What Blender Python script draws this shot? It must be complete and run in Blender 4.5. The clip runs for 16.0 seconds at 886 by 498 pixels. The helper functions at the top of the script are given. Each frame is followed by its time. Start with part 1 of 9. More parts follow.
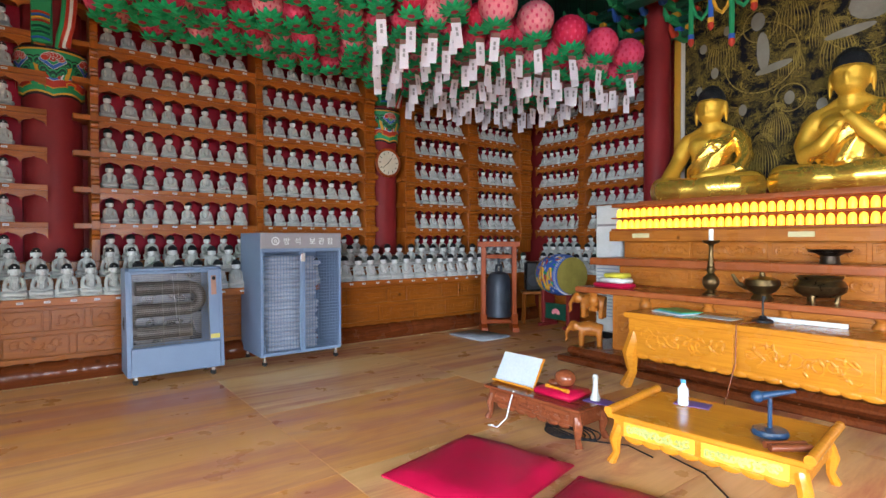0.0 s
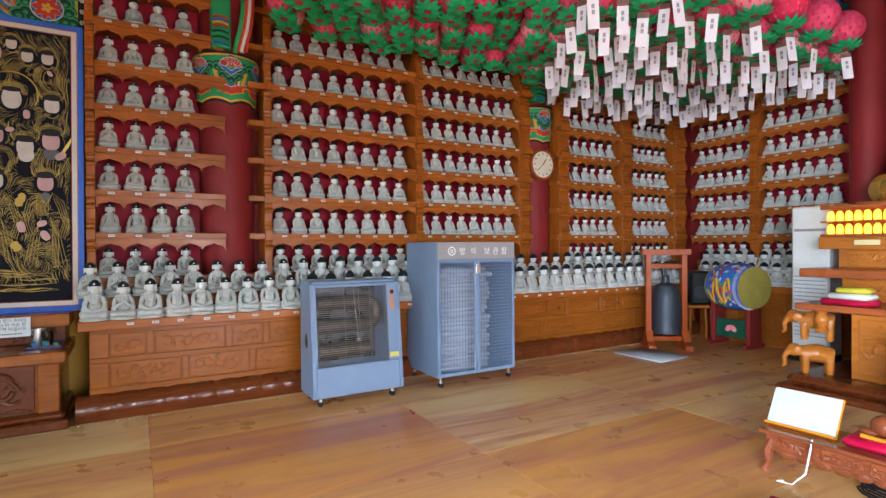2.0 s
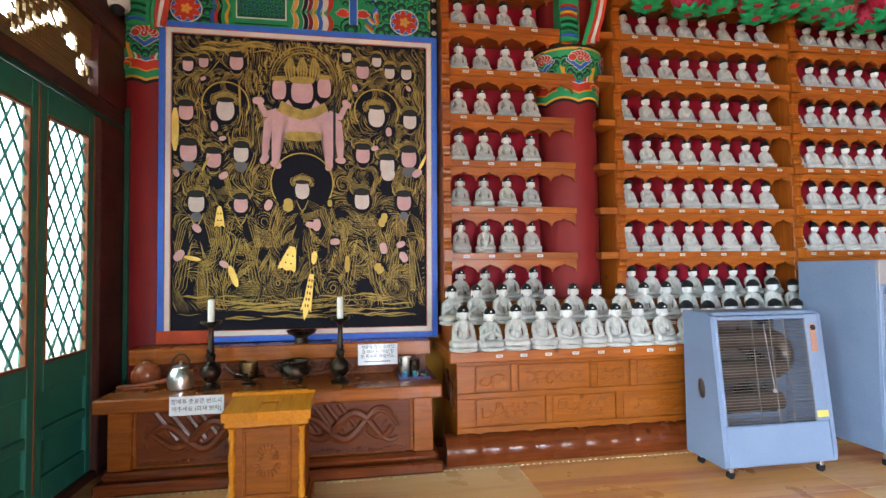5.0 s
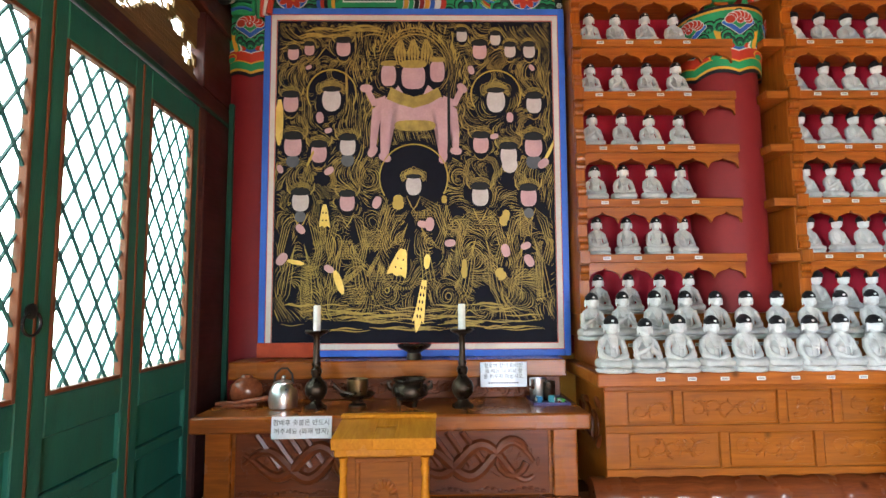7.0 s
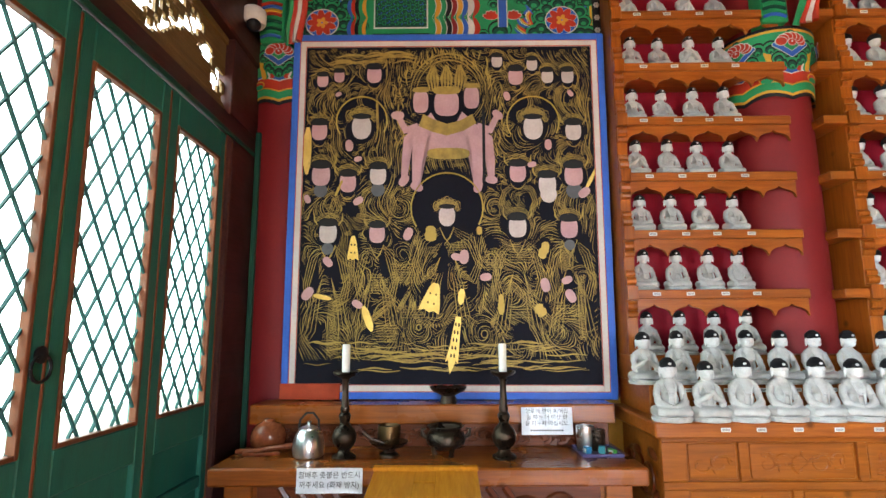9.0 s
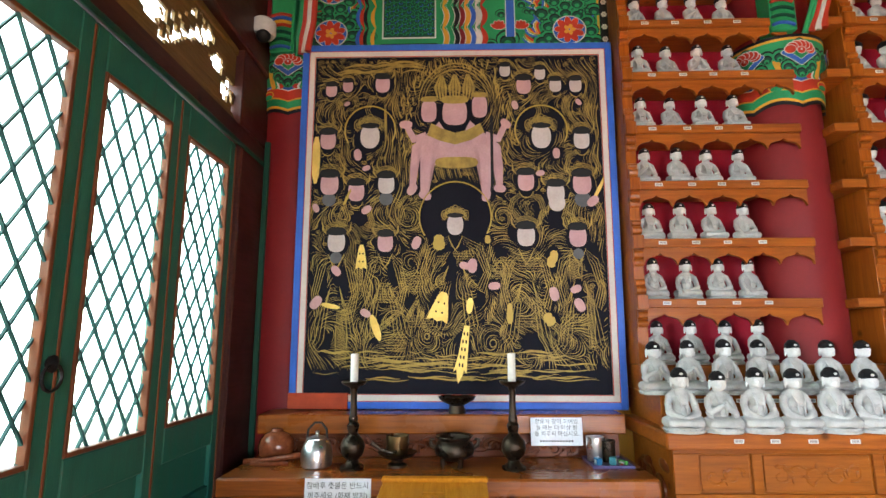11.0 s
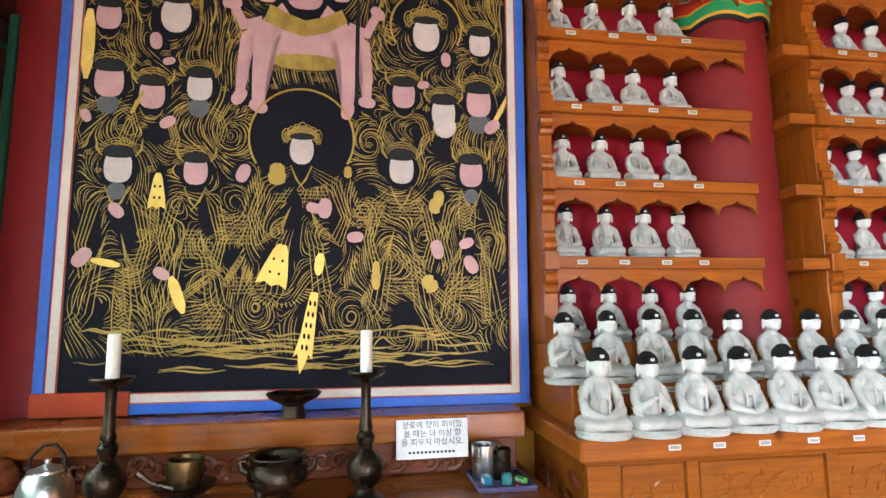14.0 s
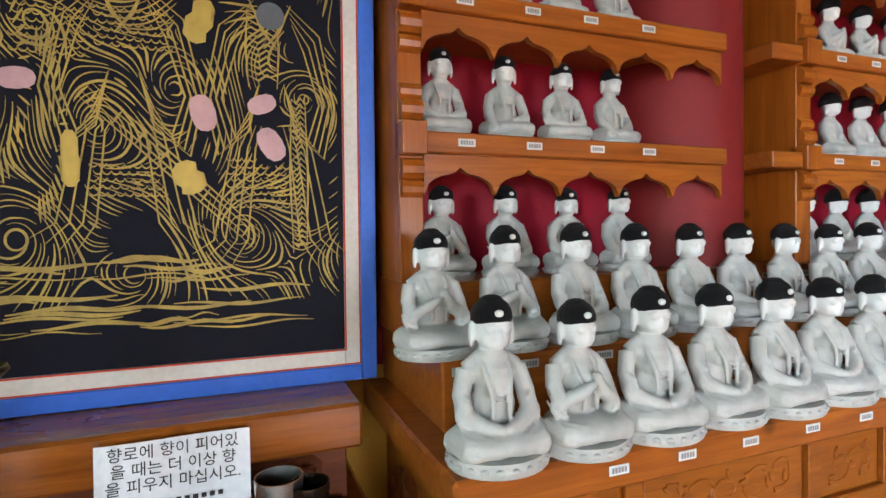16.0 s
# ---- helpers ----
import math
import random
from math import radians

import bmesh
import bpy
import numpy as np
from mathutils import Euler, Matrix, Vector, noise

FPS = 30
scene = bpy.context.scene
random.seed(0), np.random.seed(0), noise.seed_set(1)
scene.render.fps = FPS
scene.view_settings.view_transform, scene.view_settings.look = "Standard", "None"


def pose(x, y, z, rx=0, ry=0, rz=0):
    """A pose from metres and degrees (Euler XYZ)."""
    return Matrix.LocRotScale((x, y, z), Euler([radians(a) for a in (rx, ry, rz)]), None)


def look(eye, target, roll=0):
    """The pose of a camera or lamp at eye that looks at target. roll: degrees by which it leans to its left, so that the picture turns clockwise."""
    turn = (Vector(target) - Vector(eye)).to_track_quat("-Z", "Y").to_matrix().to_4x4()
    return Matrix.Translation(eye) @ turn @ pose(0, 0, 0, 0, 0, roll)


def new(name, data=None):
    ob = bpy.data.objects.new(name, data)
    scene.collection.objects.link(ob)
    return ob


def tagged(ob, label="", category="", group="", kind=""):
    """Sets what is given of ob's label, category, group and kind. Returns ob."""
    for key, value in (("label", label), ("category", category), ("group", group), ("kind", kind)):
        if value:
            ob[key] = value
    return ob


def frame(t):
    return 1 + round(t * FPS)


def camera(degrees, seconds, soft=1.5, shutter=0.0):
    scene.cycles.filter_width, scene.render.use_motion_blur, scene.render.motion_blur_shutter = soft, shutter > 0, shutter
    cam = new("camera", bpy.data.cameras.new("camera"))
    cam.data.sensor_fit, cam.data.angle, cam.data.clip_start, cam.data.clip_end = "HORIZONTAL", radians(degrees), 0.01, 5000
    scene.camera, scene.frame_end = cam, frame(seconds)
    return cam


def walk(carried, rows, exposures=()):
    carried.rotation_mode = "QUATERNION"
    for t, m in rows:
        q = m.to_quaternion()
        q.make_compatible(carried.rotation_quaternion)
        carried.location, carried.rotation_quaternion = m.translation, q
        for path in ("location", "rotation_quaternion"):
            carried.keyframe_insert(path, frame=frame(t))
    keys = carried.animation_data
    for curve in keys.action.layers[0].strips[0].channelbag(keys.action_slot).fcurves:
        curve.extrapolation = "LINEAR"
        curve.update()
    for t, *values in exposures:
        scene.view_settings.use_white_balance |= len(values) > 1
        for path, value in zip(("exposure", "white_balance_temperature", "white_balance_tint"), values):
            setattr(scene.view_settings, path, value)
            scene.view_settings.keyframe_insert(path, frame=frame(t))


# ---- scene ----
cam = camera(79.9, 16.0)
PATH = [
    (0, (0.128, 0.469, 1.318), (-1.453, 1.693, 1.285), -0.1),
    (0.5, (-0.151, 0.249, 1.34), (-1.728, 1.48, 1.318), -0.1),
    (1, (-0.463, 0.187, 1.351), (-2.067, 1.381, 1.32), -0.4),
    (1.5, (-0.734, 0.001, 1.369), (-2.398, 1.109, 1.346), -0.4),
    (2, (-0.971, -0.159, 1.37), (-2.699, 0.847, 1.356), -0.4),
    (2.5, (-1.275, -0.289, 1.314), (-3.074, 0.584, 1.319), -0.9),
    (3, (-1.497, -0.477, 1.321), (-3.365, 0.238, 1.347), -0.9),
    (3.5, (-1.663, -0.678, 1.354), (-3.571, -0.078, 1.39), -0.8),
    (4, (-1.904, -0.799, 1.376), (-3.841, -0.307, 1.423), -0.9),
    (4.5, (-2.091, -0.962, 1.361), (-4.053, -0.578, 1.431), -0.9),
    (5, (-2.266, -1.191, 1.364), (-4.237, -0.861, 1.445), -0.7),
    (5.2, (-2.335, -1.243, 1.381), (-4.309, -0.931, 1.46), -0.9),
    (7.3, (-2.975, -1.466, 1.197), (-4.964, -1.447, 1.4), -0.5),
    (7.5, (-3.023, -1.479, 1.198), (-5.013, -1.456, 1.405), -0.5),
    (8, (-3.065, -1.512, 1.234), (-5.052, -1.512, 1.462), -0.4),
    (8.5, (-3.088, -1.563, 1.249), (-5.068, -1.574, 1.531), -0.3),
    (9, (-3.102, -1.578, 1.252), (-5.078, -1.599, 1.563), -0.3),
    (9.5, (-3.097, -1.584, 1.252), (-5.069, -1.614, 1.585), -0.3),
    (10, (-3.091, -1.591, 1.255), (-5.06, -1.629, 1.603), -0.3),
    (12.3, (-3.288, -1.58, 1.255), (-5.26, -1.633, 1.588), -0.1),
    (12.5, (-3.365, -1.559, 1.237), (-5.337, -1.591, 1.57), -0.2),
    (13, (-3.563, -1.51, 1.25), (-5.541, -1.496, 1.552), -0.3),
    (13.5, (-3.793, -1.476, 1.257), (-5.767, -1.331, 1.538), -0.3),
    (14, (-4.048, -1.309, 1.236), (-6.009, -1.008, 1.489), -0.6),
    (14.5, (-4.327, -1.217, 1.242), (-6.272, -0.784, 1.408), -0.8),
    (15, (-4.584, -1.142, 1.241), (-6.502, -0.584, 1.332), -0.9),
    (15.5, (-4.81, -0.974, 1.236), (-6.702, -0.324, 1.256), -1.2),
    (16, (-5.024, -0.889, 1.235), (-6.891, -0.172, 1.18), -1.0),
]
walk(cam, [(t, look(eye, target, roll)) for t, eye, target, roll in PATH],
     exposures=((0.0, -0.28), (2.0, 0.0), (3.5, 0.28), (5.0, 0.48), (7.5, 0.55), (10.0, 0.58), (12.5, 0.56), (13.5, 0.72), (14.5, 0.66), (16.0, 0.36)))

# ---- light: overcast daylight through the doors of the south front ----
world = bpy.data.worlds.new("sky")
scene.world = world
world.use_nodes = True
wn = world.node_tree
sky = wn.nodes.new("ShaderNodeTexSky")
sky.sky_type = "NISHITA"
sky.sun_disc = False
sky.sun_elevation, sky.sun_rotation = radians(64), radians(18)
wn.links.new(sky.outputs[0], wn.nodes["Background"].inputs[0])
wn.nodes["Background"].inputs[1].default_value = 0.12


def area_lamp(name, eye, target, w, h, power, colour, spread=120):
    data = bpy.data.lights.new(name, "AREA")
    data.shape, data.size, data.size_y, data.energy, data.color = "RECTANGLE", w, h, power, colour
    data.spread = radians(spread)
    ob = new(name, data)
    ob.matrix_basis = look(eye, target)
    return ob


sun = new("sun", bpy.data.lights.new("sun", "SUN"))
sun.data.energy, sun.data.angle, sun.data.color = 1.0, radians(12), (1.0, 0.96, 0.9)
sun.matrix_basis = look((0, 0, 20), (3, -9, 0))
# sky light that falls in by the open doorways of the south front and the east side
area_lamp("doorway_daylight", (-1.4, -3.0, 1.5), (-1.4, 0.0, 0.4), 2.6, 2.5, 105, (0.75, 0.855, 1.0))
area_lamp("doorway_daylight", (2.6, -3.0, 1.6), (1.6, 0.0, -0.9), 2.6, 2.5, 980, (0.75, 0.855, 1.0))
area_lamp("east_door_daylight", (6.5, 1.8, 1.5), (3.6, 2.0, -0.9), 3.1, 2.7, 580, (0.75, 0.855, 1.0))

# ---- materials ----
def nodes_of(name):
    m = bpy.data.materials.new(name)
    m.use_nodes = True
    nt = m.node_tree
    return m, nt, nt.nodes["Principled BSDF"]


def mix_colour(nt, fac, a, b, mode="MIX"):
    n = nt.nodes.new("ShaderNodeMix")
    n.data_type, n.blend_type = "RGBA", mode
    for socket, value in ((n.inputs[0], fac), (n.inputs[6], a), (n.inputs[7], b)):
        if hasattr(value, "is_output"):
            nt.links.new(value, socket)
        elif isinstance(value, tuple):
            socket.default_value = (*value, 1)
        else:
            socket.default_value = value
    return n.outputs[2]


def noise_fac(nt, coord, scale, detail=4, lo=0.35, hi=0.65, rough=0.55, dist=0.0):
    n = nt.nodes.new("ShaderNodeTexNoise")
    n.inputs["Scale"].default_value, n.inputs["Detail"].default_value = scale, detail
    n.inputs["Roughness"].default_value, n.inputs["Distortion"].default_value = rough, dist
    nt.links.new(coord, n.inputs["Vector"])
    r = nt.nodes.new("ShaderNodeMapRange")
    r.inputs[1].default_value, r.inputs[2].default_value = lo, hi
    nt.links.new(n.outputs["Fac"], r.inputs[0])
    return r.outputs[0]


def coords(nt, stretch=(1, 1, 1), shift=True):
    tc = nt.nodes.new("ShaderNodeTexCoord")
    mp = nt.nodes.new("ShaderNodeMapping")
    mp.inputs["Scale"].default_value = stretch
    nt.links.new(tc.outputs["Object"], mp.inputs["Vector"])
    if shift:
        oi = nt.nodes.new("ShaderNodeObjectInfo")
        mul = nt.nodes.new("ShaderNodeVectorMath")
        mul.operation = "SCALE"
        mul.inputs[0].default_value = (13.0, 7.0, 19.0)
        nt.links.new(oi.outputs["Random"], mul.inputs["Scale"])
        nt.links.new(mul.outputs[0], mp.inputs["Location"])
    return mp.outputs[0]


def bump_to(nt, bsdf, height, strength, distance):
    b = nt.nodes.new("ShaderNodeBump")
    b.inputs["Strength"].default_value, b.inputs["Distance"].default_value = strength, distance
    nt.links.new(height, b.inputs["Height"])
    nt.links.new(b.outputs[0], bsdf.inputs["Normal"])


def paint(name, c1, c2=None, rough=0.5, metal=0.0, scale=5.0, grain=70.0, bump=0.15, stretch=(1, 1, 1), coat=0.0, spread=0.12):
    """A plain coat of something, uneven at two scales."""
    m, nt, bsdf = nodes_of(name)
    c2 = c2 or tuple(max(0.0, c * 0.72) for c in c1)
    co = coords(nt, stretch)
    big = noise_fac(nt, co, scale, 5, 0.3, 0.7)
    fine = noise_fac(nt, co, grain, 3, 0.3, 0.7)
    col = mix_colour(nt, big, c2, c1)
    col = mix_colour(nt, fine, mix_colour(nt, 0.12, col, (0.02, 0.018, 0.015)), col)
    nt.links.new(col, bsdf.inputs["Base Color"])
    r = nt.nodes.new("ShaderNodeMapRange")
    r.inputs[3].default_value, r.inputs[4].default_value = max(0.03, rough - spread), min(1, rough + spread)
    nt.links.new(big, r.inputs[0])
    nt.links.new(r.outputs[0], bsdf.inputs["Roughness"])
    bsdf.inputs["Metallic"].default_value = metal
    if not metal:
        bsdf.inputs["Specular IOR Level"].default_value = 0.22
    bsdf.inputs["Coat Weight"].default_value = coat
    bsdf.inputs["Coat Roughness"].default_value = 0.15
    if bump:
        bump_to(nt, bsdf, fine, bump, 0.004)
    return m


def wood(name, dark, light, grain=(1, 1, 1), rough=0.38, coat=0.12, scale=3.0, knots=True):
    """Varnished wood; grain gives the stretch, small along the fibre."""
    m, nt, bsdf = nodes_of(name)
    co = coords(nt, grain)
    streak = noise_fac(nt, co, scale * 4, 6, 0.28, 0.72, 0.65, 0.6)
    broad = noise_fac(nt, co, scale, 3, 0.3, 0.7, 0.5, 0.3)
    free = coords(nt, (1, 1, 1))
    col = mix_colour(nt, streak, dark, light)
    col = mix_colour(nt, broad, mix_colour(nt, 0.45, col, dark), col)
    if knots:
        v = nt.nodes.new("ShaderNodeTexVoronoi")
        v.inputs["Scale"].default_value = 3.1
        nt.links.new(free, v.inputs["Vector"])
        kr = nt.nodes.new("ShaderNodeMapRange")
        kr.inputs[1].default_value, kr.inputs[2].default_value = 0.035, 0.09
        kr.inputs[3].default_value, kr.inputs[4].default_value = 0.75, 0.0
        nt.links.new(v.outputs["Distance"], kr.inputs[0])
        col = mix_colour(nt, kr.outputs[0], col, tuple(c * 0.25 for c in dark))
    grime = noise_fac(nt, free, 2.2, 5, 0.45, 0.75)
    col = mix_colour(nt, grime, col, mix_colour(nt, 0.25, col, tuple(c * 0.4 for c in dark)))
    nt.links.new(col, bsdf.inputs["Base Color"])
    r = nt.nodes.new("ShaderNodeMapRange")
    r.inputs[3].default_value, r.inputs[4].default_value = rough - 0.1, rough + 0.15
    nt.links.new(grime, r.inputs[0])
    nt.links.new(r.outputs[0], bsdf.inputs["Roughness"])
    bsdf.inputs["Specular IOR Level"].default_value = 0.22
    bsdf.inputs["Coat Weight"].default_value, bsdf.inputs["Coat Roughness"].default_value = coat * 0.5, 0.18
    bump_to(nt, bsdf, streak, 0.12, 0.003)
    return m


def glow(name, colour, strength):
    m, nt, bsdf = nodes_of(name)
    bsdf.inputs["Base Color"].default_value = (*colour, 1)
    bsdf.inputs["Emission Color"].default_value = (*colour, 1)
    bsdf.inputs["Emission Strength"].default_value = strength
    return m


GX, GY, GZ = (0.25, 4, 4), (4, 0.25, 4), (4, 4, 0.25)
W_D, W_L = (0.22, 0.052, 0.008), (0.46, 0.135, 0.018)
shelf_wood = wood("shelf_wood", W_D, W_L, GY)
shelf_wood_n = wood("shelf_wood_north", W_D, W_L, GX)
post_wood = wood("post_wood", (0.22, 0.05, 0.006), (0.43, 0.12, 0.012), GZ)
panel_wood = wood("panel_wood", (0.19, 0.048, 0.006), (0.40, 0.118, 0.013), GY)
plinth_wood = wood("plinth_wood", (0.085, 0.018, 0.006), (0.22, 0.052, 0.013), GY, 0.28, 0.45)
stage_wood = wood("stage_wood", (0.17, 0.042, 0.007), (0.40, 0.11, 0.014), GY, 0.3, 0.4)
carved_wood = wood("carved_wood", (0.085, 0.020, 0.007), (0.22, 0.052, 0.014), GY, 0.42, 0.15)
altar_wood = wood("altar_wood", (0.33, 0.095, 0.014), (0.54, 0.19, 0.03), GX, 0.35, 0.3)
altar_red = wood("altar_slab_wood", (0.26, 0.06, 0.018), (0.42, 0.115, 0.034), GX, 0.35, 0.3, knots=False)
golden_wood = wood("golden_wood", (0.46, 0.155, 0.012), (0.68, 0.27, 0.022), GX, 0.25, 0.5, knots=False)
brown_wood = wood("brown_wood", (0.13, 0.03, 0.012), (0.30, 0.08, 0.03), GX, 0.25, 0.5, knots=False)
red_stand = wood("red_stained_wood", (0.24, 0.036, 0.006), (0.38, 0.075, 0.010), GZ, 0.45, 0.05, knots=False)
beam_wood = wood("dark_beam_wood", (0.035, 0.011, 0.009), (0.085, 0.025, 0.018), GX, 0.5, 0.1)
wall_red = paint("oxblood_paint", (0.24, 0.018, 0.020), (0.185, 0.013, 0.015), 0.55, bump=0.1, scale=2.0)
wall_ochre = paint("ochre_paint", (0.52, 0.27, 0.035), (0.42, 0.20, 0.025), 0.6, scale=2.5)
cloth_red = paint("crimson_lining", (0.36, 0.008, 0.028), (0.27, 0.005, 0.02), 0.6, scale=4)
plaster = paint("plaster", (0.62, 0.55, 0.42), rough=0.8, scale=1.5)
green_door = paint("green_door_paint", (0.030, 0.19, 0.135), (0.02, 0.13, 0.09), 0.4, scale=6, stretch=(3, 3, 0.6))
trim_brown = paint("brown_trim_paint", (0.22, 0.07, 0.028), (0.15, 0.045, 0.018), 0.5)
lattice_green = paint("lattice_paint", (0.018, 0.085, 0.08), (0.012, 0.06, 0.055), 0.45)
porcelain = paint("glazed_porcelain", (0.52, 0.52, 0.505), (0.42, 0.415, 0.395), 0.45, scale=7, grain=160, bump=0.12, coat=0.15)
face_white = paint("white_face_glaze", (0.66, 0.665, 0.66), (0.60, 0.605, 0.60), 0.4, scale=20, grain=200, bump=0.03, coat=0.3)
hair_black = paint("black_hair_glaze", (0.016, 0.018, 0.022), (0.010, 0.011, 0.013), 0.45, scale=30, grain=420, bump=0.9)
gold = paint("polished_gold", (1.0, 0.66, 0.12), (0.92, 0.55, 0.08), 0.26, 0.8, scale=3, grain=40, bump=0.03, spread=0.06)
gold_matt = paint("matt_gold", (0.84, 0.50, 0.055), (0.76, 0.43, 0.045), 0.55, 0.6, scale=4, grain=90, bump=0.03)
steel_blue = paint("grey_blue_sheet_steel", (0.185, 0.25, 0.37), (0.145, 0.20, 0.31), 0.4, scale=2, grain=120, bump=0.06, coat=0.05)
steel_light = paint("pale_grey_sheet_steel", (0.29, 0.36, 0.47), (0.24, 0.30, 0.40), 0.35, scale=3, grain=120, bump=0.05, coat=0.2)
steel_grey = paint("warm_grey_sheet_steel", (0.30, 0.27, 0.28), (0.25, 0.23, 0.24), 0.4, scale=3, bump=0.05)
chrome = paint("bright_steel", (0.80, 0.80, 0.80), (0.68, 0.68, 0.68), 0.3, 1.0, scale=9, bump=0.02, spread=0.05)
pipe_steel = paint("heat_stained_steel", (0.13, 0.10, 0.09), (0.07, 0.06, 0.06), 0.45, 0.7, scale=9, bump=0.03)
wire = paint("grille_wire", (0.26, 0.23, 0.20), (0.18, 0.16, 0.13), 0.45, 0.6)
bronze = paint("dark_bronze", (0.060, 0.040, 0.026), (0.025, 0.018, 0.014), 0.32, 0.85, scale=14, grain=90, bump=0.25)
old_brass = paint("old_brass", (0.20, 0.125, 0.05), (0.09, 0.055, 0.025), 0.35, 0.9, scale=12, bump=0.2)
bell_iron = paint("dark_bell_metal", (0.055, 0.065, 0.085), (0.03, 0.036, 0.05), 0.5, 0.6, scale=8, bump=0.2)
rubber = paint("black_plastic", (0.012, 0.012, 0.014), rough=0.45)
wax = paint("candle_wax", (0.85, 0.84, 0.80), (0.78, 0.77, 0.72), 0.45, scale=10, bump=0.08)
paper = paint("white_paper", (0.68, 0.68, 0.68), (0.62, 0.62, 0.61), 0.55, scale=6, bump=0.05)
old_paper = paint("yellowed_paper", (0.70, 0.60, 0.34), (0.6, 0.5, 0.26), 0.6, scale=6, bump=0.05)
ink = paint("black_ink", (0.02, 0.02, 0.022), rough=0.6, bump=0)
silk = paint("magenta_silk", (0.55, 0.005, 0.055), (0.36, 0.002, 0.03), 0.38, scale=5, grain=240, bump=0.15)
grey_cloth = paint("pale_grey_cloth", (0.44, 0.46, 0.53), (0.36, 0.38, 0.44), 0.85, scale=6, grain=180, bump=0.3)
blue_paint = paint("cobalt_paint", (0.045, 0.15, 0.62), (0.035, 0.12, 0.5), 0.4, scale=5)
cream_paint = paint("cream_paint", (0.66, 0.61, 0.56), (0.58, 0.53, 0.48), 0.5, scale=3)
red_line = paint("vermilion_line", (0.60, 0.05, 0.02), rough=0.5, bump=0)
D_GREEN = paint("dancheong_green", (0.025, 0.30, 0.115), (0.018, 0.23, 0.085), 0.5)
D_DARK = paint("dancheong_dark_green", (0.010, 0.075, 0.045), (0.007, 0.05, 0.03), 0.5)
D_RED = paint("dancheong_vermilion", (0.52, 0.045, 0.02), (0.42, 0.035, 0.018), 0.5)
D_BLUE = paint("dancheong_blue", (0.04, 0.13, 0.52), (0.03, 0.1, 0.4), 0.5)
D_YEL = paint("dancheong_yellow", (0.70, 0.36, 0.04), (0.6, 0.29, 0.03), 0.5)
D_WHITE = paint("dancheong_white", (0.74, 0.70, 0.66), rough=0.5)
D_BLACK = paint("dancheong_black", (0.012, 0.012, 0.014), rough=0.5)
leaf_green = paint("lantern_leaf_paper", (0.016, 0.44, 0.17), (0.008, 0.27, 0.095), 0.6, scale=12, grain=120)
petal_pink = paint("pink_petal_paper", (0.80, 0.10, 0.20), (0.62, 0.03, 0.10), 0.6, scale=10, grain=120)
petal_pale = paint("pale_pink_petal_paper", (0.85, 0.33, 0.36), (0.78, 0.20, 0.26), 0.6, scale=10, grain=120)
petal_red = paint("deep_pink_petal_paper", (0.70, 0.025, 0.09), (0.55, 0.015, 0.06), 0.6, scale=10, grain=120)
lantern_red = paint("lantern_base_card", (0.42, 0.03, 0.05), (0.33, 0.02, 0.04), 0.6)
tag_paper = paint("name_tag_paper", (0.74, 0.68, 0.74), (0.68, 0.60, 0.66), 0.5, scale=8)
tag_brown = paint("name_tag_band", (0.22, 0.10, 0.08), rough=0.6)


def floor_material():
    m, nt, bsdf = nodes_of("printed_floor_sheet")
    co = coords(nt, (3.2, 0.30, 1))
    oi = nt.nodes.new("ShaderNodeObjectInfo")
    base = mix_colour(nt, oi.outputs["Random"], (0.86, 0.60, 0.30), (0.74, 0.31, 0.075))
    streak = noise_fac(nt, co, 1.1, 6, 0.40, 0.66, 0.6, 0.8)
    col = mix_colour(nt, streak, base, mix_colour(nt, 0.55, base, (0.62, 0.28, 0.08)))
    red = noise_fac(nt, co, 0.75, 7, 0.46, 0.62, 0.68, 1.2)
    col = mix_colour(nt, red, col, (0.52, 0.18, 0.10))
    fibre = noise_fac(nt, coords(nt, (40, 1.2, 1)), 2.0, 4, 0.3, 0.7)
    col = mix_colour(nt, fibre, mix_colour(nt, 0.10, col, (0.25, 0.1, 0.03)), col)
    nt.links.new(col, bsdf.inputs["Base Color"])
    scuff = noise_fac(nt, coords(nt), 3.0, 6, 0.35, 0.7)
    r = nt.nodes.new("ShaderNodeMapRange")
    r.inputs[3].default_value, r.inputs[4].default_value = 0.26, 0.46
    nt.links.new(scuff, r.inputs[0])
    nt.links.new(r.outputs[0], bsdf.inputs["Roughness"])
    bump_to(nt, bsdf, noise_fac(nt, coords(nt), 5.0, 3), 0.12, 0.004)
    return m


def pane_material():
    m, nt, bsdf = nodes_of("paper_backed_pane")
    tr = nt.nodes.new("ShaderNodeBsdfTransparent")
    tr.inputs[0].default_value = (0.9, 0.97, 0.95, 1)
    mx = nt.nodes.new("ShaderNodeMixShader")
    bsdf.inputs["Base Color"].default_value = (0.8, 0.84, 0.82, 1)
    bsdf.inputs["Roughness"].default_value = 0.3
    stain = noise_fac(nt, coords(nt), 4.0, 5, 0.35, 0.7)
    r = nt.nodes.new("ShaderNodeMapRange")
    r.inputs[3].default_value, r.inputs[4].default_value = 0.10, 0.30
    nt.links.new(stain, r.inputs[0])
    nt.links.new(r.outputs[0], mx.inputs[0])
    nt.links.new(tr.outputs[0], mx.inputs[1])
    nt.links.new(bsdf.outputs[0], mx.inputs[2])
    nt.links.new(mx.outputs[0], nt.nodes["Material Output"].inputs[0])
    return m


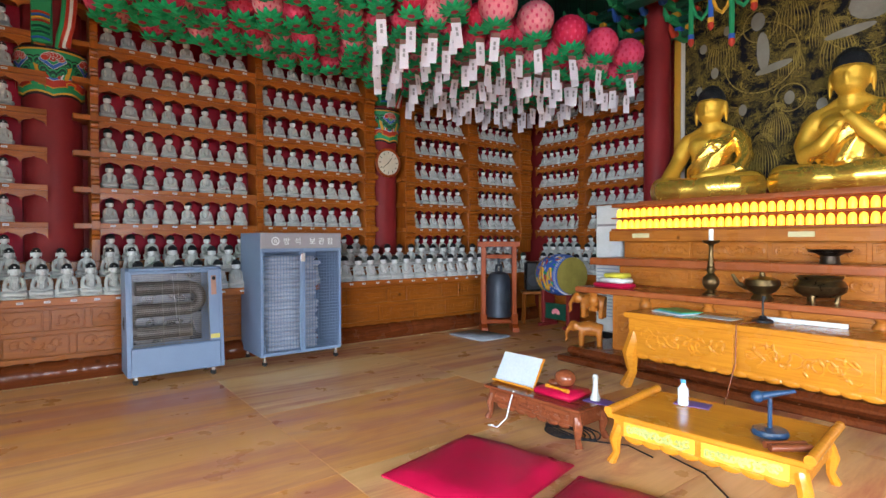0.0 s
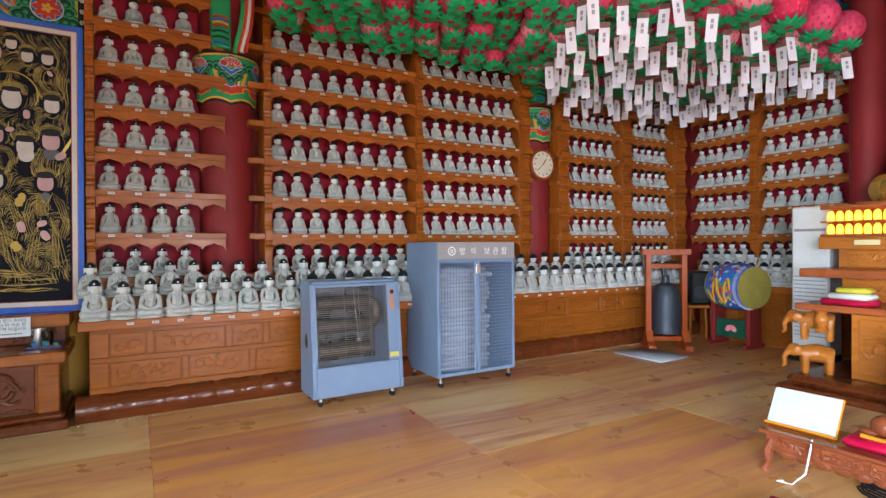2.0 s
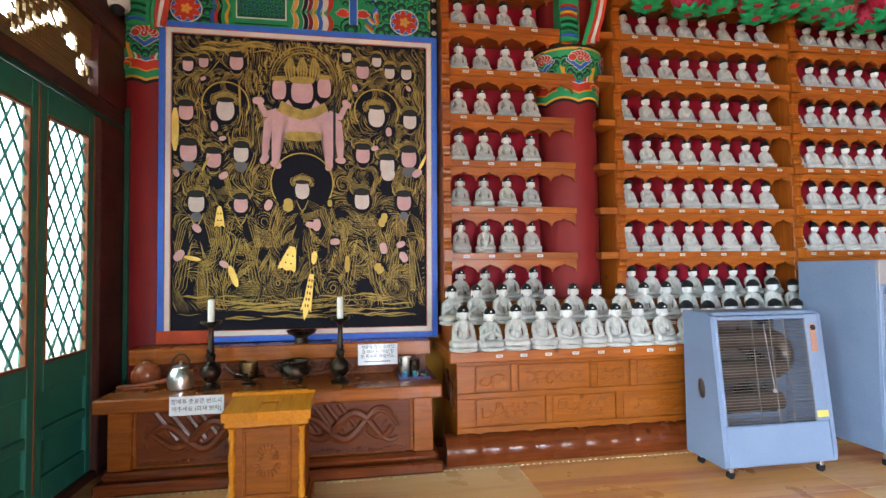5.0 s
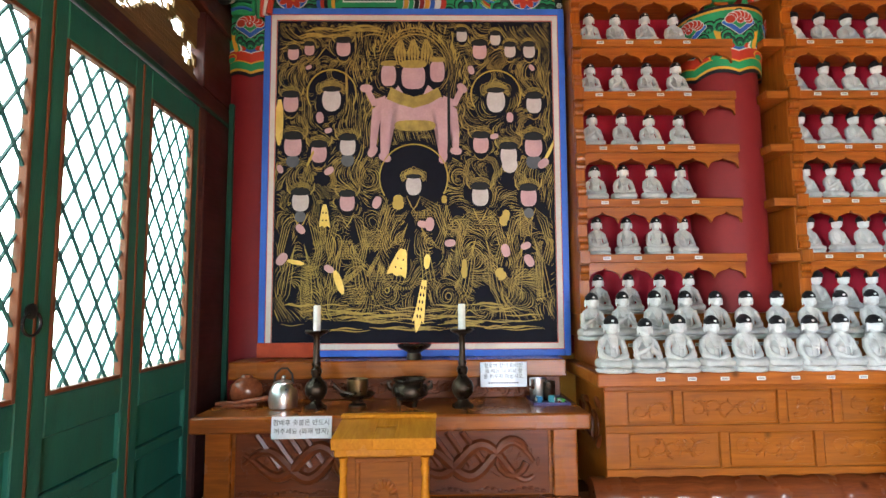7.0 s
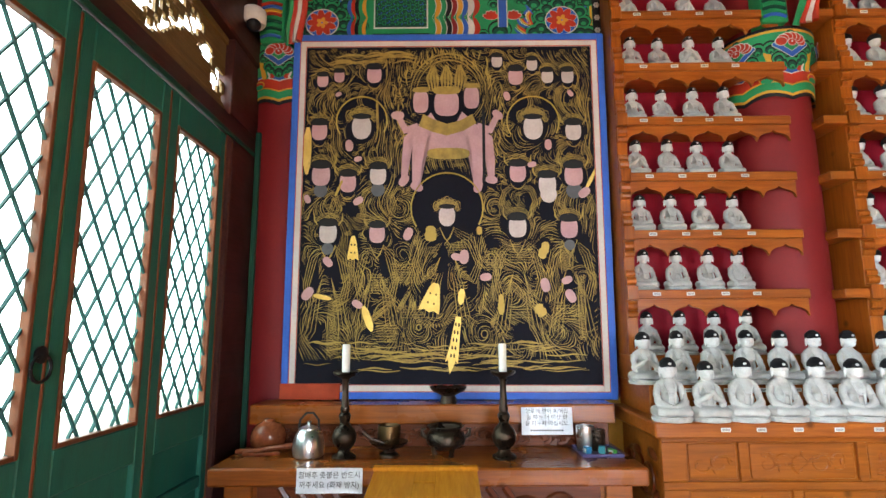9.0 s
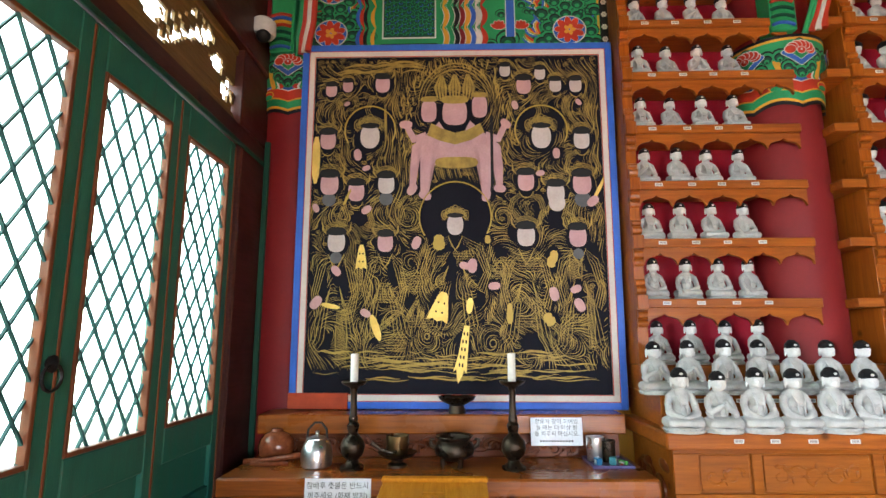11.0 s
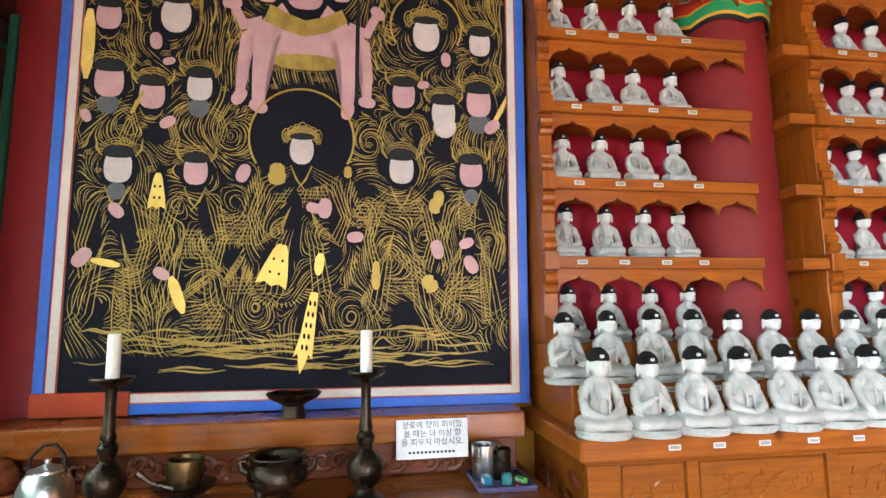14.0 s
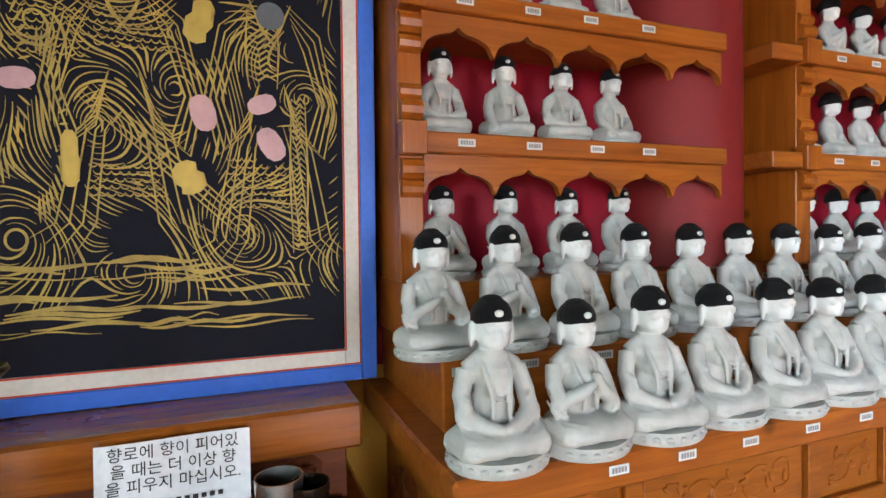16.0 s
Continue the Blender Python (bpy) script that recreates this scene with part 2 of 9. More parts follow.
def lacquer_painting_material():
    """Black lacquer covered with fine gold contour lines."""
    m, nt, bsdf = nodes_of("black_lacquer_with_gold_lines")
    co = coords(nt, (1, 1, 1), False)
    warp = nt.nodes.new("ShaderNodeTexNoise")
    warp.inputs["Scale"].default_value, warp.inputs["Detail"].default_value = 5.0, 2.0
    nt.links.new(co, warp.inputs["Vector"])
    add = nt.nodes.new("ShaderNodeVectorMath")
    add.operation = "MULTIPLY_ADD"
    nt.links.new(warp.outputs["Color"], add.inputs[0])
    add.inputs[1].default_value = (0.9, 0.9, 0.9)
    nt.links.new(co, add.inputs[2])
    lines = None
    for scale, width in ((9.0, 0.13), (21.0, 0.17)):
        w = nt.nodes.new("ShaderNodeTexWave")
        w.wave_type, w.rings_direction = "RINGS", "SPHERICAL"
        w.inputs["Scale"].default_value, w.inputs["Distortion"].default_value = scale, 3.5
        w.inputs["Detail"].default_value, w.inputs["Detail Scale"].default_value = 2.0, 1.6
        nt.links.new(add.outputs[0], w.inputs["Vector"])
        r = nt.nodes.new("ShaderNodeMapRange")
        r.inputs[1].default_value, r.inputs[2].default_value = 1 - width, 1 - width * 0.4
        nt.links.new(w.outputs["Fac"], r.inputs[0])
        if lines is None:
            lines = r.outputs[0]
        else:
            mx = nt.nodes.new("ShaderNodeMath")
            mx.operation = "MAXIMUM"
            nt.links.new(lines, mx.inputs[0])
            nt.links.new(r.outputs[0], mx.inputs[1])
            lines = mx.outputs[0]
    patch = noise_fac(nt, co, 7.0, 4, 0.40, 0.56)
    mask = nt.nodes.new("ShaderNodeMath")
    mask.operation = "MULTIPLY"
    nt.links.new(lines, mask.inputs[0])
    nt.links.new(patch, mask.inputs[1])
    col = mix_colour(nt, mask.outputs[0], (0.007, 0.006, 0.009), (0.36, 0.25, 0.045))
    nt.links.new(col, bsdf.inputs["Base Color"])
    mul = nt.nodes.new("ShaderNodeMath")
    mul.operation = "MULTIPLY"
    mul.inputs[1].default_value = 0.25
    nt.links.new(mask.outputs[0], mul.inputs[0])
    nt.links.new(mul.outputs[0], bsdf.inputs["Metallic"])
    bsdf.inputs["Roughness"].default_value = 0.5
    bsdf.inputs["Specular IOR Level"].default_value = 0.12
    return m


floor_sheet_mat = floor_material()
subfloor = paint("dark_subfloor", (0.22, 0.10, 0.035), rough=0.7)
pane_mat = pane_material()
lacquer = lacquer_painting_material()
gold_leaf = paint("gold_leaf_paint", (0.46, 0.31, 0.06), (0.24, 0.155, 0.028), 0.55, 0.15, scale=18, bump=0.05)
gold_bright = paint("bright_gold_leaf", (0.85, 0.60, 0.16), (0.7, 0.46, 0.09), 0.4, 0.3, scale=14, bump=0.1)
flesh_pink = paint("pale_pink_paint", (0.58, 0.35, 0.37), (0.46, 0.26, 0.29), 0.5, scale=9, bump=0.02)
flesh_white = paint("off_white_paint", (0.58, 0.51, 0.50), (0.48, 0.40, 0.40), 0.5, scale=9, bump=0.02)
# emission stands in for overcast daylight seen through the panes
outside_glow = glow("glowing_daylight_sheet", (0.84, 0.98, 1.0), 7.5)
outside_green = glow("bright_garden_distance", (0.55, 0.85, 0.55), 2.0)
lamp_yellow = glow("lit_votive_lamp", (1.0, 0.55, 0.04), 2.6)


# ---- mesh tools ----
def mesh_of(bm, name, mats, smooth=False):
    me = bpy.data.meshes.new(name)
    bmesh.ops.recalc_face_normals(bm, faces=bm.faces)
    bm.to_mesh(me)
    bm.free()
    for m in (mats if isinstance(mats, (list, tuple)) else [mats]):
        me.materials.append(m)
    if smooth:
        me.shade_smooth()
        me.set_sharp_from_angle(angle=radians(smooth if smooth is not True else 42))
    return me


def part(name, bm, material, parent, label="", smooth=False, m=None):
    me = bm if isinstance(bm, bpy.types.Mesh) else mesh_of(bm, name, material, smooth)
    ob = new(name, me)
    ob.parent = parent
    if m is not None:
        ob.matrix_basis = m
    return tagged(ob, label)


def thing(name, m, label, category, group=""):
    e = new(name)
    e.empty_display_size = 0.1
    e.matrix_basis = m
    return tagged(e, label, category, group)


def single(name, bm, material, m, label, category, group="", smooth=False, kind=""):
    me = bm if isinstance(bm, bpy.types.Mesh) else mesh_of(bm, name, material, smooth)
    ob = new(name, me)
    ob.matrix_basis = m
    return tagged(ob, label, category, group, kind)


def structure(name, bm, material, label, category, smooth=False):
    return single(name, bm, material, Matrix(), label, category, "", smooth, "structure")


def BM():
    return bmesh.new()


def box(bm, x0, x1, y0, y1, z0, z1, c=0.004, mi=0, m=None):
    """A box with chamfered edges."""
    c = min(c, (x1 - x0) * 0.45, (y1 - y0) * 0.45, (z1 - z0) * 0.45)
    vs = {}
    for i in (0, 1):
        for j in (0, 1):
            for k in (0, 1):
                p = ((x0, x1)[i], (y0, y1)[j], (z0, z1)[k])
                s = (1 - 2 * i, 1 - 2 * j, 1 - 2 * k)
                for a in range(3):
                    q = [p[b] + (s[b] * c if b != a else 0) for b in range(3)]
                    v = Vector(q)
                    vs[i, j, k, a] = bm.verts.new(m @ v if m else v)
    fs = []
    for a in range(3):
        b, d = (a + 1) % 3, (a + 2) % 3
        for e in (0, 1):
            ids = []
            for u, w in ((0, 0), (1, 0), (1, 1), (0, 1)):
                t = [0, 0, 0]
                t[a], t[b], t[d] = e, u, w
                ids.append(vs[t[0], t[1], t[2], a])
            fs.append(ids)
        for u in (0, 1):
            for w in (0, 1):
                t0, t1 = [0, 0, 0], [0, 0, 0]
                t0[b], t0[d], t0[a] = u, w, 0
                t1[b], t1[d], t1[a] = u, w, 1
                fs.append([vs[(*t0, b)], vs[(*t1, b)], vs[(*t1, d)], vs[(*t0, d)]])
    for i in (0, 1):
        for j in (0, 1):
            for k in (0, 1):
                fs.append([vs[i, j, k, 0], vs[i, j, k, 1], vs[i, j, k, 2]])
    for f in fs:
        bm.faces.new(f).material_index = mi
    return bm


def lathe(bm, profile, seg=20, m=None, mi=0):
    """Turns (radius, height) pairs round z."""
    rings = []
    for r, z in profile:
        if r < 1e-5:
            v = Vector((0, 0, z))
            rings.append([bm.verts.new(m @ v if m else v)])
        else:
            ring = []
            for s in range(seg):
                a = 2 * math.pi * s / seg
                v = Vector((r * math.cos(a), r * math.sin(a), z))
                ring.append(bm.verts.new(m @ v if m else v))
            rings.append(ring)
    for a, b in zip(rings, rings[1:]):
        for s in range(seg):
            t = (s + 1) % seg
            if len(a) == 1 and len(b) == 1:
                continue
            if len(a) == 1:
                f = bm.faces.new((a[0], b[s], b[t]))
            elif len(b) == 1:
                f = bm.faces.new((a[s], a[t], b[0]))
            else:
                f = bm.faces.new((a[s], a[t], b[t], b[s]))
            f.material_index = mi
    for ring, flip in ((rings[0], True), (rings[-1], False)):
        if len(ring) > 1:
            bm.faces.new(ring[::-1] if flip else ring).material_index = mi
    return bm


def tube(bm, pts, r, seg=8, mi=0, m=None, flat=1.0):
    """A round bar along points; r is one radius or one a point."""
    pts = [Vector(p) for p in pts]
    n = len(pts)
    rad = r if isinstance(r, (list, tuple)) else [r] * n
    rings, side = [], None
    for i, p in enumerate(pts):
        d = (pts[min(i + 1, n - 1)] - pts[max(i - 1, 0)]).normalized()
        if side is None:
            side = d.orthogonal().normalized()
        side = (side - d * side.dot(d)).normalized()
        up = d.cross(side)
        ring = []
        for s in range(seg):
            a = 2 * math.pi * s / seg
            v = p + (side * math.cos(a) + up * math.sin(a) * flat) * rad[i]
            ring.append(bm.verts.new(m @ v if m else v))
        rings.append(ring)
    for a, b in zip(rings, rings[1:]):
        for s in range(seg):
            t = (s + 1) % seg
            bm.faces.new((a[s], a[t], b[t], b[s])).material_index = mi
    bm.faces.new(rings[0][::-1]).material_index = mi
    bm.faces.new(rings[-1]).material_index = mi
    return bm


def ball(bm, c, r, mi=0, u=12, v=8, m=None, rot=None):
    """An ellipsoid; r is one radius or three."""
    r = r if isinstance(r, (list, tuple)) else (r, r, r)
    rm = rot or Matrix.Identity(3)
    top = Vector(c) + rm @ Vector((0, 0, r[2]))
    bot = Vector(c) - rm @ Vector((0, 0, r[2]))
    f = (lambda p: m @ p) if m else (lambda p: p)
    vt, vb = bm.verts.new(f(top)), bm.verts.new(f(bot))
    rings = []
    for i in range(1, v):
        ph = math.pi * i / v
        rings.append([bm.verts.new(f(Vector(c) + rm @ Vector((r[0] * math.sin(ph) * math.cos(2 * math.pi * s / u), r[1] * math.sin(ph) * math.sin(2 * math.pi * s / u), r[2] * math.cos(ph))))) for s in range(u)])
    for s in range(u):
        t = (s + 1) % u
        bm.faces.new((vt, rings[0][s], rings[0][t])).material_index = mi
        bm.faces.new((vb, rings[-1][t], rings[-1][s])).material_index = mi
        for a, b in zip(rings, rings[1:]):
            bm.faces.new((a[s], b[s], b[t], a[t])).material_index = mi
    return bm


def prism(bm, poly, d0, d1, plane="yz", mi=0, m=None):
    """An outline in a plane, thickened from d0 to d1 along the third axis."""
    def at(p, d):
        v = {"yz": (d, p[0], p[1]), "xz": (p[0], d, p[1]), "xy": (p[0], p[1], d)}[plane]
        v = Vector(v)
        return m @ v if m else v
    a = [bm.verts.new(at(p, d0)) for p in poly]
    b = [bm.verts.new(at(p, d1)) for p in poly]
    n = len(poly)
    bm.faces.new(a).material_index = mi
    bm.faces.new(b[::-1]).material_index = mi
    for i in range(n):
        j = (i + 1) % n
        bm.faces.new((a[i], b[i], b[j], a[j])).material_index = mi
    return bm


def tri(bm):
    bmesh.ops.triangulate(bm, faces=[f for f in bm.faces if len(f.verts) > 4])
    return bm


def disc(bm, u, v, d, ru, rv, m, mi=0, n=14, thick=0.002, a0=0.0, turn=0.0):
    """A flat oval plate on a panel, in the panel's own u, v, depth."""
    poly = []
    for i in range(n):
        a = a0 + 2 * math.pi * i / n
        x, y = ru * math.cos(a), rv * math.sin(a)
        poly.append((u + x * math.cos(turn) - y * math.sin(turn), v + x * math.sin(turn) + y * math.cos(turn)))
    prism(bm, poly, d, d + thick, "xy", mi, m)


def ribbon(bm, pts, w, d, m, mi=0):
    """A flat painted stroke that tapers at its ends."""
    n = len(pts)
    prev = None
    for i, p in enumerate(pts):
        q0, q1 = pts[max(i - 1, 0)], pts[min(i + 1, n - 1)]
        dx, dy = q1[0] - q0[0], q1[1] - q0[1]
        l = math.hypot(dx, dy) or 1
        ww = w * (0.25 + 0.75 * math.sin(math.pi * i / (n - 1)))
        a = bm.verts.new(m @ Vector((p[0] - dy / l * ww, p[1] + dx / l * ww, d)))
        b = bm.verts.new(m @ Vector((p[0] + dy / l * ww, p[1] - dx / l * ww, d)))
        if prev:
            bm.faces.new((prev[0], prev[1], b, a)).material_index = mi
        prev = (a, b)


def relief(bm, w, h, m, rng, depth=0.012, density=1.0, mi=0):
    """Carved scrollwork on a panel w by h, in the panel's u, v, depth."""
    n = max(2, int(w / h * 2.2 * density))
    for i in range(n):
        cx = -w / 2 + (i + 0.5) * w / n + rng.uniform(-0.1, 0.1) * h
        cy = rng.uniform(-0.16, 0.16) * h
        s = rng.choice((-1, 1))
        a0 = rng.uniform(0, 6.28)
        pts, rr = [], []
        for k in range(13):
            f = k / 12
            r = h * (0.36 * (1 - f) + 0.05)
            a = a0 + s * f * 6.6
            pts.append((max(-w / 2, min(w / 2, cx + r * math.cos(a) * 1.25)), max(-h / 2, min(h / 2, cy + r * math.sin(a))), 0))
            rr.append(depth * (0.9 - 0.4 * f))
        tube(bm, pts, rr, 6, mi, m)
        for k in range(3):
            a = rng.uniform(0, 6.28)
            px, py = cx + h * 0.36 * math.cos(a) * 1.2, cy + h * 0.34 * math.sin(a)
            px, py = max(-w / 2 + .02, min(w / 2 - .02, px)), max(-h / 2 + .02, min(h / 2 - .02, py))
            rot = Matrix.Rotation(rng.uniform(0, 3.14), 3, "Z")
            ball(bm, (px, py, 0), (h * 0.17, h * 0.075, depth * 1.1), mi, 8, 4, m, rot)
    return bm


def panel_pose(origin, u, v):
    """The pose of a panel's own u, v, depth axes in space."""
    u, v = Vector(u).normalized(), Vector(v).normalized()
    n = u.cross(v)
    r = Matrix((u, v, n)).transposed().to_4x4()
    return Matrix.Translation(origin) @ r

# ---- the hall: floor, walls, ceiling, doors ----
XW, YS, YN, XE, ZC = -6.62, -2.94, 7.74, 6.6, 4.75
LEVELS = [1.498 + 0.365 * k for k in range(7)]
SHELF_X = -6.29
NORTH_Y = 7.42

bm = BM()
box(bm, XW - 0.4, XE + 0.4, YS - 0.4, YN + 0.4, -0.2, -0.012, 0.0)
floor = structure("floor", bm, subfloor, "tan wood-print sheet flooring laid in large squares", "floor")

bm = BM()
box(bm, XW - 0.25, XW, YS - 0.25, YN + 0.25, 0.835, ZC, 0.0)
wall_west = structure("wall_west", bm, wall_red, "oxblood red painted timber wall behind the shelves", "wall")
bm = BM()
box(bm, XW - 0.25, XW, YS - 0.25, YN + 0.25, -0.1, 0.835, 0.0)
structure("wall_west_dado", bm, wall_ochre, "yellow ochre plaster below the red wall", "wall")
bm = BM()
box(bm, XW, XE, YN, YN + 0.25, -0.1, ZC, 0.0)
structure("wall_north", bm, wall_red, "oxblood red painted wall behind altar and shelves", "wall")
bm = BM()
box(bm, XE, XE + 0.25, YS - 0.25, 0.2, -0.1, ZC, 0.0)
box(bm, XE, XE + 0.25, 3.4, YN + 0.25, -0.1, ZC, 0.0)
box(bm, XE, XE + 0.25, 0.2, 3.4, 2.9, ZC, 0.0)
structure("wall_east", bm, plaster, "plain plastered wall with a wide doorway", "wall")
bm = BM()
box(bm, XW, XE, YS - 0.22, YS - 0.02, 3.22, ZC, 0.0)
box(bm, -4.262, -2.75, YS - 0.22, YS - 0.02, 0, 3.22, 0.0)
box(bm, -0.05, 1.25, YS - 0.22, YS - 0.02, 0, 3.22, 0.0)
box(bm, 3.95, XE, YS - 0.22, YS - 0.02, 0, 3.22, 0.0)
box(bm, -2.75, 3.95, YS - 0.22, YS - 0.02, 2.8, 3.22, 0.0)
structure("wall_south", bm, beam_wood, "dark timber front wall with doorways", "wall")
bm = BM()
box(bm, XW - 0.3, XE + 0.3, YS - 0.3, YN + 0.3, ZC, ZC + 0.2, 0.0)
for k in range(9):
    box(bm, XW, XE, YS + 0.6 + 1.2 * k, YS + 0.74 + 1.2 * k, ZC - 0.16, ZC - 0.003, 0.01)
structure("ceiling", bm, D_DARK, "dark green painted timber ceiling with joists", "ceiling")

bm = BM()
box(bm, -40, 40, -46, YS - 0.45, -0.45, -0.3, 0)
structure("ground", bm, plaster, "pale gravel yard in front of the hall", "ground")
# added glowing sheet in place of the daylit yard, whitens the panes
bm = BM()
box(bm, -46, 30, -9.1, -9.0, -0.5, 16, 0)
structure("backdrop", bm, outside_glow, "added glowing white sheet standing in for the daylit yard", "backdrop")

# floor sheets, each its own piece
def floor_sheets():
    xs = [-6.36, -5.10, -3.84, -2.58, -1.32, -0.06, 1.2, 2.46, 3.72, 4.98, 6.24]
    ys = [-3.02, -1.98, -0.08, 1.82, 3.72, 5.62, 7.52]
    for i in range(len(xs) - 1):
        for j in range(len(ys) - 1):
            bm = BM()
            box(bm, xs[i] + 0.0012, xs[i + 1] - 0.0012, ys[j] + 0.0012, ys[j + 1] - 0.0012, -0.012, 0.0, 0.0006)
            part("floor_sheet", bm, floor_sheet_mat, floor)


def door_leaf(x0, x1):
    """A green door leaf on the south front with a diamond lattice over panes."""
    d = thing("lattice_door", pose((x0 + x1) / 2, YS, 0.06), "green painted door leaf with diamond lattice window, closed", "door", "lattice doors")
    w = (x1 - x0) / 2 - 0.004
    wi, z0, z1, top = w - 0.072, 0.80, 2.235, 2.40
    bm = BM()
    box(bm, -w, -wi, -0.05, 0, 0, top, 0.006)
    box(bm, wi, w, -0.05, 0, 0, top, 0.006)
    for a, b in ((0, 0.16), (0.37, 0.43), (0.64, z0), (z1, top)):
        box(bm, -wi, wi, -0.05, 0, a, b, 0.006)
    box(bm, -wi, wi, -0.04, -0.022, 0.16, 0.37, 0.003)
    box(bm, -wi, wi, -0.04, -0.022, 0.43, 0.64, 0.003)
    part("door_frame", bm, green_door, d)
    bm = BM()
    for a, b in ((-wi, -wi + 0.018), (wi - 0.018, wi)):
        box(bm, a, b, -0.03, 0.004, z0, z1, 0.003)
    for a, b in ((z0, z0 + 0.018), (z1 - 0.018, z1)):
        box(bm, -wi + 0.018, wi - 0.018, -0.03, 0.004, a, b, 0.003)
    box(bm, -w, -w + 0.012, 0, 0.006, 0.1, top - 0.02, 0.002)
    part("window_trim", bm, trim_brown, d, "rust brown painted window edging")
    # lattice bars
    a, b = wi - 0.002, (z1 - z0) / 2 - 0.002
    slope = 1.56
    for s in (1, -1):
        bm = BM()
        k = -3.4
        while k < 3.4:
            # line z = s*slope*x + k, clipped to the window
            pts = []
            for x in (-a, a):
                z = s * slope * x + k
                if -b <= z <= b:
                    pts.append((x, z))
            for z in (-b, b):
                x = (z - k) / (s * slope)
                if -a <= x <= a:
                    pts.append((x, z))
            if len(pts) >= 2:
                p, q = pts[0], max(pts[1:], key=lambda t: (t[0] - pts[0][0]) ** 2 + (t[1] - pts[0][1]) ** 2)
                if math.hypot(p[0] - q[0], p[1] - q[1]) > 0.02:
                    zc = (z0 + z1) / 2
                    L = math.hypot(q[0] - p[0], q[1] - p[1])
                    mm = Matrix.Translation(((p[0] + q[0]) / 2, -0.02 + 0.004 * s, (p[1] + q[1]) / 2 + zc)) @ Matrix.Rotation(-math.atan2(q[1] - p[1], q[0] - p[0]), 4, "Y")
                    box(bm, -L / 2, L / 2, -0.008, 0.006, -0.0036, 0.0036, 0.001, 0, mm)
            k += 0.195
        part("lattice", bm, lattice_green, d)
    bm = BM()
    box(bm, -wi + 0.018, wi - 0.018, -0.042, -0.038, z0 + 0.018, z1 - 0.018, 0)
    p = part("pane", bm, pane_mat, d, "translucent paper-backed pane glowing with daylight")
    p.visible_shadow = False
    return d


for x0 in (-6.20, -5.555, -4.91):
    leaf = door_leaf(x0, x0 + 0.645)
    if x0 == -4.91:
        bm = BM()
        ring = [(0.0 + 0.045 * math.cos(a), 0.012, -0.045 + 0.045 * math.sin(a)) for a in [i * 0.4488 for i in range(15)]]
        tube(bm, ring, 0.006, 6)
        lathe(bm, [(0.0, 0.0), (0.028, 0.002), (0.03, 0.01), (0.012, 0.02), (0, 0.022)], 12, pose(0, 0.0, 0.0, -90, 0, 0))
        part("ring_handle", bm, rubber, leaf, "black iron ring pull", True, pose(-0.283, 0.004, 1.125))

bm = BM()
box(bm, XW, -4.262, YS - 0.07, YS + 0.03, 2.47, 2.585, 0.012)
box(bm, XW, -4.262, YS - 0.07, YS + 0.05, 3.085, 3.42, 0.012)
box(bm, XW, -6.204, YS - 0.07, YS + 0.035, 0.0, 2.47, 0.01)
box(bm, -6.62, -6.172, YS - 0.07, YS + 0.03, 2.586, 3.084, 0.006)
box(bm, XW, -4.262, YS - 0.07, YS + 0.03, 0.0, 0.058, 0.01)
structure("door_surround", bm, beam_wood, "dark brown timber door posts, lintel and threshold", "door frame")
bm = BM()
box(bm, XW, XW + 0.06, -2.90, -2.865, 0.0, 2.62, 0.004)
box(bm, XW + 0.02, -4.262, YS + 0.03, YS + 0.045, 2.44, 2.468, 0.003)
structure("trim", bm, D_DARK, "thin dark green trim beside the doors", "trim")


def transom():
    """A pierced fretwork board over the doors."""
    t = thing("transom_panel", pose(-5.15, YS - 0.03, 2.835), "pierced carved wooden transom over the doors, daylight behind", "transom")
    bm = BM()
    w, h = 1.02, 0.25
    box(bm, -w, w, -0.02, 0.02, -h, -h + 0.045, 0.004)
    box(bm, -w, w, -0.02, 0.02, h - 0.045, h, 0.004)
    rng = random.Random(5)
    # fretwork of crossing cells: some cells are left open
    cw, ch = 0.030, 0.0256
    nx, nz = int(2 * w / cw), int((2 * h - 0.09) / ch)
    for i in range(nx):
        for j in range(nz):
            x, z = -w + (i + 0.5) * cw, -h + 0.045 + (j + 0.5) * ch
            v = math.sin(x * 9.0) * 0.09 - z * 0.5
            open_cell = abs(z - math.sin(x * 8.0) * 0.10 - 0.015) < 0.085 and (math.sin(x * 23 + z * 30) + 0.6 * math.sin(x * 61 - z * 44) > -0.35)
            if open_cell:
                if rng.random() < 0.10:
                    tube(bm, [(x - cw / 2, 0, z - ch / 2), (x, 0.004, z), (x + cw / 2, 0, z + ch / 2)], 0.008, 5)
                continue
            box(bm, x - cw / 2 + 0.0005, x + cw / 2 - 0.0005, -0.012, 0.006, z - ch / 2 + 0.0005, z + ch / 2 - 0.0005, 0.0)
    part("fretwork_board", bm, wood("transom_wood", (0.13, 0.075, 0.022), (0.28, 0.165, 0.05), GX, 0.5, 0.1), t)


transom()


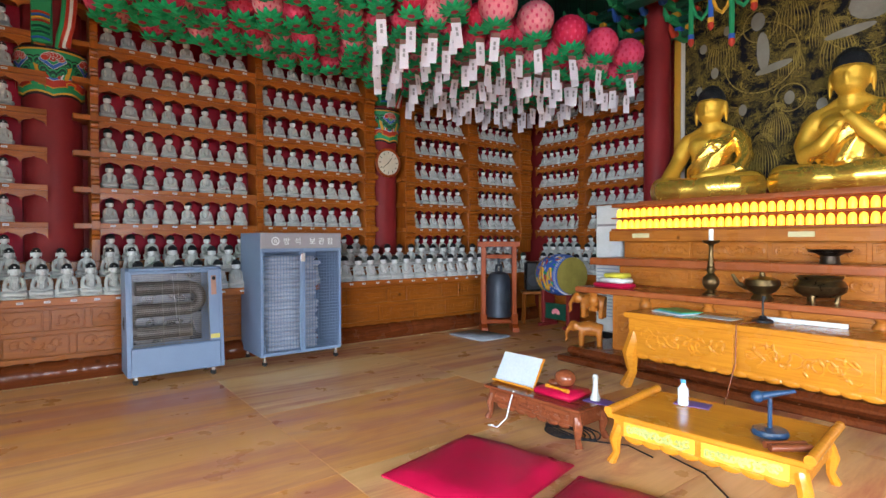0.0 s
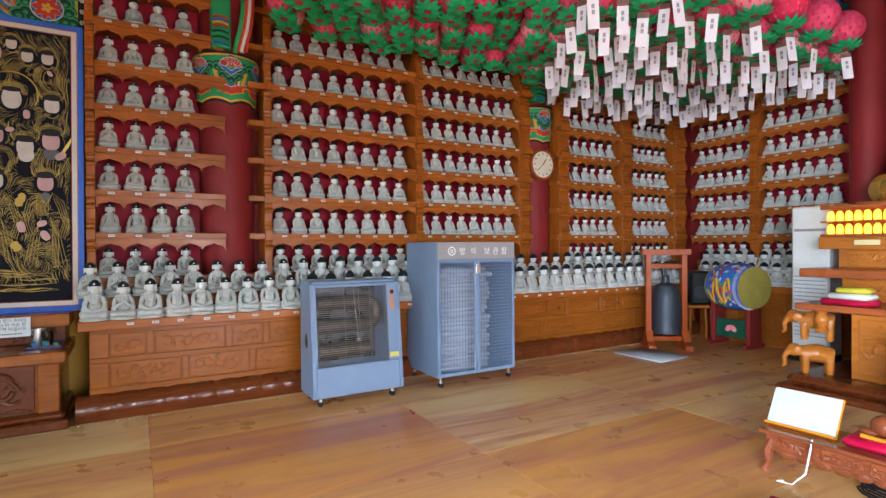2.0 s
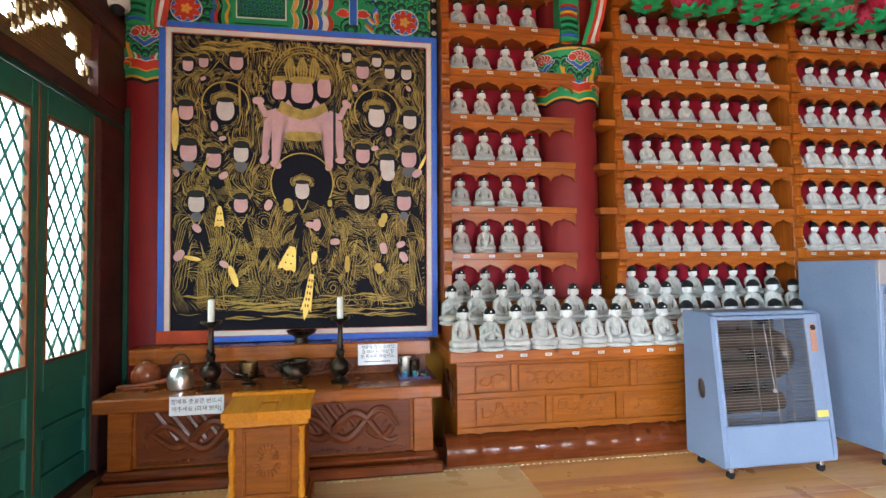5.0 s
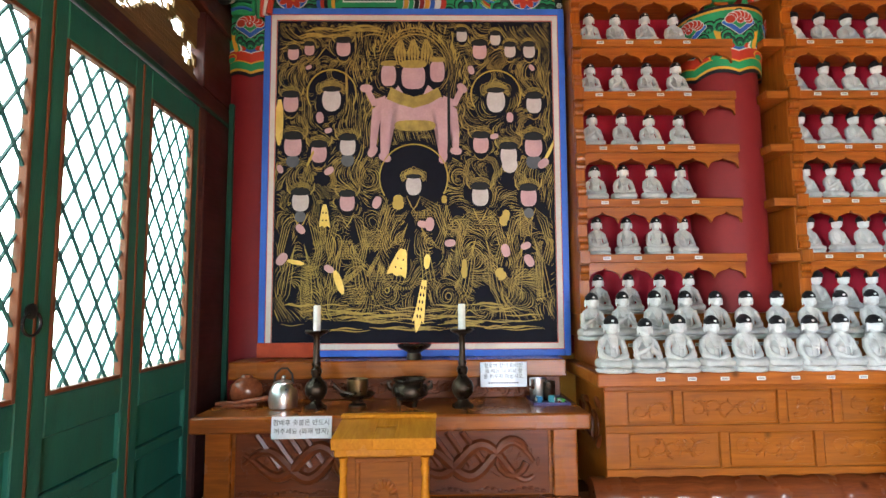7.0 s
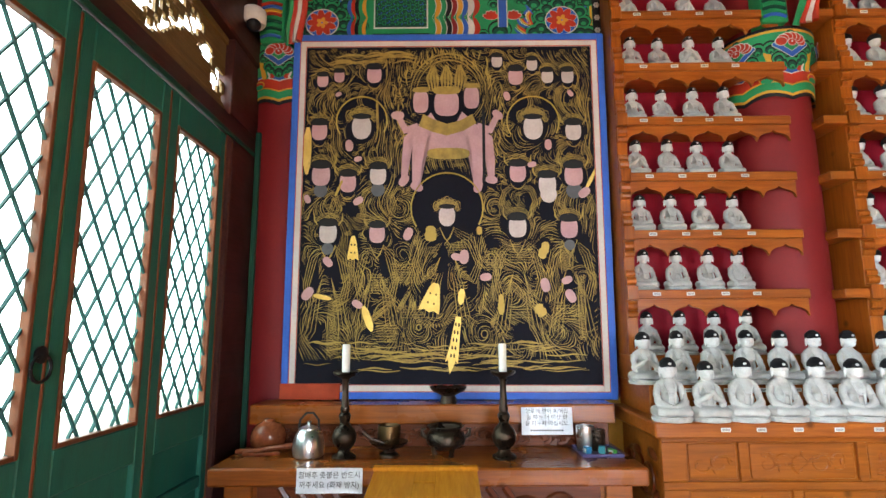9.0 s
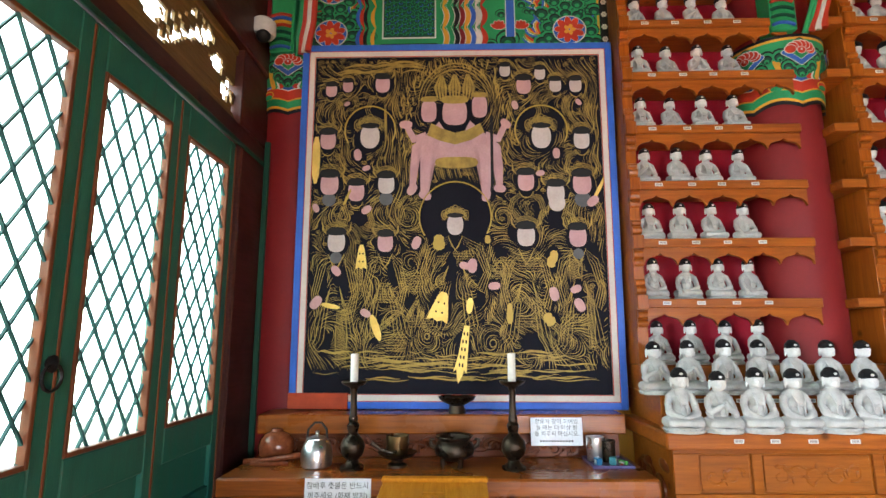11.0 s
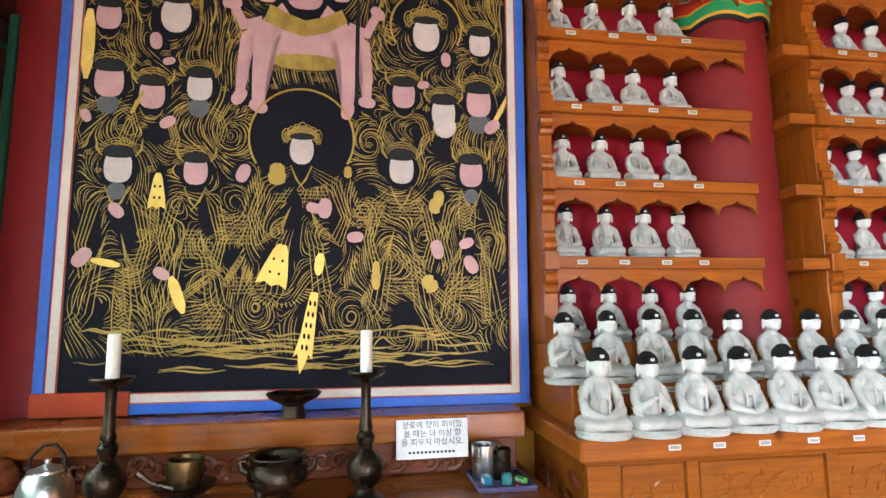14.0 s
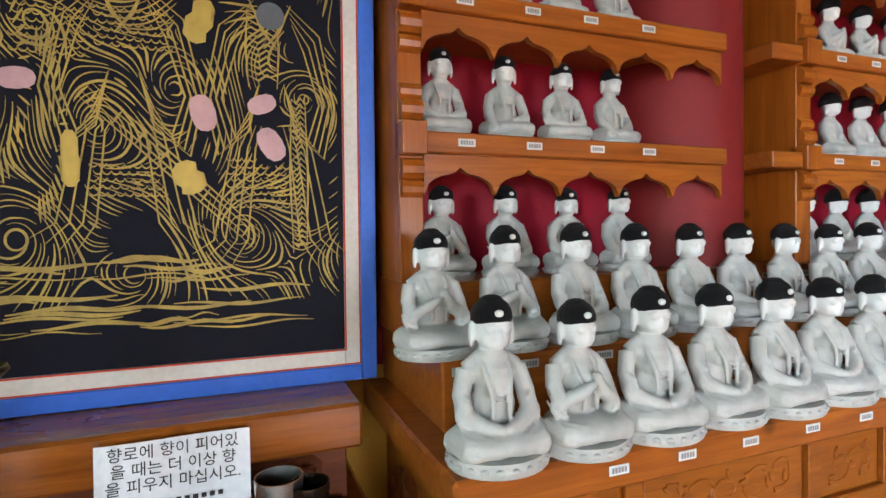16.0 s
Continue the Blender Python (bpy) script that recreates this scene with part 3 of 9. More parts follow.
# ---- pillars with painted capitals ----
def pillar(x, y, r, ztop, cap_z, cap=True):
    p = thing("pillar", pose(x, y, 0), "round oxblood red pillar with painted dancheong capital", "pillar", "wall pillars")
    bm = BM()
    lathe(bm, [(r + 0.02, 0), (r + 0.02, 0.05), (r, 0.06), (r, ztop)], 40)
    part("shaft", bm, wall_red, p, "", True)
    if not cap:
        return p
    # skirt of painted bands: hanging lobes below, flower in the middle
    bands = [(D_BLACK, 0.0, 0.020), (D_YEL, 0.020, 0.034), (D_GREEN, 0.034, 0.075), (D_YEL, 0.075, 0.083), (D_RED, 0.083, 0.135), (D_WHITE, 0.135, 0.141), (D_BLUE, 0.141, 0.175),
             (D_GREEN, 0.175, 0.365), (D_YEL, 0.365, 0.378), (D_BLACK, 0.378, 0.395)]
    mats = [D_BLACK, D_YEL, D_GREEN, D_RED, D_WHITE, D_BLUE, D_DARK]
    bm = BM()
    seg = 72
    for mt, a, b in bands:
        cols = []
        for s in range(seg + 1):
            ang = 2 * math.pi * s / seg
            lobe = 0.035 * abs(math.sin(ang * 3)) if a < 0.17 else 0.0
            lobe_b = 0.035 * abs(math.sin(ang * 3)) if b < 0.17 else 0.0
            rr = r + 0.020 + 0.035 * min(1, a / 0.38)
            rb = r + 0.020 + 0.035 * min(1, b / 0.38)
            cols.append((bm.verts.new((rr * math.cos(ang), rr * math.sin(ang), cap_z + a * 1.25 + lobe)), bm.verts.new((rb * math.cos(ang), rb * math.sin(ang), cap_z + b * 1.25 + lobe_b))))
        for (a0, b0), (a1, b1) in zip(cols, cols[1:]):
            bm.faces.new((a0, a1, b1, b0)).material_index = mats.index(mt)
    ring = [bm.verts.new(((r + 0.055) * math.cos(2 * math.pi * s / seg), (r + 0.055) * math.sin(2 * math.pi * s / seg), cap_z + 0.395 * 1.25)) for s in range(seg)]
    bm.faces.new(ring).material_index = 0
    part("painted_capital", bm, mats, p, "green, red and blue painted dancheong capital", True)
    # flowers and waves laid on the capital
    bm = BM()
    def on(u, v, dd=0.0):
        ang = u / (r + 0.04)
        rr = r + 0.024 + dd + 0.035 * (v / 0.38)
        return Vector((rr * math.cos(ang), rr * math.sin(ang), cap_z + v * 1.25))
    def blob(u, v, ru, rv, mi, dd, n=12):
        c = bm.verts.new(on(u, v, dd))
        rim = [bm.verts.new(on(u + ru * math.cos(2 * math.pi * i / n), v + rv * math.sin(2 * math.pi * i / n), dd)) for i in range(n)]
        for i in range(n):
            bm.faces.new((c, rim[i], rim[(i + 1) % n])).material_index = mi
    def cloud(u, v, q, dd):
        for j, (f, mi) in enumerate(((1.0, 0), (0.88, 2), (0.64, 0), (0.54, 6), (0.32, 2), (0.14, 0))):
            blob(u, v - q * 0.12 * j, q * f, q * f * 0.82, mi, dd + 0.0008 * j, 12)
    for k in range(-2, 3):
        u0 = k * 0.30
        # orange bands that run up between the flowers
        for j, (off, mi) in enumerate(((0.0, 3), (0.03, 4), (0.045, 2), (0.06, 1))):
            for i in range(12):
                f = i / 11
                blob(u0 + 0.15 + (0.10 - off) * (1 - f) * (1 if k % 2 else -1), 0.165 + 0.13 * f, 0.020, 0.014, mi, 0.002 + 0.0006 * j, 8)
        for du, dv, q in ((-0.075, 0.225, 0.042), (0.075, 0.225, 0.042), (-0.115, 0.285, 0.046), (0.115, 0.285, 0.046), (0.0, 0.195, 0.050), (-0.05, 0.205, 0.034), (0.05, 0.205, 0.034), (0.0, 0.345, 0.030)):
            cloud(u0 + du, dv, q, 0.006)
        # blue chevron under the lotus
        for s in (-1, 1):
            for mi, w, dd in ((4, 0.021, 0.0115), (5, 0.017, 0.0125)):
                for i in range(9):
                    f = i / 8
                    blob(u0 + s * 0.088 * (1 - f), 0.292 - 0.058 * f, w, w * 0.72, mi, dd, 8)
        # lotus petals with pale edges
        for i, a in enumerate((0.15, 0.65, 1.15, 1.57, 2.0, 2.5, 3.0)):
            blob(u0 + 0.060 * math.cos(a), 0.300 + 0.028 * math.sin(a), 0.034, 0.025, 4, 0.0140 + 0.0008 * i, 12)
            blob(u0 + 0.059 * math.cos(a), 0.300 + 0.027 * math.sin(a), 0.030, 0.0215, 3, 0.0144 + 0.0008 * i, 12)
        blob(u0, 0.296, 0.026, 0.020, 4, 0.0205)
        blob(u0, 0.296, 0.023, 0.0175, 3, 0.0209)
        blob(u0, 0.300, 0.006, 0.006, 4, 0.0215, 8)
        blob(u0 + 0.15, 0.120, 0.048, 0.024, 1, 0.010)
        blob(u0 + 0.15, 0.118, 0.040, 0.019, 3, 0.0107)
        blob(u0 + 0.15, 0.108, 0.036, 0.014, 2, 0.0114)
    part("painted_flower", bm, mats, p, "red lotus painted on green ground", False)
    return p


pillar(-6.60, 0.64, 0.25, 4.3, 2.715)
pillar(-6.60, 4.50, 0.245, 4.3, 2.69)
pillar(-6.80, -2.74, 0.25, 4.3, 2.80)

# bracket arms that stand out above the first two pillars
for xx, yy in ((-6.38, 0.64), (-6.38, 4.50), (-6.56, -2.70)):
    b = thing("bracket_arm", pose(xx, yy, 3.2), "painted dancheong bracket arm, green, red and white scrolls", "bracket", "pillar brackets")
    bm = BM()
    box(bm, -0.1, 0.10, -0.17, 0.0, 0.03, 0.6, 0.01)
    part("painted_block", bm, D_GREEN, b)
    mats = [D_BLUE, D_YEL, D_RED, D_GREEN, D_WHITE, D_DARK]
    bm = BM()
    for k in range(10):
        z = 0.06 + k * 0.027
        pts = [(0.105, -0.165 + 0.016 * i, z + 0.018 * math.sin(i / 9 * math.pi)) for i in range(10)]
        tube(bm, pts, 0.011, 5, (0, 3, 5, 3, 5, 3, 2, 1, 0, 2)[k])
    part("painted_wave", bm, mats, b)
    bm = BM()
    for k, mi in ((0, 3), (1, 2), (2, 4), (3, 2)):
        y0 = 0.035 + k * 0.028
        tube(bm, [(0.10 + 0.02 * k, y0, 0.0), (0.16, y0 + 0.01, 0.10), (0.18, y0 + 0.035, 0.20), (0.22, y0 + 0.05, 0.34), (0.2, y0 + 0.06, 0.5)], 0.022, 6, mi)
    part("scroll", bm, mats, b, "red and white painted scroll", True)


# ---- painted beam above the hanging picture ----
def painted_beam():
    b = thing("painted_beam", pose(XW, 0, 0), "dancheong painted beam, green with red lotus flowers", "beam")
    bm = BM()
    box(bm, 0.002, 0.115, -2.66, -0.52, 3.25, 3.95, 0.006)
    part("beam", bm, D_GREEN, b)
    m = panel_pose((0.116, -1.57, 3.255), (0, 1, 0), (0, 0, 1))
    mats = [D_GREEN, D_DARK, D_RED, D_BLUE, D_YEL, D_WHITE, D_BLACK, wall_red]
    bm = BM()
    def rect(u0, u1, v0, v1, d, mi):
        prism(bm, [(u0, v0), (u1, v0), (u1, v1), (u0, v1)], d, d + 0.002, "xy", mi, m)
    rect(-0.52, -0.14, 0.09, 0.40, 0.000, 5)
    rect(-0.51, -0.15, 0.10, 0.40, 0.003, 1)
    rect(-0.53, -0.13, 0.045, 0.052, 0.000, 6)
    for i in range(12):
        for j in range(8):
            u, v = -0.49 + i * 0.029, 0.13 + j * 0.034
            a = ((i + j) % 3) * 1.047
            for k in range(3):
                aa = a + k * 2.094
                ribbon(bm, [(u, v), (u + 0.011 * math.cos(aa), v + 0.011 * math.sin(aa)), (u + 0.022 * math.cos(aa), v + 0.022 * math.sin(aa))], 0.0035, 0.0065, m, 0 if (i + j + k) % 4 else 3)
    def rosette(cu, cv, q, d):
        cv = max(cv, q * 0.9)
        for j, (f, mi) in enumerate(((1.0, 6), (0.90, 0), (0.66, 6), (0.57, 1), (0.30, 0))):
            disc(bm, cu, cv - q * 0.1 * j, d + 0.0007 * j, q * f, q * f * 0.85, m, mi, 14, 0.0006)
    def lotus(cu, cv, s):
        # ring of rolled clouds, a blue arc, pale-edged red petals
        for i in range(11):
            a = 2 * math.pi * i / 11
            rosette(cu + s * 0.125 * math.cos(a), cv + s * 0.115 * math.sin(a), s * 0.05, 0.002 + 0.0004 * (i % 2))
        disc(bm, cu, cv, 0.0066, s * 0.098, s * 0.09, m, 5, 24, 0.0005)
        disc(bm, cu, cv, 0.0072, s * 0.092, s * 0.084, m, 3, 24, 0.0005)
        for i in range(9):
            a = 2 * math.pi * i / 9 + 0.3
            disc(bm, cu + s * 0.052 * math.cos(a), cv + s * 0.048 * math.sin(a), 0.0078 + 0.0003 * i, s * 0.0378, s * 0.0218, m, 5, 12, 0.0003, 0, a)
            disc(bm, cu + s * 0.052 * math.cos(a), cv + s * 0.048 * math.sin(a), 0.0082 + 0.0003 * i, s * 0.036, s * 0.020, m, 2, 12, 0.0003, 0, a)
        for i in range(5):
            a = 2 * math.pi * i / 5
            disc(bm, cu + s * 0.02 * math.cos(a), cv + s * 0.02 * math.sin(a), 0.0115, s * 0.016, s * 0.012, m, 4, 10, 0.0006, 0, a)
    rq = random.Random(14)
    for k in range(120):
        cu, cv = rq.uniform(-1.03, 0.94), rq.uniform(0.015, 0.66)
        if not -0.58 < cu < 0.24:
            rosette(cu, cv, rq.uniform(0.026, 0.046), 0.0004 + 0.000012 * k)
    # orange, yellow and blue bands that run between the rosettes
    for k in range(34):
        cu, cv = rq.choice((-0.99, -0.70, 0.60, 0.93)) + rq.uniform(-0.05, 0.05), rq.uniform(0.0, 0.6)
        L, bend, a = 0.13, rq.uniform(-0.04, 0.04), rq.uniform(0.5, 2.6)
        for j, mi in enumerate((2, 4, 5, 3)):
            off = 0.013 * j
            pts = [(cu + L * g / 6 * math.cos(a) - (off + bend * math.sin(g / 6 * 3.1)) * math.sin(a), cv + L * g / 6 * math.sin(a) + (off + bend * math.sin(g / 6 * 3.1)) * math.cos(a)) for g in range(7)]
            ribbon(bm, [(max(-1.06, min(0.96, p)), max(0.004, min(0.7, w))) for p, w in pts], (0.010, 0.006, 0.003, 0.008)[j], 0.0022 + 0.0002 * j + 0.00001 * k, m, mi)
    for cu, cv in ((-0.88, 0.135), (-0.88, 0.47), (0.79, 0.135), (0.79, 0.47)):
        lotus(cu, cv, 1.2)
    for cu, cv, q in ((0.60, 0.02, 0.07), (0.60, 0.28, 0.07), (0.97, 0.0, 0.06), (0.97, 0.29, 0.06), (-1.03, 0.0, 0.06), (-0.72, 0.0, 0.06), (-0.72, 0.29, 0.06), (0.36, 0.03, 0.085), (0.36, 0.06, 0.06)):
        rosette(cu, cv, q, 0.0015)
    # red flowers each side of the blue post
    for cu in (0.30, 0.455):
        for a in (0.5, 1.1, 1.57, 2.05, 2.65):
            for f, mi, dd in ((1.0, 5, 0.0), (0.86, 2, 0.0005)):
                disc(bm, cu + 0.03 * math.cos(a), 0.155 + 0.03 * math.sin(a), 0.004 + dd + 0.0002 * a, 0.038 * f, 0.018 * f, m, mi, 12, 0.0003, 0, a)
    rect(0.352, 0.408, 0.09, 0.7, 0.006, 3)
    rect(0.346, 0.352, 0.09, 0.7, 0.006, 5)
    rect(0.408, 0.414, 0.09, 0.7, 0.006, 5)
    # scalloped rainbow bands beside the middle field
    for row in range(4):
        for k, mi in enumerate((4, 0, 6, 7, 4, 3, 5, 2)):
            u0 = -0.095 + k * 0.038
            pts = [(u0 + 0.028 * math.sin(math.pi * i / 8), row * 0.17 + 0.17 * i / 8) for i in range(9)]
            ribbon(bm, [(p + 0.004, max(0.004, w)) for p, w in pts], 0.021, 0.0015 + 0.0005 * k, m, mi)
            ribbon(bm, [(p - 0.016, max(0.004, w)) for p, w in pts], 0.003, 0.0060, m, 5)
    for row in range(4):
        for k, mi in enumerate((4, 0, 6, 2, 3)):
            u0 = -0.565 - k * 0.026
            pts = [(u0 - 0.024 * math.sin(math.pi * i / 8), row * 0.17 + 0.17 * i / 8) for i in range(9)]
            ribbon(bm, [(p, max(0.004, w)) for p, w in pts], 0.014, 0.0080 + 0.0005 * k, m, mi)
    rect(0.965, 0.985, 0.0, 0.7, 0.0, 0)
    rect(0.988, 1.002, 0.0, 0.7, 0.0, 4)
    rect(1.005, 1.066, 0.0, 0.7, 0.001, 6)
    for j in range(7):
        for i in range(6):
            a = i * 1.047
            disc(bm, 1.035 + 0.014 * math.cos(a), 0.06 + j * 0.095 + 0.014 * math.sin(a), 0.0035, 0.008, 0.008, m, 5, 6)
        disc(bm, 1.035, 0.06 + j * 0.095, 0.0035, 0.006, 0.006, m, 5, 6)
    part("painted_pattern", bm, mats, b, "lotus, bands and fretwork in five colours")


painted_beam()

# ---- shelving: steps, bays, base cupboards ----
def valance(bm, a0, a1, n, d0, d1, z, plane):
    """A row of n ogee arches hanging below a shelf, from a0 to a1."""
    w = (a1 - a0) / n
    cols = []
    for i in range(n):
        for k in range(17):
            if k == 16 and i < n - 1:
                continue
            f = abs(k / 8 - 1)  # 1 at the pendants, 0 at the crown
            if f > 0.93:
                low = 0.106
            else:
                low = 0.050 + 0.046 * (1 - math.sqrt(max(0.0, 1 - (f / 0.95) ** 2)))
                low -= 0.016 * max(0.0, 1 - f / 0.22) ** 1.5
            cols.append((a0 + (i + k / 16) * w, z - low))
    def at(p, d, q):
        return bm.verts.new({"yz": (d, p, q), "xz": (p, d, q)}[plane])
    rows = [(at(p, d0, z), at(p, d0, q), at(p, d1, q), at(p, d1, z)) for p, q in cols]
    for a, b in zip(rows, rows[1:]):
        for k in range(3):
            bm.faces.new((a[k], a[k + 1], b[k + 1], b[k]))
    bm.faces.new(rows[0])
    bm.faces.new(rows[-1][::-1])
    return bm


label_mesh = None


def name_label():
    global label_mesh
    if label_mesh is None:
        bm = BM()
        box(bm, -0.001, 0.001, -0.024, 0.024, -0.010, 0.010, 0.0004)
        for k in range(5):
            box(bm, 0.0008, 0.0016, -0.018 + k * 0.0075, -0.0125 + k * 0.0075, -0.0055, 0.0055, 0, 1)
        label_mesh = mesh_of(bm, "name_label", [paper, steel_grey])
    return label_mesh


def statue_ys(a, n, step):
    return [a + k * step for k in range(n)]


# bay: statues' first place, count, step; posts either side; shelf from, to
WEST = [
    ("a", -0.35, 4, 0.199, (-0.51, -0.445), None, (-0.445, 0.585), 5),
    ("b", 1.105, 8, 0.192, (0.935, 1.01), (2.60, 2.69), (0.79, 2.60), 8),
    ("c", 2.755, 8, 0.178, None, (4.09, 4.25), (2.69, 4.30), 8),
    ("d", 5.02, 6, 0.165, (4.76, 4.93), (5.97, 6.17), (4.70, 5.97), 6),
    ("e", 6.25, 6, 0.158, None, (7.15, 7.42), (6.17, 7.15), 6),
]
NORTH = [("f", -6.12, 6, 0.150, None, (-5.30, -5.17), (-6.22, -5.30), 6), ("g", -5.09, 6, 0.165, None, None, (-5.17, -3.9), 8)]


def upright(bm, a, b, plane, back, front):
    """A post with a scalloped front edge."""
    s = 1 if front > back else -1
    def bar(d0, d1, z0, z1, c=0.003):
        lo, hi = min(d0, d1), max(d0, d1)
        if plane == "yz":
            box(bm, a, b, lo, hi, z0, z1, c)
        else:
            box(bm, lo, hi, a, b, z0, z1, c)
    def roll(d, z, r):
        pts = [(a + 0.004, d, z), (b - 0.004, d, z)] if plane == "yz" else [(d, a + 0.004, z), (d, b - 0.004, z)]
        tube(bm, pts, r, 10)
    bar(back, front - s * 0.035, 1.113, 4.2)
    for z in LEVELS:
        bar(front - s * 0.06, front + s * 0.006, z - 0.062, z + 0.022)
        roll(front - s * 0.035, z + 0.055, 0.028)
        roll(front - s * 0.04, z + 0.10, 0.022)
        roll(front - s * 0.035, z - 0.095, 0.028)
        roll(front - s * 0.04, z - 0.145, 0.024)
    return bm


def bay(spec, north=False):
    key, first, n, step, pl, pr, (s0, s1), arches = spec
    where = "north" if north else "west"
    t = thing("statue_shelf", pose(0, 0, 0), "varnished pine shelving bay with scalloped arches and crimson back", "shelf", "statue shelves")
    wmat = shelf_wood_n if north else shelf_wood
    lo, hi = s0, s1
    for z in LEVELS:
        bm = BM()
        if north:
            box(bm, lo, hi, NORTH_Y, YN - 0.01, z - 0.055, z, 0.004)
        else:
            box(bm, XW + 0.01, SHELF_X, lo, hi, z - 0.055, z, 0.004)
        part("shelf_board", bm, wmat, t)
        bm = BM()
        if north:
            valance(bm, lo + 0.002, hi - 0.002, arches, NORTH_Y + 0.022, NORTH_Y + 0.042, z - 0.053, "xz")
        else:
            v0 = lo if key != "b" else 1.01
            v1 = hi if key != "c" else 4.09
            valance(bm, (v0 if key != "d" else 4.93) + 0.002, v1 - 0.002, arches, SHELF_X - 0.042, SHELF_X - 0.022, z - 0.053, "yz")
        part("arched_valance", bm, wmat, t)
        for k in range(n):
            p = first + k * step + rl.uniform(-0.012, 0.012)
            if north:
                part("name_label", name_label(), None, t, "", False, pose(p, NORTH_Y - 0.0012, z - 0.026, 0, 0, -90))
            else:
                part("name_label", name_label(), None, t, "", False, pose(SHELF_X + 0.0012, p + 0.02, z - 0.026))
    for q in (pl, pr):
        if q:
            bm = BM()
            if north:
                upright(bm, q[0], q[1], "yz", YN - 0.01, NORTH_Y - 0.012)
            else:
                upright(bm, q[0], q[1], "xz", XW + 0.01, SHELF_X + 0.012)
            part("upright", bm, post_wood, t)
    bm = BM()
    b0, b1 = (first - 0.11, first + step * n - 0.06)
    if north:
        box(bm, lo, hi, YN - 0.010, YN - 0.002, 1.0, 4.15, 0)
    else:
        box(bm, XW + 0.002, XW + 0.010, max(b0, lo) if key != "d" else 4.93, min(b1, hi), 1.0, 4.15, 0)
    part("back_lining", bm, cloth_red, t, "crimson cloth lining behind the statues")
    return t


rl = random.Random(11)
for s in WEST:
    bay(s)
for s in NORTH:
    bay(s, True)


def base_cupboard():
    """The long carved cupboard under the stepped rows along the west wall."""
    t = thing("base_cupboard", pose(0, 0, 0), "long varnished pine base with carved panels and rounded plinth", "cupboard")
    y0, y1 = -0.50, 7.2
    bm = BM()
    box(bm, XW + 0.01, -6.01, y0 + 0.02, y1, 0.02, 0.719, 0.004)
    part("carcass", bm, panel_wood, t)
    bm = BM()
    box(bm, XW + 0.01, -5.872, y0 - 0.05, y1, 0.72, 0.798, 0.008)
    part("top_slab", bm, shelf_wood, t)
    for x0, z0, z1 in ((-6.095, 0.798, 0.962), (-6.27, 0.962, 1.112)):
        bm = BM()
        box(bm, XW + 0.01, x0, y0 + 0.015 if z0 < 0.9 else y0, y1, z0 + 0.001, z1, 0.005)
        part("step", bm, shelf_wood, t)
    # end panel that faces south
    bm = BM()
    relief(bm, 0.42, 0.42, panel_pose((-6.3, y0 + 0.018, 0.45), (1, 0, 0), (0, 0, 1)), random.Random(3), 0.014)
    part("end_carving", bm, carved_wood, t, "dark carved end panel", True)
    # frame rails and stiles proud of the carcass, carved panels between
    for a, b in ((0.205, 0.245), (0.445, 0.485), (0.68, 0.718)):
        bm = BM()
        box(bm, -6.010, -5.988, y0 + 0.02, y1, a, b, 0.004)
        part("rail", bm, panel_wood, t)
    rng = random.Random(7)
    for row, (za, zb, widths, shift) in enumerate(((0.485, 0.68, (0.27, 0.56), 0.0), (0.245, 0.445, (0.53, 0.50), 0.0))):
        y, k = y0 + 0.15, 0
        bm = BM()
        box(bm, -6.010, -5.990, y0 + 0.02, y, za + 0.0005, zb - 0.0005, 0.003)
        part("stile", bm, panel_wood, t)
        while y < y1 - 0.2:
            w = widths[k % 2]
            yb = min(y + w, y1)
            bm = BM()
            mm = panel_pose((-6.006, (y + yb) / 2, (za + zb) / 2), (0, 1, 0), (0, 0, 1))
            box(bm, -(yb - y) / 2 + 0.012, (yb - y) / 2 - 0.012, -(zb - za) / 2 + 0.01, (zb - za) / 2 - 0.01, -0.003, 0.004, 0.003, 0, mm)
            relief(bm, (yb - y) * 0.78, (zb - za) * 0.66, mm, rng, 0.011, 0.8)
            part("carved_panel", bm, panel_wood, t, "", True)
            bm = BM()
            box(bm, -6.010, -5.990, yb, min(yb + 0.05, y1), za + 0.0005, zb - 0.0005, 0.003)
            part("stile", bm, panel_wood, t)
            y, k = yb + 0.05, k + 1
    # plinth: a turned roll with ribs
    bm = BM()
    n = 12
    ys = np.arange(y0 - 0.07, y1, 0.02)
    rows = []
    for yy in ys:
        f = ((yy - y0) % 0.19) / 0.19
        bulge = 0.012 * (abs(math.sin(f * math.pi)) ** 0.5)
        row = []
        for i in range(n + 1):
            a = -0.25 + (math.pi / 2 + 0.35) * i / n
            rr = 0.10 + bulge
            row.append(bm.verts.new((-6.02 + rr * math.cos(a) * 1.05, yy, 0.088 + rr * math.sin(a))))
        row.append(bm.verts.new((-6.06, yy, 0.19)))
        row.insert(0, bm.verts.new((-5.93, yy, 0.0)))
        row.insert(0, bm.verts.new((-6.06, yy, 0.0)))
        rows.append(row)
    for a, b in zip(rows, rows[1:]):
        for i in range(len(a) - 1):
            bm.faces.new((a[i], a[i + 1], b[i + 1], b[i]))
    bm.faces.new(rows[0])
    bm.faces.new(rows[-1][::-1])
    part("plinth_roll", bm, plinth_wood, t, "dark glossy rounded plinth with ribs", True)
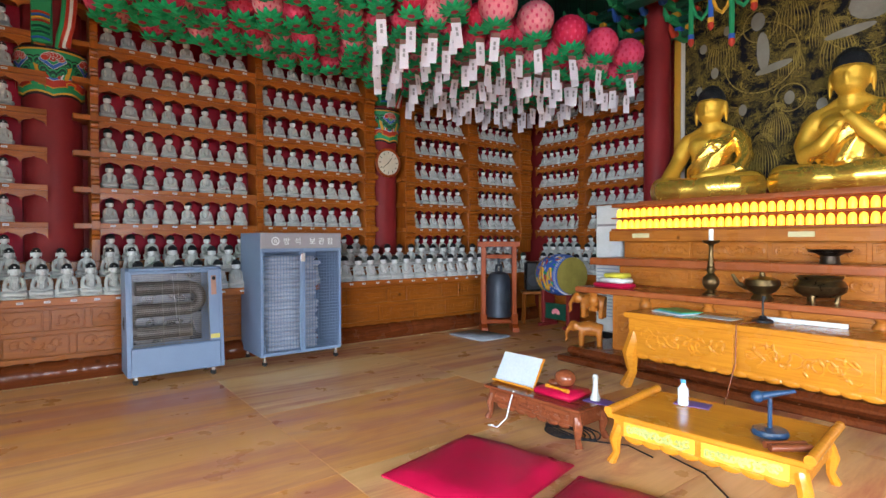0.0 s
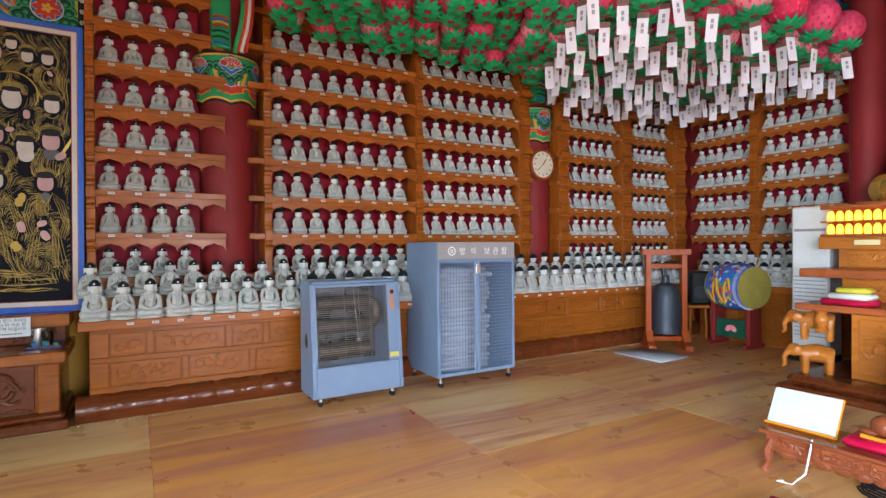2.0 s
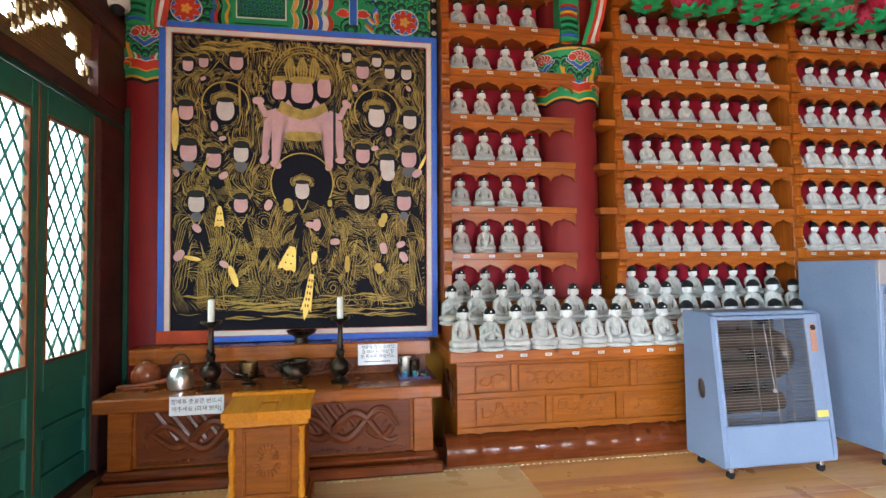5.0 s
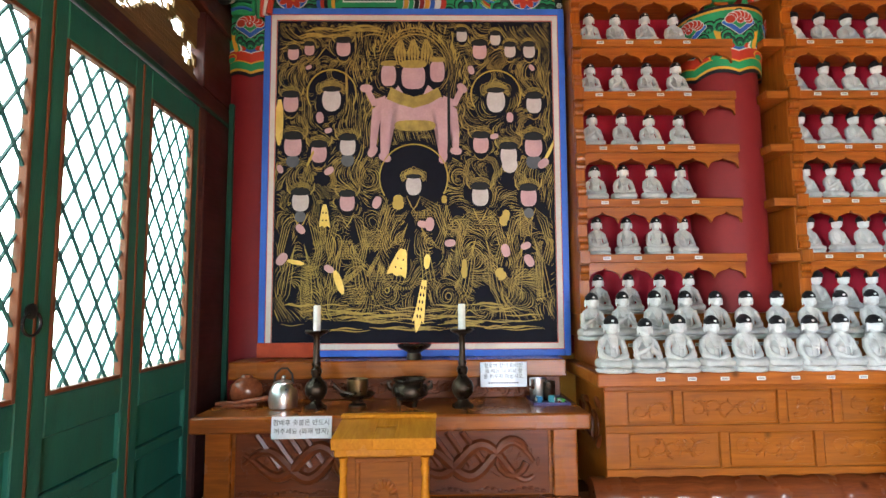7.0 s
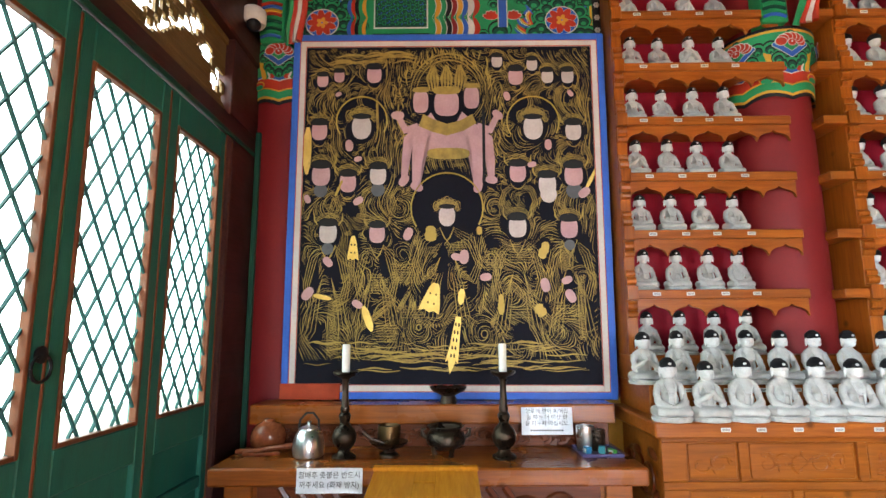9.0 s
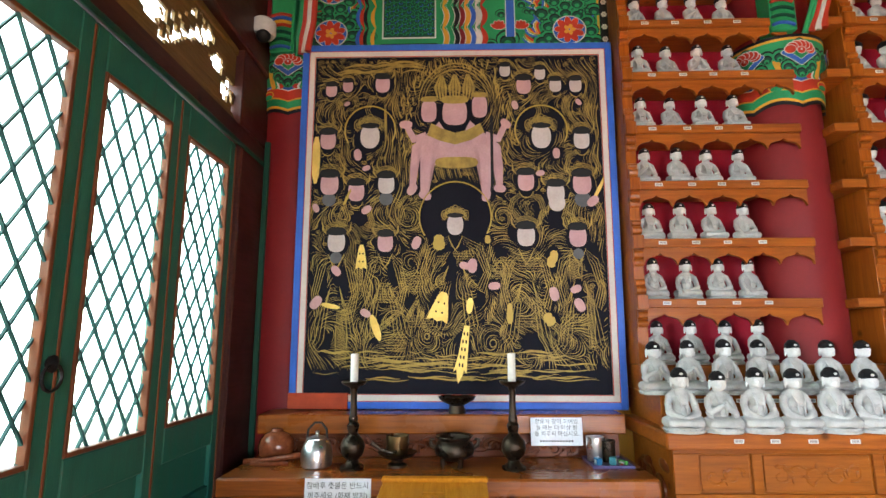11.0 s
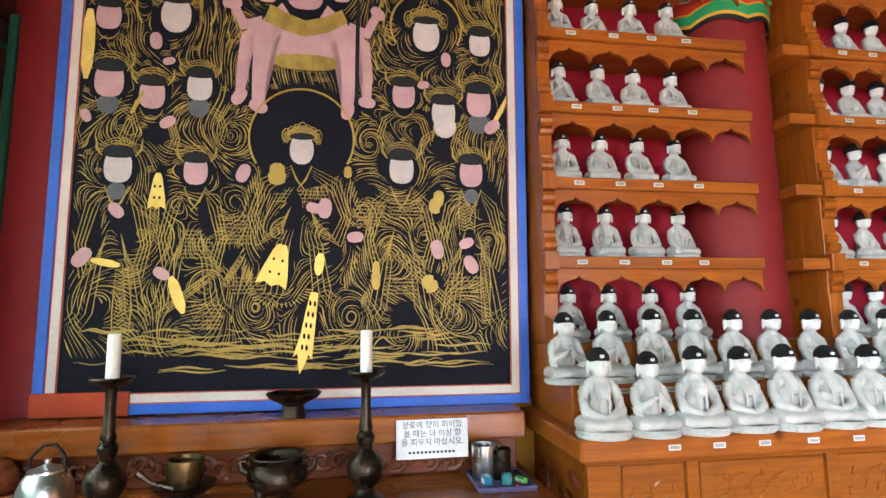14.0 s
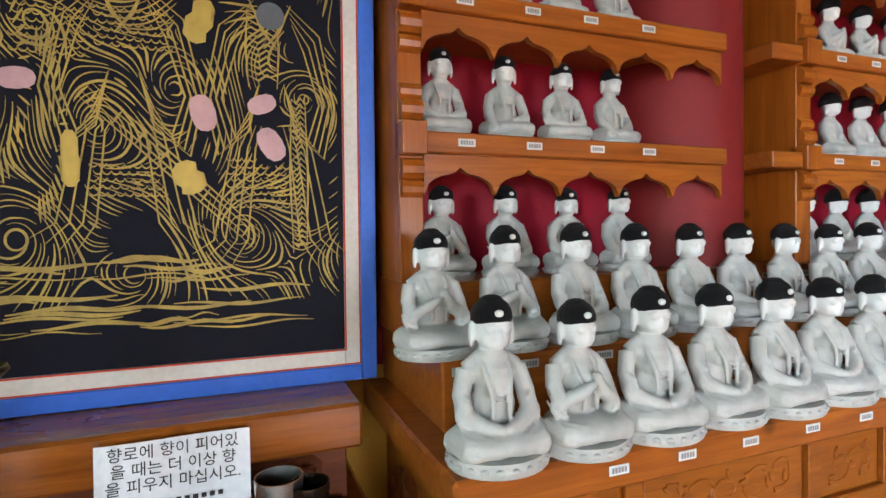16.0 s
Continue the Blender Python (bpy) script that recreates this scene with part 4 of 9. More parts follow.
    for row, (x, z, n0, yy0) in enumerate(((-5.871, 0.762, 35, -0.208), (-6.094, 0.932, 36, -0.45), (-6.269, 1.082, 36, -0.42))):
        for k in range(n0):
            part("name_label", name_label(), None, t, "", False, pose(x + 0.001, yy0 + 0.192 * k + rl.uniform(-0.015, 0.015), z))
    return t


base_cupboard()


def north_base():
    t = thing("base_cupboard", pose(0, 0, 0), "varnished pine stepped base under the north shelves", "cupboard")
    bm = BM()
    box(bm, -5.87, -3.95, 7.13, YN - 0.01, 0.0, 0.719, 0.004)
    part("carcass", bm, panel_wood, t)
    bm = BM()
    box(bm, -5.868, -3.95, 7.06, YN - 0.01, 0.72, 0.798, 0.006)
    part("top_slab", bm, shelf_wood_n, t)
    for y0, z0, z1 in ((7.235, 0.798, 0.962), (7.405, 0.962, 1.112)):
        bm = BM()
        box(bm, -6.10, -3.95, y0, YN - 0.012, z0 + 0.001, z1, 0.005)
        part("step", bm, shelf_wood_n, t)
    rng = random.Random(9)
    for k in range(3):
        bm = BM()
        mm = panel_pose((-5.55 + 0.62 * k, 7.128, 0.45), (1, 0, 0), (0, 0, 1))
        box(bm, -0.28, 0.28, -0.2, 0.2, -0.002, 0.008, 0.004, 0, mm)
        relief(bm, 0.46, 0.28, mm, rng, 0.016, 0.8)
        part("carved_panel", bm, panel_wood, t, "", True)


north_base()


# ---- seated porcelain statues ----
def remeshed(bm, voxel, ratio, mats):
    """Melts overlapping closed forms into one skin."""
    me = bpy.data.meshes.new("form")
    bm.to_mesh(me)
    bm.free()
    ob = bpy.data.objects.new("form", me)
    scene.collection.objects.link(ob)
    md = ob.modifiers.new("r", "REMESH")
    md.mode, md.voxel_size = "VOXEL", voxel
    sm = ob.modifiers.new("s", "SMOOTH")
    sm.factor, sm.iterations = 0.5, 2
    if ratio < 1:
        dc = ob.modifiers.new("d", "DECIMATE")
        dc.ratio = ratio
    dg = bpy.context.evaluated_depsgraph_get()
    out = bpy.data.meshes.new_from_object(ob.evaluated_get(dg))
    bpy.data.objects.remove(ob)
    bpy.data.meshes.remove(me)
    return out


def seated_form(bm, pose_kind, bare=False):
    """A seated robed figure of unit height 1, facing +x, as overlapping forms."""
    # folded legs
    ball(bm, (0.02, 0, 0.155), (0.22, 0.27, 0.075), 0, 20, 10)
    for s in (-1, 1):
        tube(bm, [(-0.06, s * 0.13, 0.155), (0.04, s * 0.245, 0.145), (0.14, s * 0.22, 0.135), (0.195, s * 0.06, 0.135), (0.19, -s * 0.08, 0.14)], [0.085, 0.088, 0.072, 0.052, 0.04], 10)
        ball(bm, (0.10, s * 0.19, 0.11), (0.13, 0.10, 0.05), 0, 12, 6)
    # trunk
    tube(bm, [(-0.06, 0, 0.13), (-0.055, 0, 0.26), (-0.05, 0, 0.40), (-0.055, 0, 0.52), (-0.06, 0, 0.585)], [0.145, 0.125, 0.122, 0.130, 0.08], 16)
    ball(bm, (-0.06, 0, 0.515), (0.108, 0.185, 0.075), 0, 16, 8)
    ball(bm, (0.01, 0, 0.44), (0.095, 0.115, 0.10), 0, 12, 8)
    ball(bm, (-0.04, 0, 0.32), (0.112, 0.145, 0.15), 0, 16, 10)
    # brow, lids and mouth as low relief
    for s in (-1, 1):
        tube(bm, [(0.080, s * 0.012, 0.776), (0.084, s * 0.040, 0.786), (0.064, s * 0.076, 0.774)], 0.008, 6)
        ball(bm, (0.074, s * 0.040, 0.758), (0.018, 0.026, 0.011), 0, 8, 6)
    ball(bm, (0.083, 0, 0.702), (0.013, 0.024, 0.009), 0, 8, 6)
    ball(bm, (0.070, 0, 0.680), (0.016, 0.030, 0.016), 0, 8, 6)
    ball(bm, (-0.052, 0, 0.575), (0.088, 0.125, 0.062), 0, 16, 8)
    # neck, head, ears
    tube(bm, [(-0.055, 0, 0.54), (-0.05, 0, 0.60), (-0.035, 0, 0.69)], [0.095, 0.076, 0.074], 12)
    for s in (-1, 1):
        tube(bm, [(-0.05, s * 0.03, 0.625), (-0.055, s * 0.10, 0.572), (-0.05, s * 0.17, 0.515)], [0.025, 0.04, 0.05], 10)
    ball(bm, (-0.025, 0, 0.772), (0.110, 0.106, 0.128), 0, 18, 12)
    ball(bm, (0.008, 0, 0.720), (0.084, 0.088, 0.072), 0, 12, 8)
    ball(bm, (0.086, 0, 0.738), (0.016, 0.012, 0.030), 0, 8, 6)
    for s in (-1, 1):
        ball(bm, (-0.035, s * 0.116, 0.735), (0.026, 0.016, 0.075), 0, 8, 8)
    # arms
    for s in (-1, 1):
        raised = pose_kind == 1
        reach = pose_kind == 2 and s < 0
        if raised:
            pts = [(-0.05, s * 0.175, 0.515), (-0.01, s * 0.205, 0.40), (0.06, s * 0.175, 0.31), (0.12, s * 0.08, 0.38), (0.14, s * 0.03, 0.44 + 0.03 * s)]
            hand = (0.145, s * 0.025, 0.45 + 0.03 * s)
        elif reach:
            pts = [(-0.05, s * 0.175, 0.515), (-0.01, s * 0.215, 0.38), (0.07, s * 0.215, 0.28), (0.155, s * 0.20, 0.22), (0.205, s * 0.18, 0.165)]
            hand = (0.212, s * 0.175, 0.15)
        else:
            pts = [(-0.05, s * 0.175, 0.515), (-0.015, s * 0.215, 0.38), (0.045, s * 0.20, 0.28), (0.115, s * 0.10, 0.23), (0.15, s * 0.03, 0.225)]
            hand = (0.155, s * 0.028, 0.225)
        tube(bm, pts, [0.060, 0.060, 0.058, 0.046, 0.030], 10)
        ball(bm, hand, (0.032, 0.038, 0.026), 0, 8, 6)
        ball(bm, (pts[2][0] - 0.01, pts[2][1], pts[2][2] - 0.07), (0.045, 0.032, 0.085), 0, 10, 8)
    # folds on the sleeves and over the knees
    if not bare:
        for s in (-1, 1):
            for k in range(4):
                tube(bm, [(-0.045 + 0.01 * k, s * 0.245, 0.46 - 0.05 * k), (0.03 + 0.012 * k, s * (0.242 - 0.004 * k), 0.40 - 0.05 * k), (0.075 + 0.01 * k, s * (0.19 - 0.01 * k), 0.37 - 0.045 * k)], 0.0105, 5)
                tube(bm, [(0.07 + 0.02 * k, s * (0.30 - 0.02 * k), 0.15), (0.10 + 0.028 * k, s * (0.22 - 0.03 * k), 0.215 - 0.008 * k), (0.19 + 0.012 * k, s * (0.10 - 0.03 * k), 0.195 - 0.012 * k)], 0.0105, 5)
    # robe edges and folds
    if not bare:
        for s in (-1, 1):
            tube(bm, [(-0.03, s * 0.085, 0.60), (0.055, s * 0.085, 0.51), (0.10, s * 0.062, 0.42), (0.108, s * 0.05, 0.31), (0.10, s * 0.05, 0.25)], [0.016, 0.018, 0.018, 0.016, 0.013], 6)
        tube(bm, [(0.095, -0.055, 0.405), (0.113, 0.0, 0.395), (0.095, 0.055, 0.405)], 0.010, 6)
        tube(bm, [(0.09, -0.055, 0.365), (0.11, 0.0, 0.355), (0.09, 0.055, 0.365)], 0.008, 6)
    else:
        tube(bm, [(-0.12, 0.14, 0.57), (0.02, 0.13, 0.53), (0.085, 0.03, 0.42), (0.075, -0.10, 0.32), (0.01, -0.16, 0.26)], [0.026, 0.022, 0.022, 0.02, 0.018], 8)
        for k in range(5):
            tube(bm, [(-0.02, 0.17 - 0.012 * k, 0.54 - 0.03 * k), (0.055, 0.135 - 0.012 * k, 0.46 - 0.035 * k), (0.095, 0.07 - 0.015 * k, 0.37 - 0.03 * k), (0.09, 0.0 - 0.01 * k, 0.30 - 0.02 * k)], 0.009, 6)
    for k in range(4):
        for s in (-1, 1):
            tube(bm, [(0.18 - 0.02 * k, s * 0.03, 0.185 - 0.02 * k), (0.208, s * (0.10 + 0.02 * k), 0.15 - 0.018 * k), (0.16, s * (0.215 + 0.01 * k), 0.135 - 0.018 * k), (0.04, s * 0.275, 0.155 - 0.02 * k)], [0.009, 0.011, 0.011, 0.007], 6)
    for s in (-1, 1):
        for k in range(3):
            tube(bm, [(0.005 + 0.02 * k, s * 0.26, 0.40 - 0.05 * k), (0.06 + 0.01 * k, s * 0.245, 0.34 - 0.05 * k), (0.095, s * 0.20, 0.29 - 0.05 * k)], 0.010, 5)
    return bm


def hair_form(bm, mi, lod):
    """A close cap of hair with a low crown."""
    lathe(bm, [(0.0, 0.178), (0.034, 0.174), (0.058, 0.161), (0.072, 0.142), (0.085, 0.130), (0.100, 0.112), (0.113, 0.088), (0.121, 0.055), (0.122, 0.022), (0.114, -0.005), (0.0, -0.005)][::-1], 20, Matrix.Translation((-0.030, 0, 0.792)) @ Matrix.Rotation(radians(-5), 4, "Y") @ Matrix.Diagonal((1.14, 1.14, 0.92, 1) if lod else (0.96, 0.93, 0.78, 1)), mi)
    return bm


def statue_mesh(kind, voxel, ratio, lod):
    skin = remeshed(seated_form(BM(), kind), voxel, ratio, None)
    bm = BM()
    bm.from_mesh(skin)
    for f in bm.faces:
        c = f.calc_center_median()
        f.material_index = 1 if c.z > 0.635 else 0
        f.smooth = True
    bpy.data.meshes.remove(skin)
    hair_form(bm, 2, lod)
    if not lod:
        ball(bm, (0.080, 0, 0.846), (0.016, 0.026, 0.019), 1, 10, 6)
    # a fuller head set lower on the shoulders
    for v in bm.verts:
        f = min(1.0, max(0.0, (v.co.z - 0.625) / 0.05))
        v.co.x = -0.03 + (v.co.x + 0.03) * (1 + 0.06 * f)
        v.co.y *= 1 + 0.08 * f
        v.co.z = v.co.z - 0.026 * f + (v.co.z - 0.66) * 0.12 * f
    # broad lap and slim trunk
    for v in bm.verts:
        f = min(1.0, max(0.0, (0.30 - v.co.z) / 0.10))
        g = min(1.0, max(0.0, (v.co.z - 0.27) / 0.08)) * min(1.0, max(0.0, (0.64 - v.co.z) / 0.05))
        v.co.x *= 1 + 0.02 * f
        v.co.y *= 1 - 0.02 * f - 0.08 * g
    # low lotus seat
    seg = 28 if not lod else 14
    prof = [(0.0, 0.0), (0.268, 0.0), (0.28, 0.012), (0.283, 0.05), (0.272, 0.062), (0.266, 0.08), (0.0, 0.085)]
    lathe(bm, prof, seg, Matrix.Translation((0.035, 0, 0)) @ Matrix.Diagonal((0.90, 1.06, 1, 1)), 0)
    if not lod:
        for k in range(22):
            a = 2 * math.pi * k / 22
            ball(bm, (0.035 + 0.247 * math.cos(a), 0.292 * math.sin(a), 0.042), (0.018, 0.030, 0.020), 0, 6, 4, None, Matrix.Rotation(a, 3, "Z"))
    me = bpy.data.meshes.new("buddha_statue")
    bm.to_mesh(me)
    bm.free()
    for m in (porcelain, face_white, hair_black):
        me.materials.append(m)
    me.shade_smooth()
    me.set_sharp_from_angle(angle=radians(55))
    return me


FINE = [statue_mesh(k, 0.0095, 0.30, False) for k in (0, 1, 2)]
COARSE = [statue_mesh(k, 0.020, 0.40, True) for k in (0, 1, 2)]
rs = random.Random(21)
far_bm = BM()


def statue(x, y, z, h, turn, fine=True, own=True):
    kind = rs.choice((0, 0, 0, 1, 2, 0))
    m = pose(x + rs.uniform(-0.006, 0.006), y + rs.uniform(-0.008, 0.008), z, 0, 0, turn + rs.uniform(-9, 9)) @ Matrix.Diagonal((h, h * rs.uniform(0.96, 1.03), h * rs.uniform(0.97, 1.03), 1))
    if own:
        ob = new("buddha_statue", (FINE if fine else COARSE)[kind])
        ob.matrix_basis = m
        tagged(ob, "small white porcelain seated Buddha statue with black hair" if fine else "small white seated Buddha statue on a shelf", "statue", "rows of small statues")
    else:
        tmp = BM()
        tmp.from_mesh(COARSE[kind])
        tmp.transform(m)
        me = bpy.data.meshes.new("tmp")
        tmp.to_mesh(me)
        tmp.free()
        far_bm.from_mesh(me)
        bpy.data.meshes.remove(me)


# front and middle rows on the steps, then back row in the bays
for k in range(39):
    yy = -0.436 + 0.1915 * k
    statue(-5.935, yy, 0.798, 0.331, 0, k < 9, k < 26)
for k in range(38):
    yy = -0.478 + 0.1940 * k
    statue(-6.158, yy, 0.962, 0.315, 0, k < 10, k < 26)
for key, first, n, step, pl, pr, span, arches in WEST:
    for k in range(n):
        statue(-6.40, first + step * k, 1.112, 0.282, 0, key == "a", key in "abc")
    for li, z in enumerate(LEVELS):
        for k in range(n):
            statue(-6.43, first + step * k, z, 0.278, 0, key == "a" and li < 5, key in "abc")
for key, first, n, step, pl, pr, span, arches in NORTH:
    for li, z in enumerate(LEVELS):
        for k in range(n):
            statue(first + step * k, NORTH_Y + 0.13, z, 0.275, -90, False, False)
for k in range(11):
    statue(-5.8 + 0.17 * k, 7.15, 0.798, 0.325, -90, False, False)
    statue(-5.9 + 0.17 * k, 7.32, 0.962, 0.315, -90, False, False)
    statue(-5.95 + 0.17 * k, 7.50, 1.112, 0.31, -90, False, False)
me = bpy.data.meshes.new("buddha_statue_rows")
far_bm.to_mesh(me)
far_bm.free()
for m in (porcelain, face_white, hair_black):
    me.materials.append(m)
me.shade_smooth()
tagged(new("buddha_statue_rows", me), "far rows of small white porcelain seated Buddha statues", "statues", "", "stuff")

# ---- the large gold-on-black picture ----
# slight blue in the base colour stands in for the lacquer's bluish reflection
lacquer_plain = paint("plain_black_lacquer", (0.011, 0.011, 0.018), rough=0.6, bump=0)
lacquer_plain.node_tree.nodes["Principled BSDF"].inputs["Specular IOR Level"].default_value = 0.05
beard_grey = paint("blue_grey_paint", (0.12, 0.13, 0.15), (0.08, 0.085, 0.10), 0.6, scale=9, bump=0.02)
gold_mid = paint("mid_gold_paint", (0.50, 0.34, 0.06), (0.4, 0.26, 0.04), 0.5, 0.2, scale=14, bump=0.05)


def inside(p, w, h):
    return (max(-w / 2, min(w / 2, p[0])), max(0.0, min(h, p[1])))


def painting():
    W, H = 2.09, 2.408
    t = thing("temple_painting", pose(-6.48, -1.583, 0.842, -0.3, 1.2, 0), "large black and gold temple painting in cream and blue frame", "painting")
    base = panel_pose((0, 0, 0), (0, 1, 0), (0, 0, 1))
    bm = BM()
    b = 0.043
    for u0, u1, v0, v1 in ((-W / 2, -W / 2 + b, 0, H), (W / 2 - b, W / 2, 0, H), (-W / 2 + b, W / 2 - b, 0, b), (-W / 2 + b, W / 2 - b, H - b, H)):
        box(bm, u0, u1, v0, v1, -0.05, 0.012, 0.003, 0, base)
    part("blue_frame", bm, blue_paint, t, "cobalt blue painted outer frame")
    bm = BM()
    c = 0.045
    w1, e = W / 2 - b, b
    for u0, u1, v0, v1 in ((-w1, -w1 + c, e, H - e), (w1 - c, w1, e, H - e), (-w1 + c, w1 - c, e, e + c), (-w1 + c, w1 - c, H - e - c, H - e)):
        box(bm, u0, u1, v0, v1, -0.05, 0.006, 0.002, 0, base)
    part("cream_border", bm, cream_paint, t)
    for g, dd in ((b + 0.001, 0.0075), (b + c - 0.004, 0.0075)):
        for u0, u1, v0, v1 in ((-W / 2 + g, -W / 2 + g + 0.004, g, H - g), (W / 2 - g - 0.004, W / 2 - g, g, H - g), (-W / 2 + g + 0.004, W / 2 - g - 0.004, g, g + 0.004), (-W / 2 + g + 0.004, W / 2 - g - 0.004, H - g - 0.004, H - g)):
            bm = BM()
            box(bm, u0, u1, v0, v1, 0.004, dd, 0, 0, base)
            part("red_line", bm, red_line, t)
    bm = BM()
    box(bm, -W / 2 - 0.004, -W / 2 + 0.37, -0.002, 0.095, -0.02, 0.016, 0.002, 0, base)
    part("frame_patch", bm, paint("orange_red_paint", (0.45, 0.06, 0.02), (0.32, 0.04, 0.015), 0.5, scale=9), t, "bare orange-red patch at the frame's foot")
    iw, ih = W - 2 * (b + c), H - 2 * (b + c)
    m = base @ Matrix.Translation((0, b + c, 0))
    bm = BM()
    box(bm, -iw / 2, iw / 2, 0, ih, -0.04, -0.001, 0, 0, m)
    part("lacquer_panel", bm, lacquer_plain, t, "black lacquer ground with fine gold line drawing")

    rng = random.Random(4)
    X = lambda x: (x / 1000 - 0.5) * iw
    Y = lambda y: (1 - y / 1000) * ih
    S = iw / 1000
    # heads as plain ovals: place across, place down, half width, tone
    upper = [(59, 106, 24, 1), (117, 93, 22, 1), (240, 88, 31, 1), (53, 264, 33, 1), (671, 47, 23, 0), (736, 96, 31, 1), (794, 58, 23, 0), (847, 96, 25, 0), (917, 96, 26, 0), (931, 267, 33, 0)]
    middle = [(63, 399, 38, 1), (156, 422, 34, 1), (259, 400, 34, 0), (737, 393, 34, 1), (837, 429, 36, 0), (927, 401, 38, 1), (93, 571, 36, 0), (259, 574, 32, 1), (733, 555, 36, 0), (906, 558, 35, 1)]
    haloed = [(199, 253, 40, 0, 88, 20), (793, 256, 40, 0, 90, 20), (495, 522, 33, 0, 122, 24)]
    fierce = [(494, 180, 50, 1), (404, 175, 31, 1), (581, 162, 31, 1)]
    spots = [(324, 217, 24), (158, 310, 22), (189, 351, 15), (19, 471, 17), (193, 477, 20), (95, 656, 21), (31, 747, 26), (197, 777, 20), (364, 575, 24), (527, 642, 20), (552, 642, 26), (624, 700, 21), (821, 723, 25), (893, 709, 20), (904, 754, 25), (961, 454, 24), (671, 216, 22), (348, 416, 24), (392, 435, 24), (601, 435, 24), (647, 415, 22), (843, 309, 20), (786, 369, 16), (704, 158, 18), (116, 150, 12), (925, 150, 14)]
    leafs = [(518, 892, 26, 94, 0.16, 0), (445, 761, 40, 52, 0.25, 1), (179, 618, 22, 44, 0, 1), (232, 818, 16, 44, -0.35, 2), (80, 757, 40, 8, 0.2, 2), (542, 756, 14, 26, 0.1, 2), (674, 779, 20, 44, 0, 3), (803, 795, 34, 28, -0.4, 3), (440, 575, 38, 34, 0, 3), (604, 566, 18, 18, 0, 3), (819, 624, 30, 38, 0.3, 3), (13, 325, 18, 84, 0, 2), (985, 415, 8, 46, 0.5, 2), (125, 440, 10, 40, 0.4, 3)]
    swirls = [(350, 640, 70, 1), (640, 640, 70, -1), (440, 690, 60, -1), (560, 700, 60, 1), (150, 700, 60, 1), (60, 830, 60, -1), (300, 800, 60, 1), (400, 840, 60, -1), (620, 860, 60, 1), (700, 740, 60, -1), (790, 700, 55, 1), (860, 850, 70, -1), (950, 700, 50, 1), (230, 900, 50, -1), (740, 900, 60, 1), (330, 500, 50, -1), (660, 500, 55, 1), (110, 490, 45, -1), (830, 500, 45, 1), (220, 640, 45, -1)]
    heads = [(cx, cy, r) for cx, cy, r, tone in upper + middle + fierce] + [(q[0], q[1], q[2]) for q in haloed]

    gb = BM()

    def stroke(pts, w, d=0.0016):
        ribbon(gb, [inside((X(a), Y(b)), iw, ih) for a, b in pts], w, d, m)

    def arc(cx, cy, rx, ry, a0, a1, w=0.0022, d=0.0018, n=14):
        stroke([(cx + rx * math.cos(a0 + (a1 - a0) * i / n), cy - ry * math.sin(a0 + (a1 - a0) * i / n)) for i in range(n + 1)], w, d)

    N, Q = 500, 2.0  # cells of the drawing grid
    blocked = np.zeros((N, N), bool)

    def keep_free(cx, cy, rx, ry):
        for i in range(max(0, int((cx - rx) / Q)), min(N - 1, int((cx + rx) / Q)) + 1):
            for j in range(max(0, int((cy - ry) / Q)), min(N - 1, int((cy + ry) / Q)) + 1):
                if ((i * Q - cx) / rx) ** 2 + ((j * Q - cy) / ry) ** 2 < 1:
                    blocked[i, j] = True

    for cx, cy, r in heads:
        keep_free(cx, cy, r * 1.15, r * 1.2)
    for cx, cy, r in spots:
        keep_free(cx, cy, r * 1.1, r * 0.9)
    for cx, cy, ru, rv, turn, kind in leafs:
        keep_free(cx, cy, ru * 0.95, rv)
    for cx, cy, r, tone, hr, up in haloed:
        keep_free(cx, cy - up - hr * 0.35, hr * 0.92, hr * 0.6)
    keep_free(495, 270, 120, 75)
    keep_free(393, 340, 28, 100)
    keep_free(597, 340, 28, 100)
    # plain black robe fields that stay quiet
    for cx, cy, rx, ry in ((40, 700, 26, 60), (120, 690, 20, 46), (180, 500, 40, 22), (840, 505, 34, 30), (780, 480, 20, 34), (950, 620, 26, 46), (960, 780, 20, 70), (480, 660, 18, 60), (580, 690, 16, 70), (290, 660, 20, 40), (745, 860, 34, 30), (350, 745, 30, 16), (60, 860, 22, 40), (640, 600, 30, 14), (690, 540, 18, 26)):
        keep_free(cx, cy, rx, ry)

    def flow(x, y):
        """Direction of the brush: round heads and swirls, otherwise falling."""
        vx, vy = 0.35 * math.sin(y * 0.021 + x * 0.013), 0.55 + 0.25 * math.sin(x * 0.03)
        for cx, cy, r in heads:
            dx, dy = x - cx, y - cy
            q = (dx * dx + dy * dy) / (2.1 * r) ** 2
            if q < 4:
                w = 2.2 * math.exp(-q) / (math.hypot(dx, dy) + 1)
                vx, vy = vx - dy * w, vy + dx * w
        for cx, cy, r, s in swirls:
            dx, dy = x - cx, y - cy
            q = (dx * dx + dy * dy) / (r * r)
            if q < 5:
                w = s * 2.4 * math.exp(-q) / (math.hypot(dx, dy) + 1)
                vx, vy = vx - dy * w + 0.2 * dx * w, vy + dx * w + 0.2 * dy * w
        l = math.hypot(vx, vy) or 1
        return vx / l, vy / l

    used = np.zeros((N, N), np.int32)
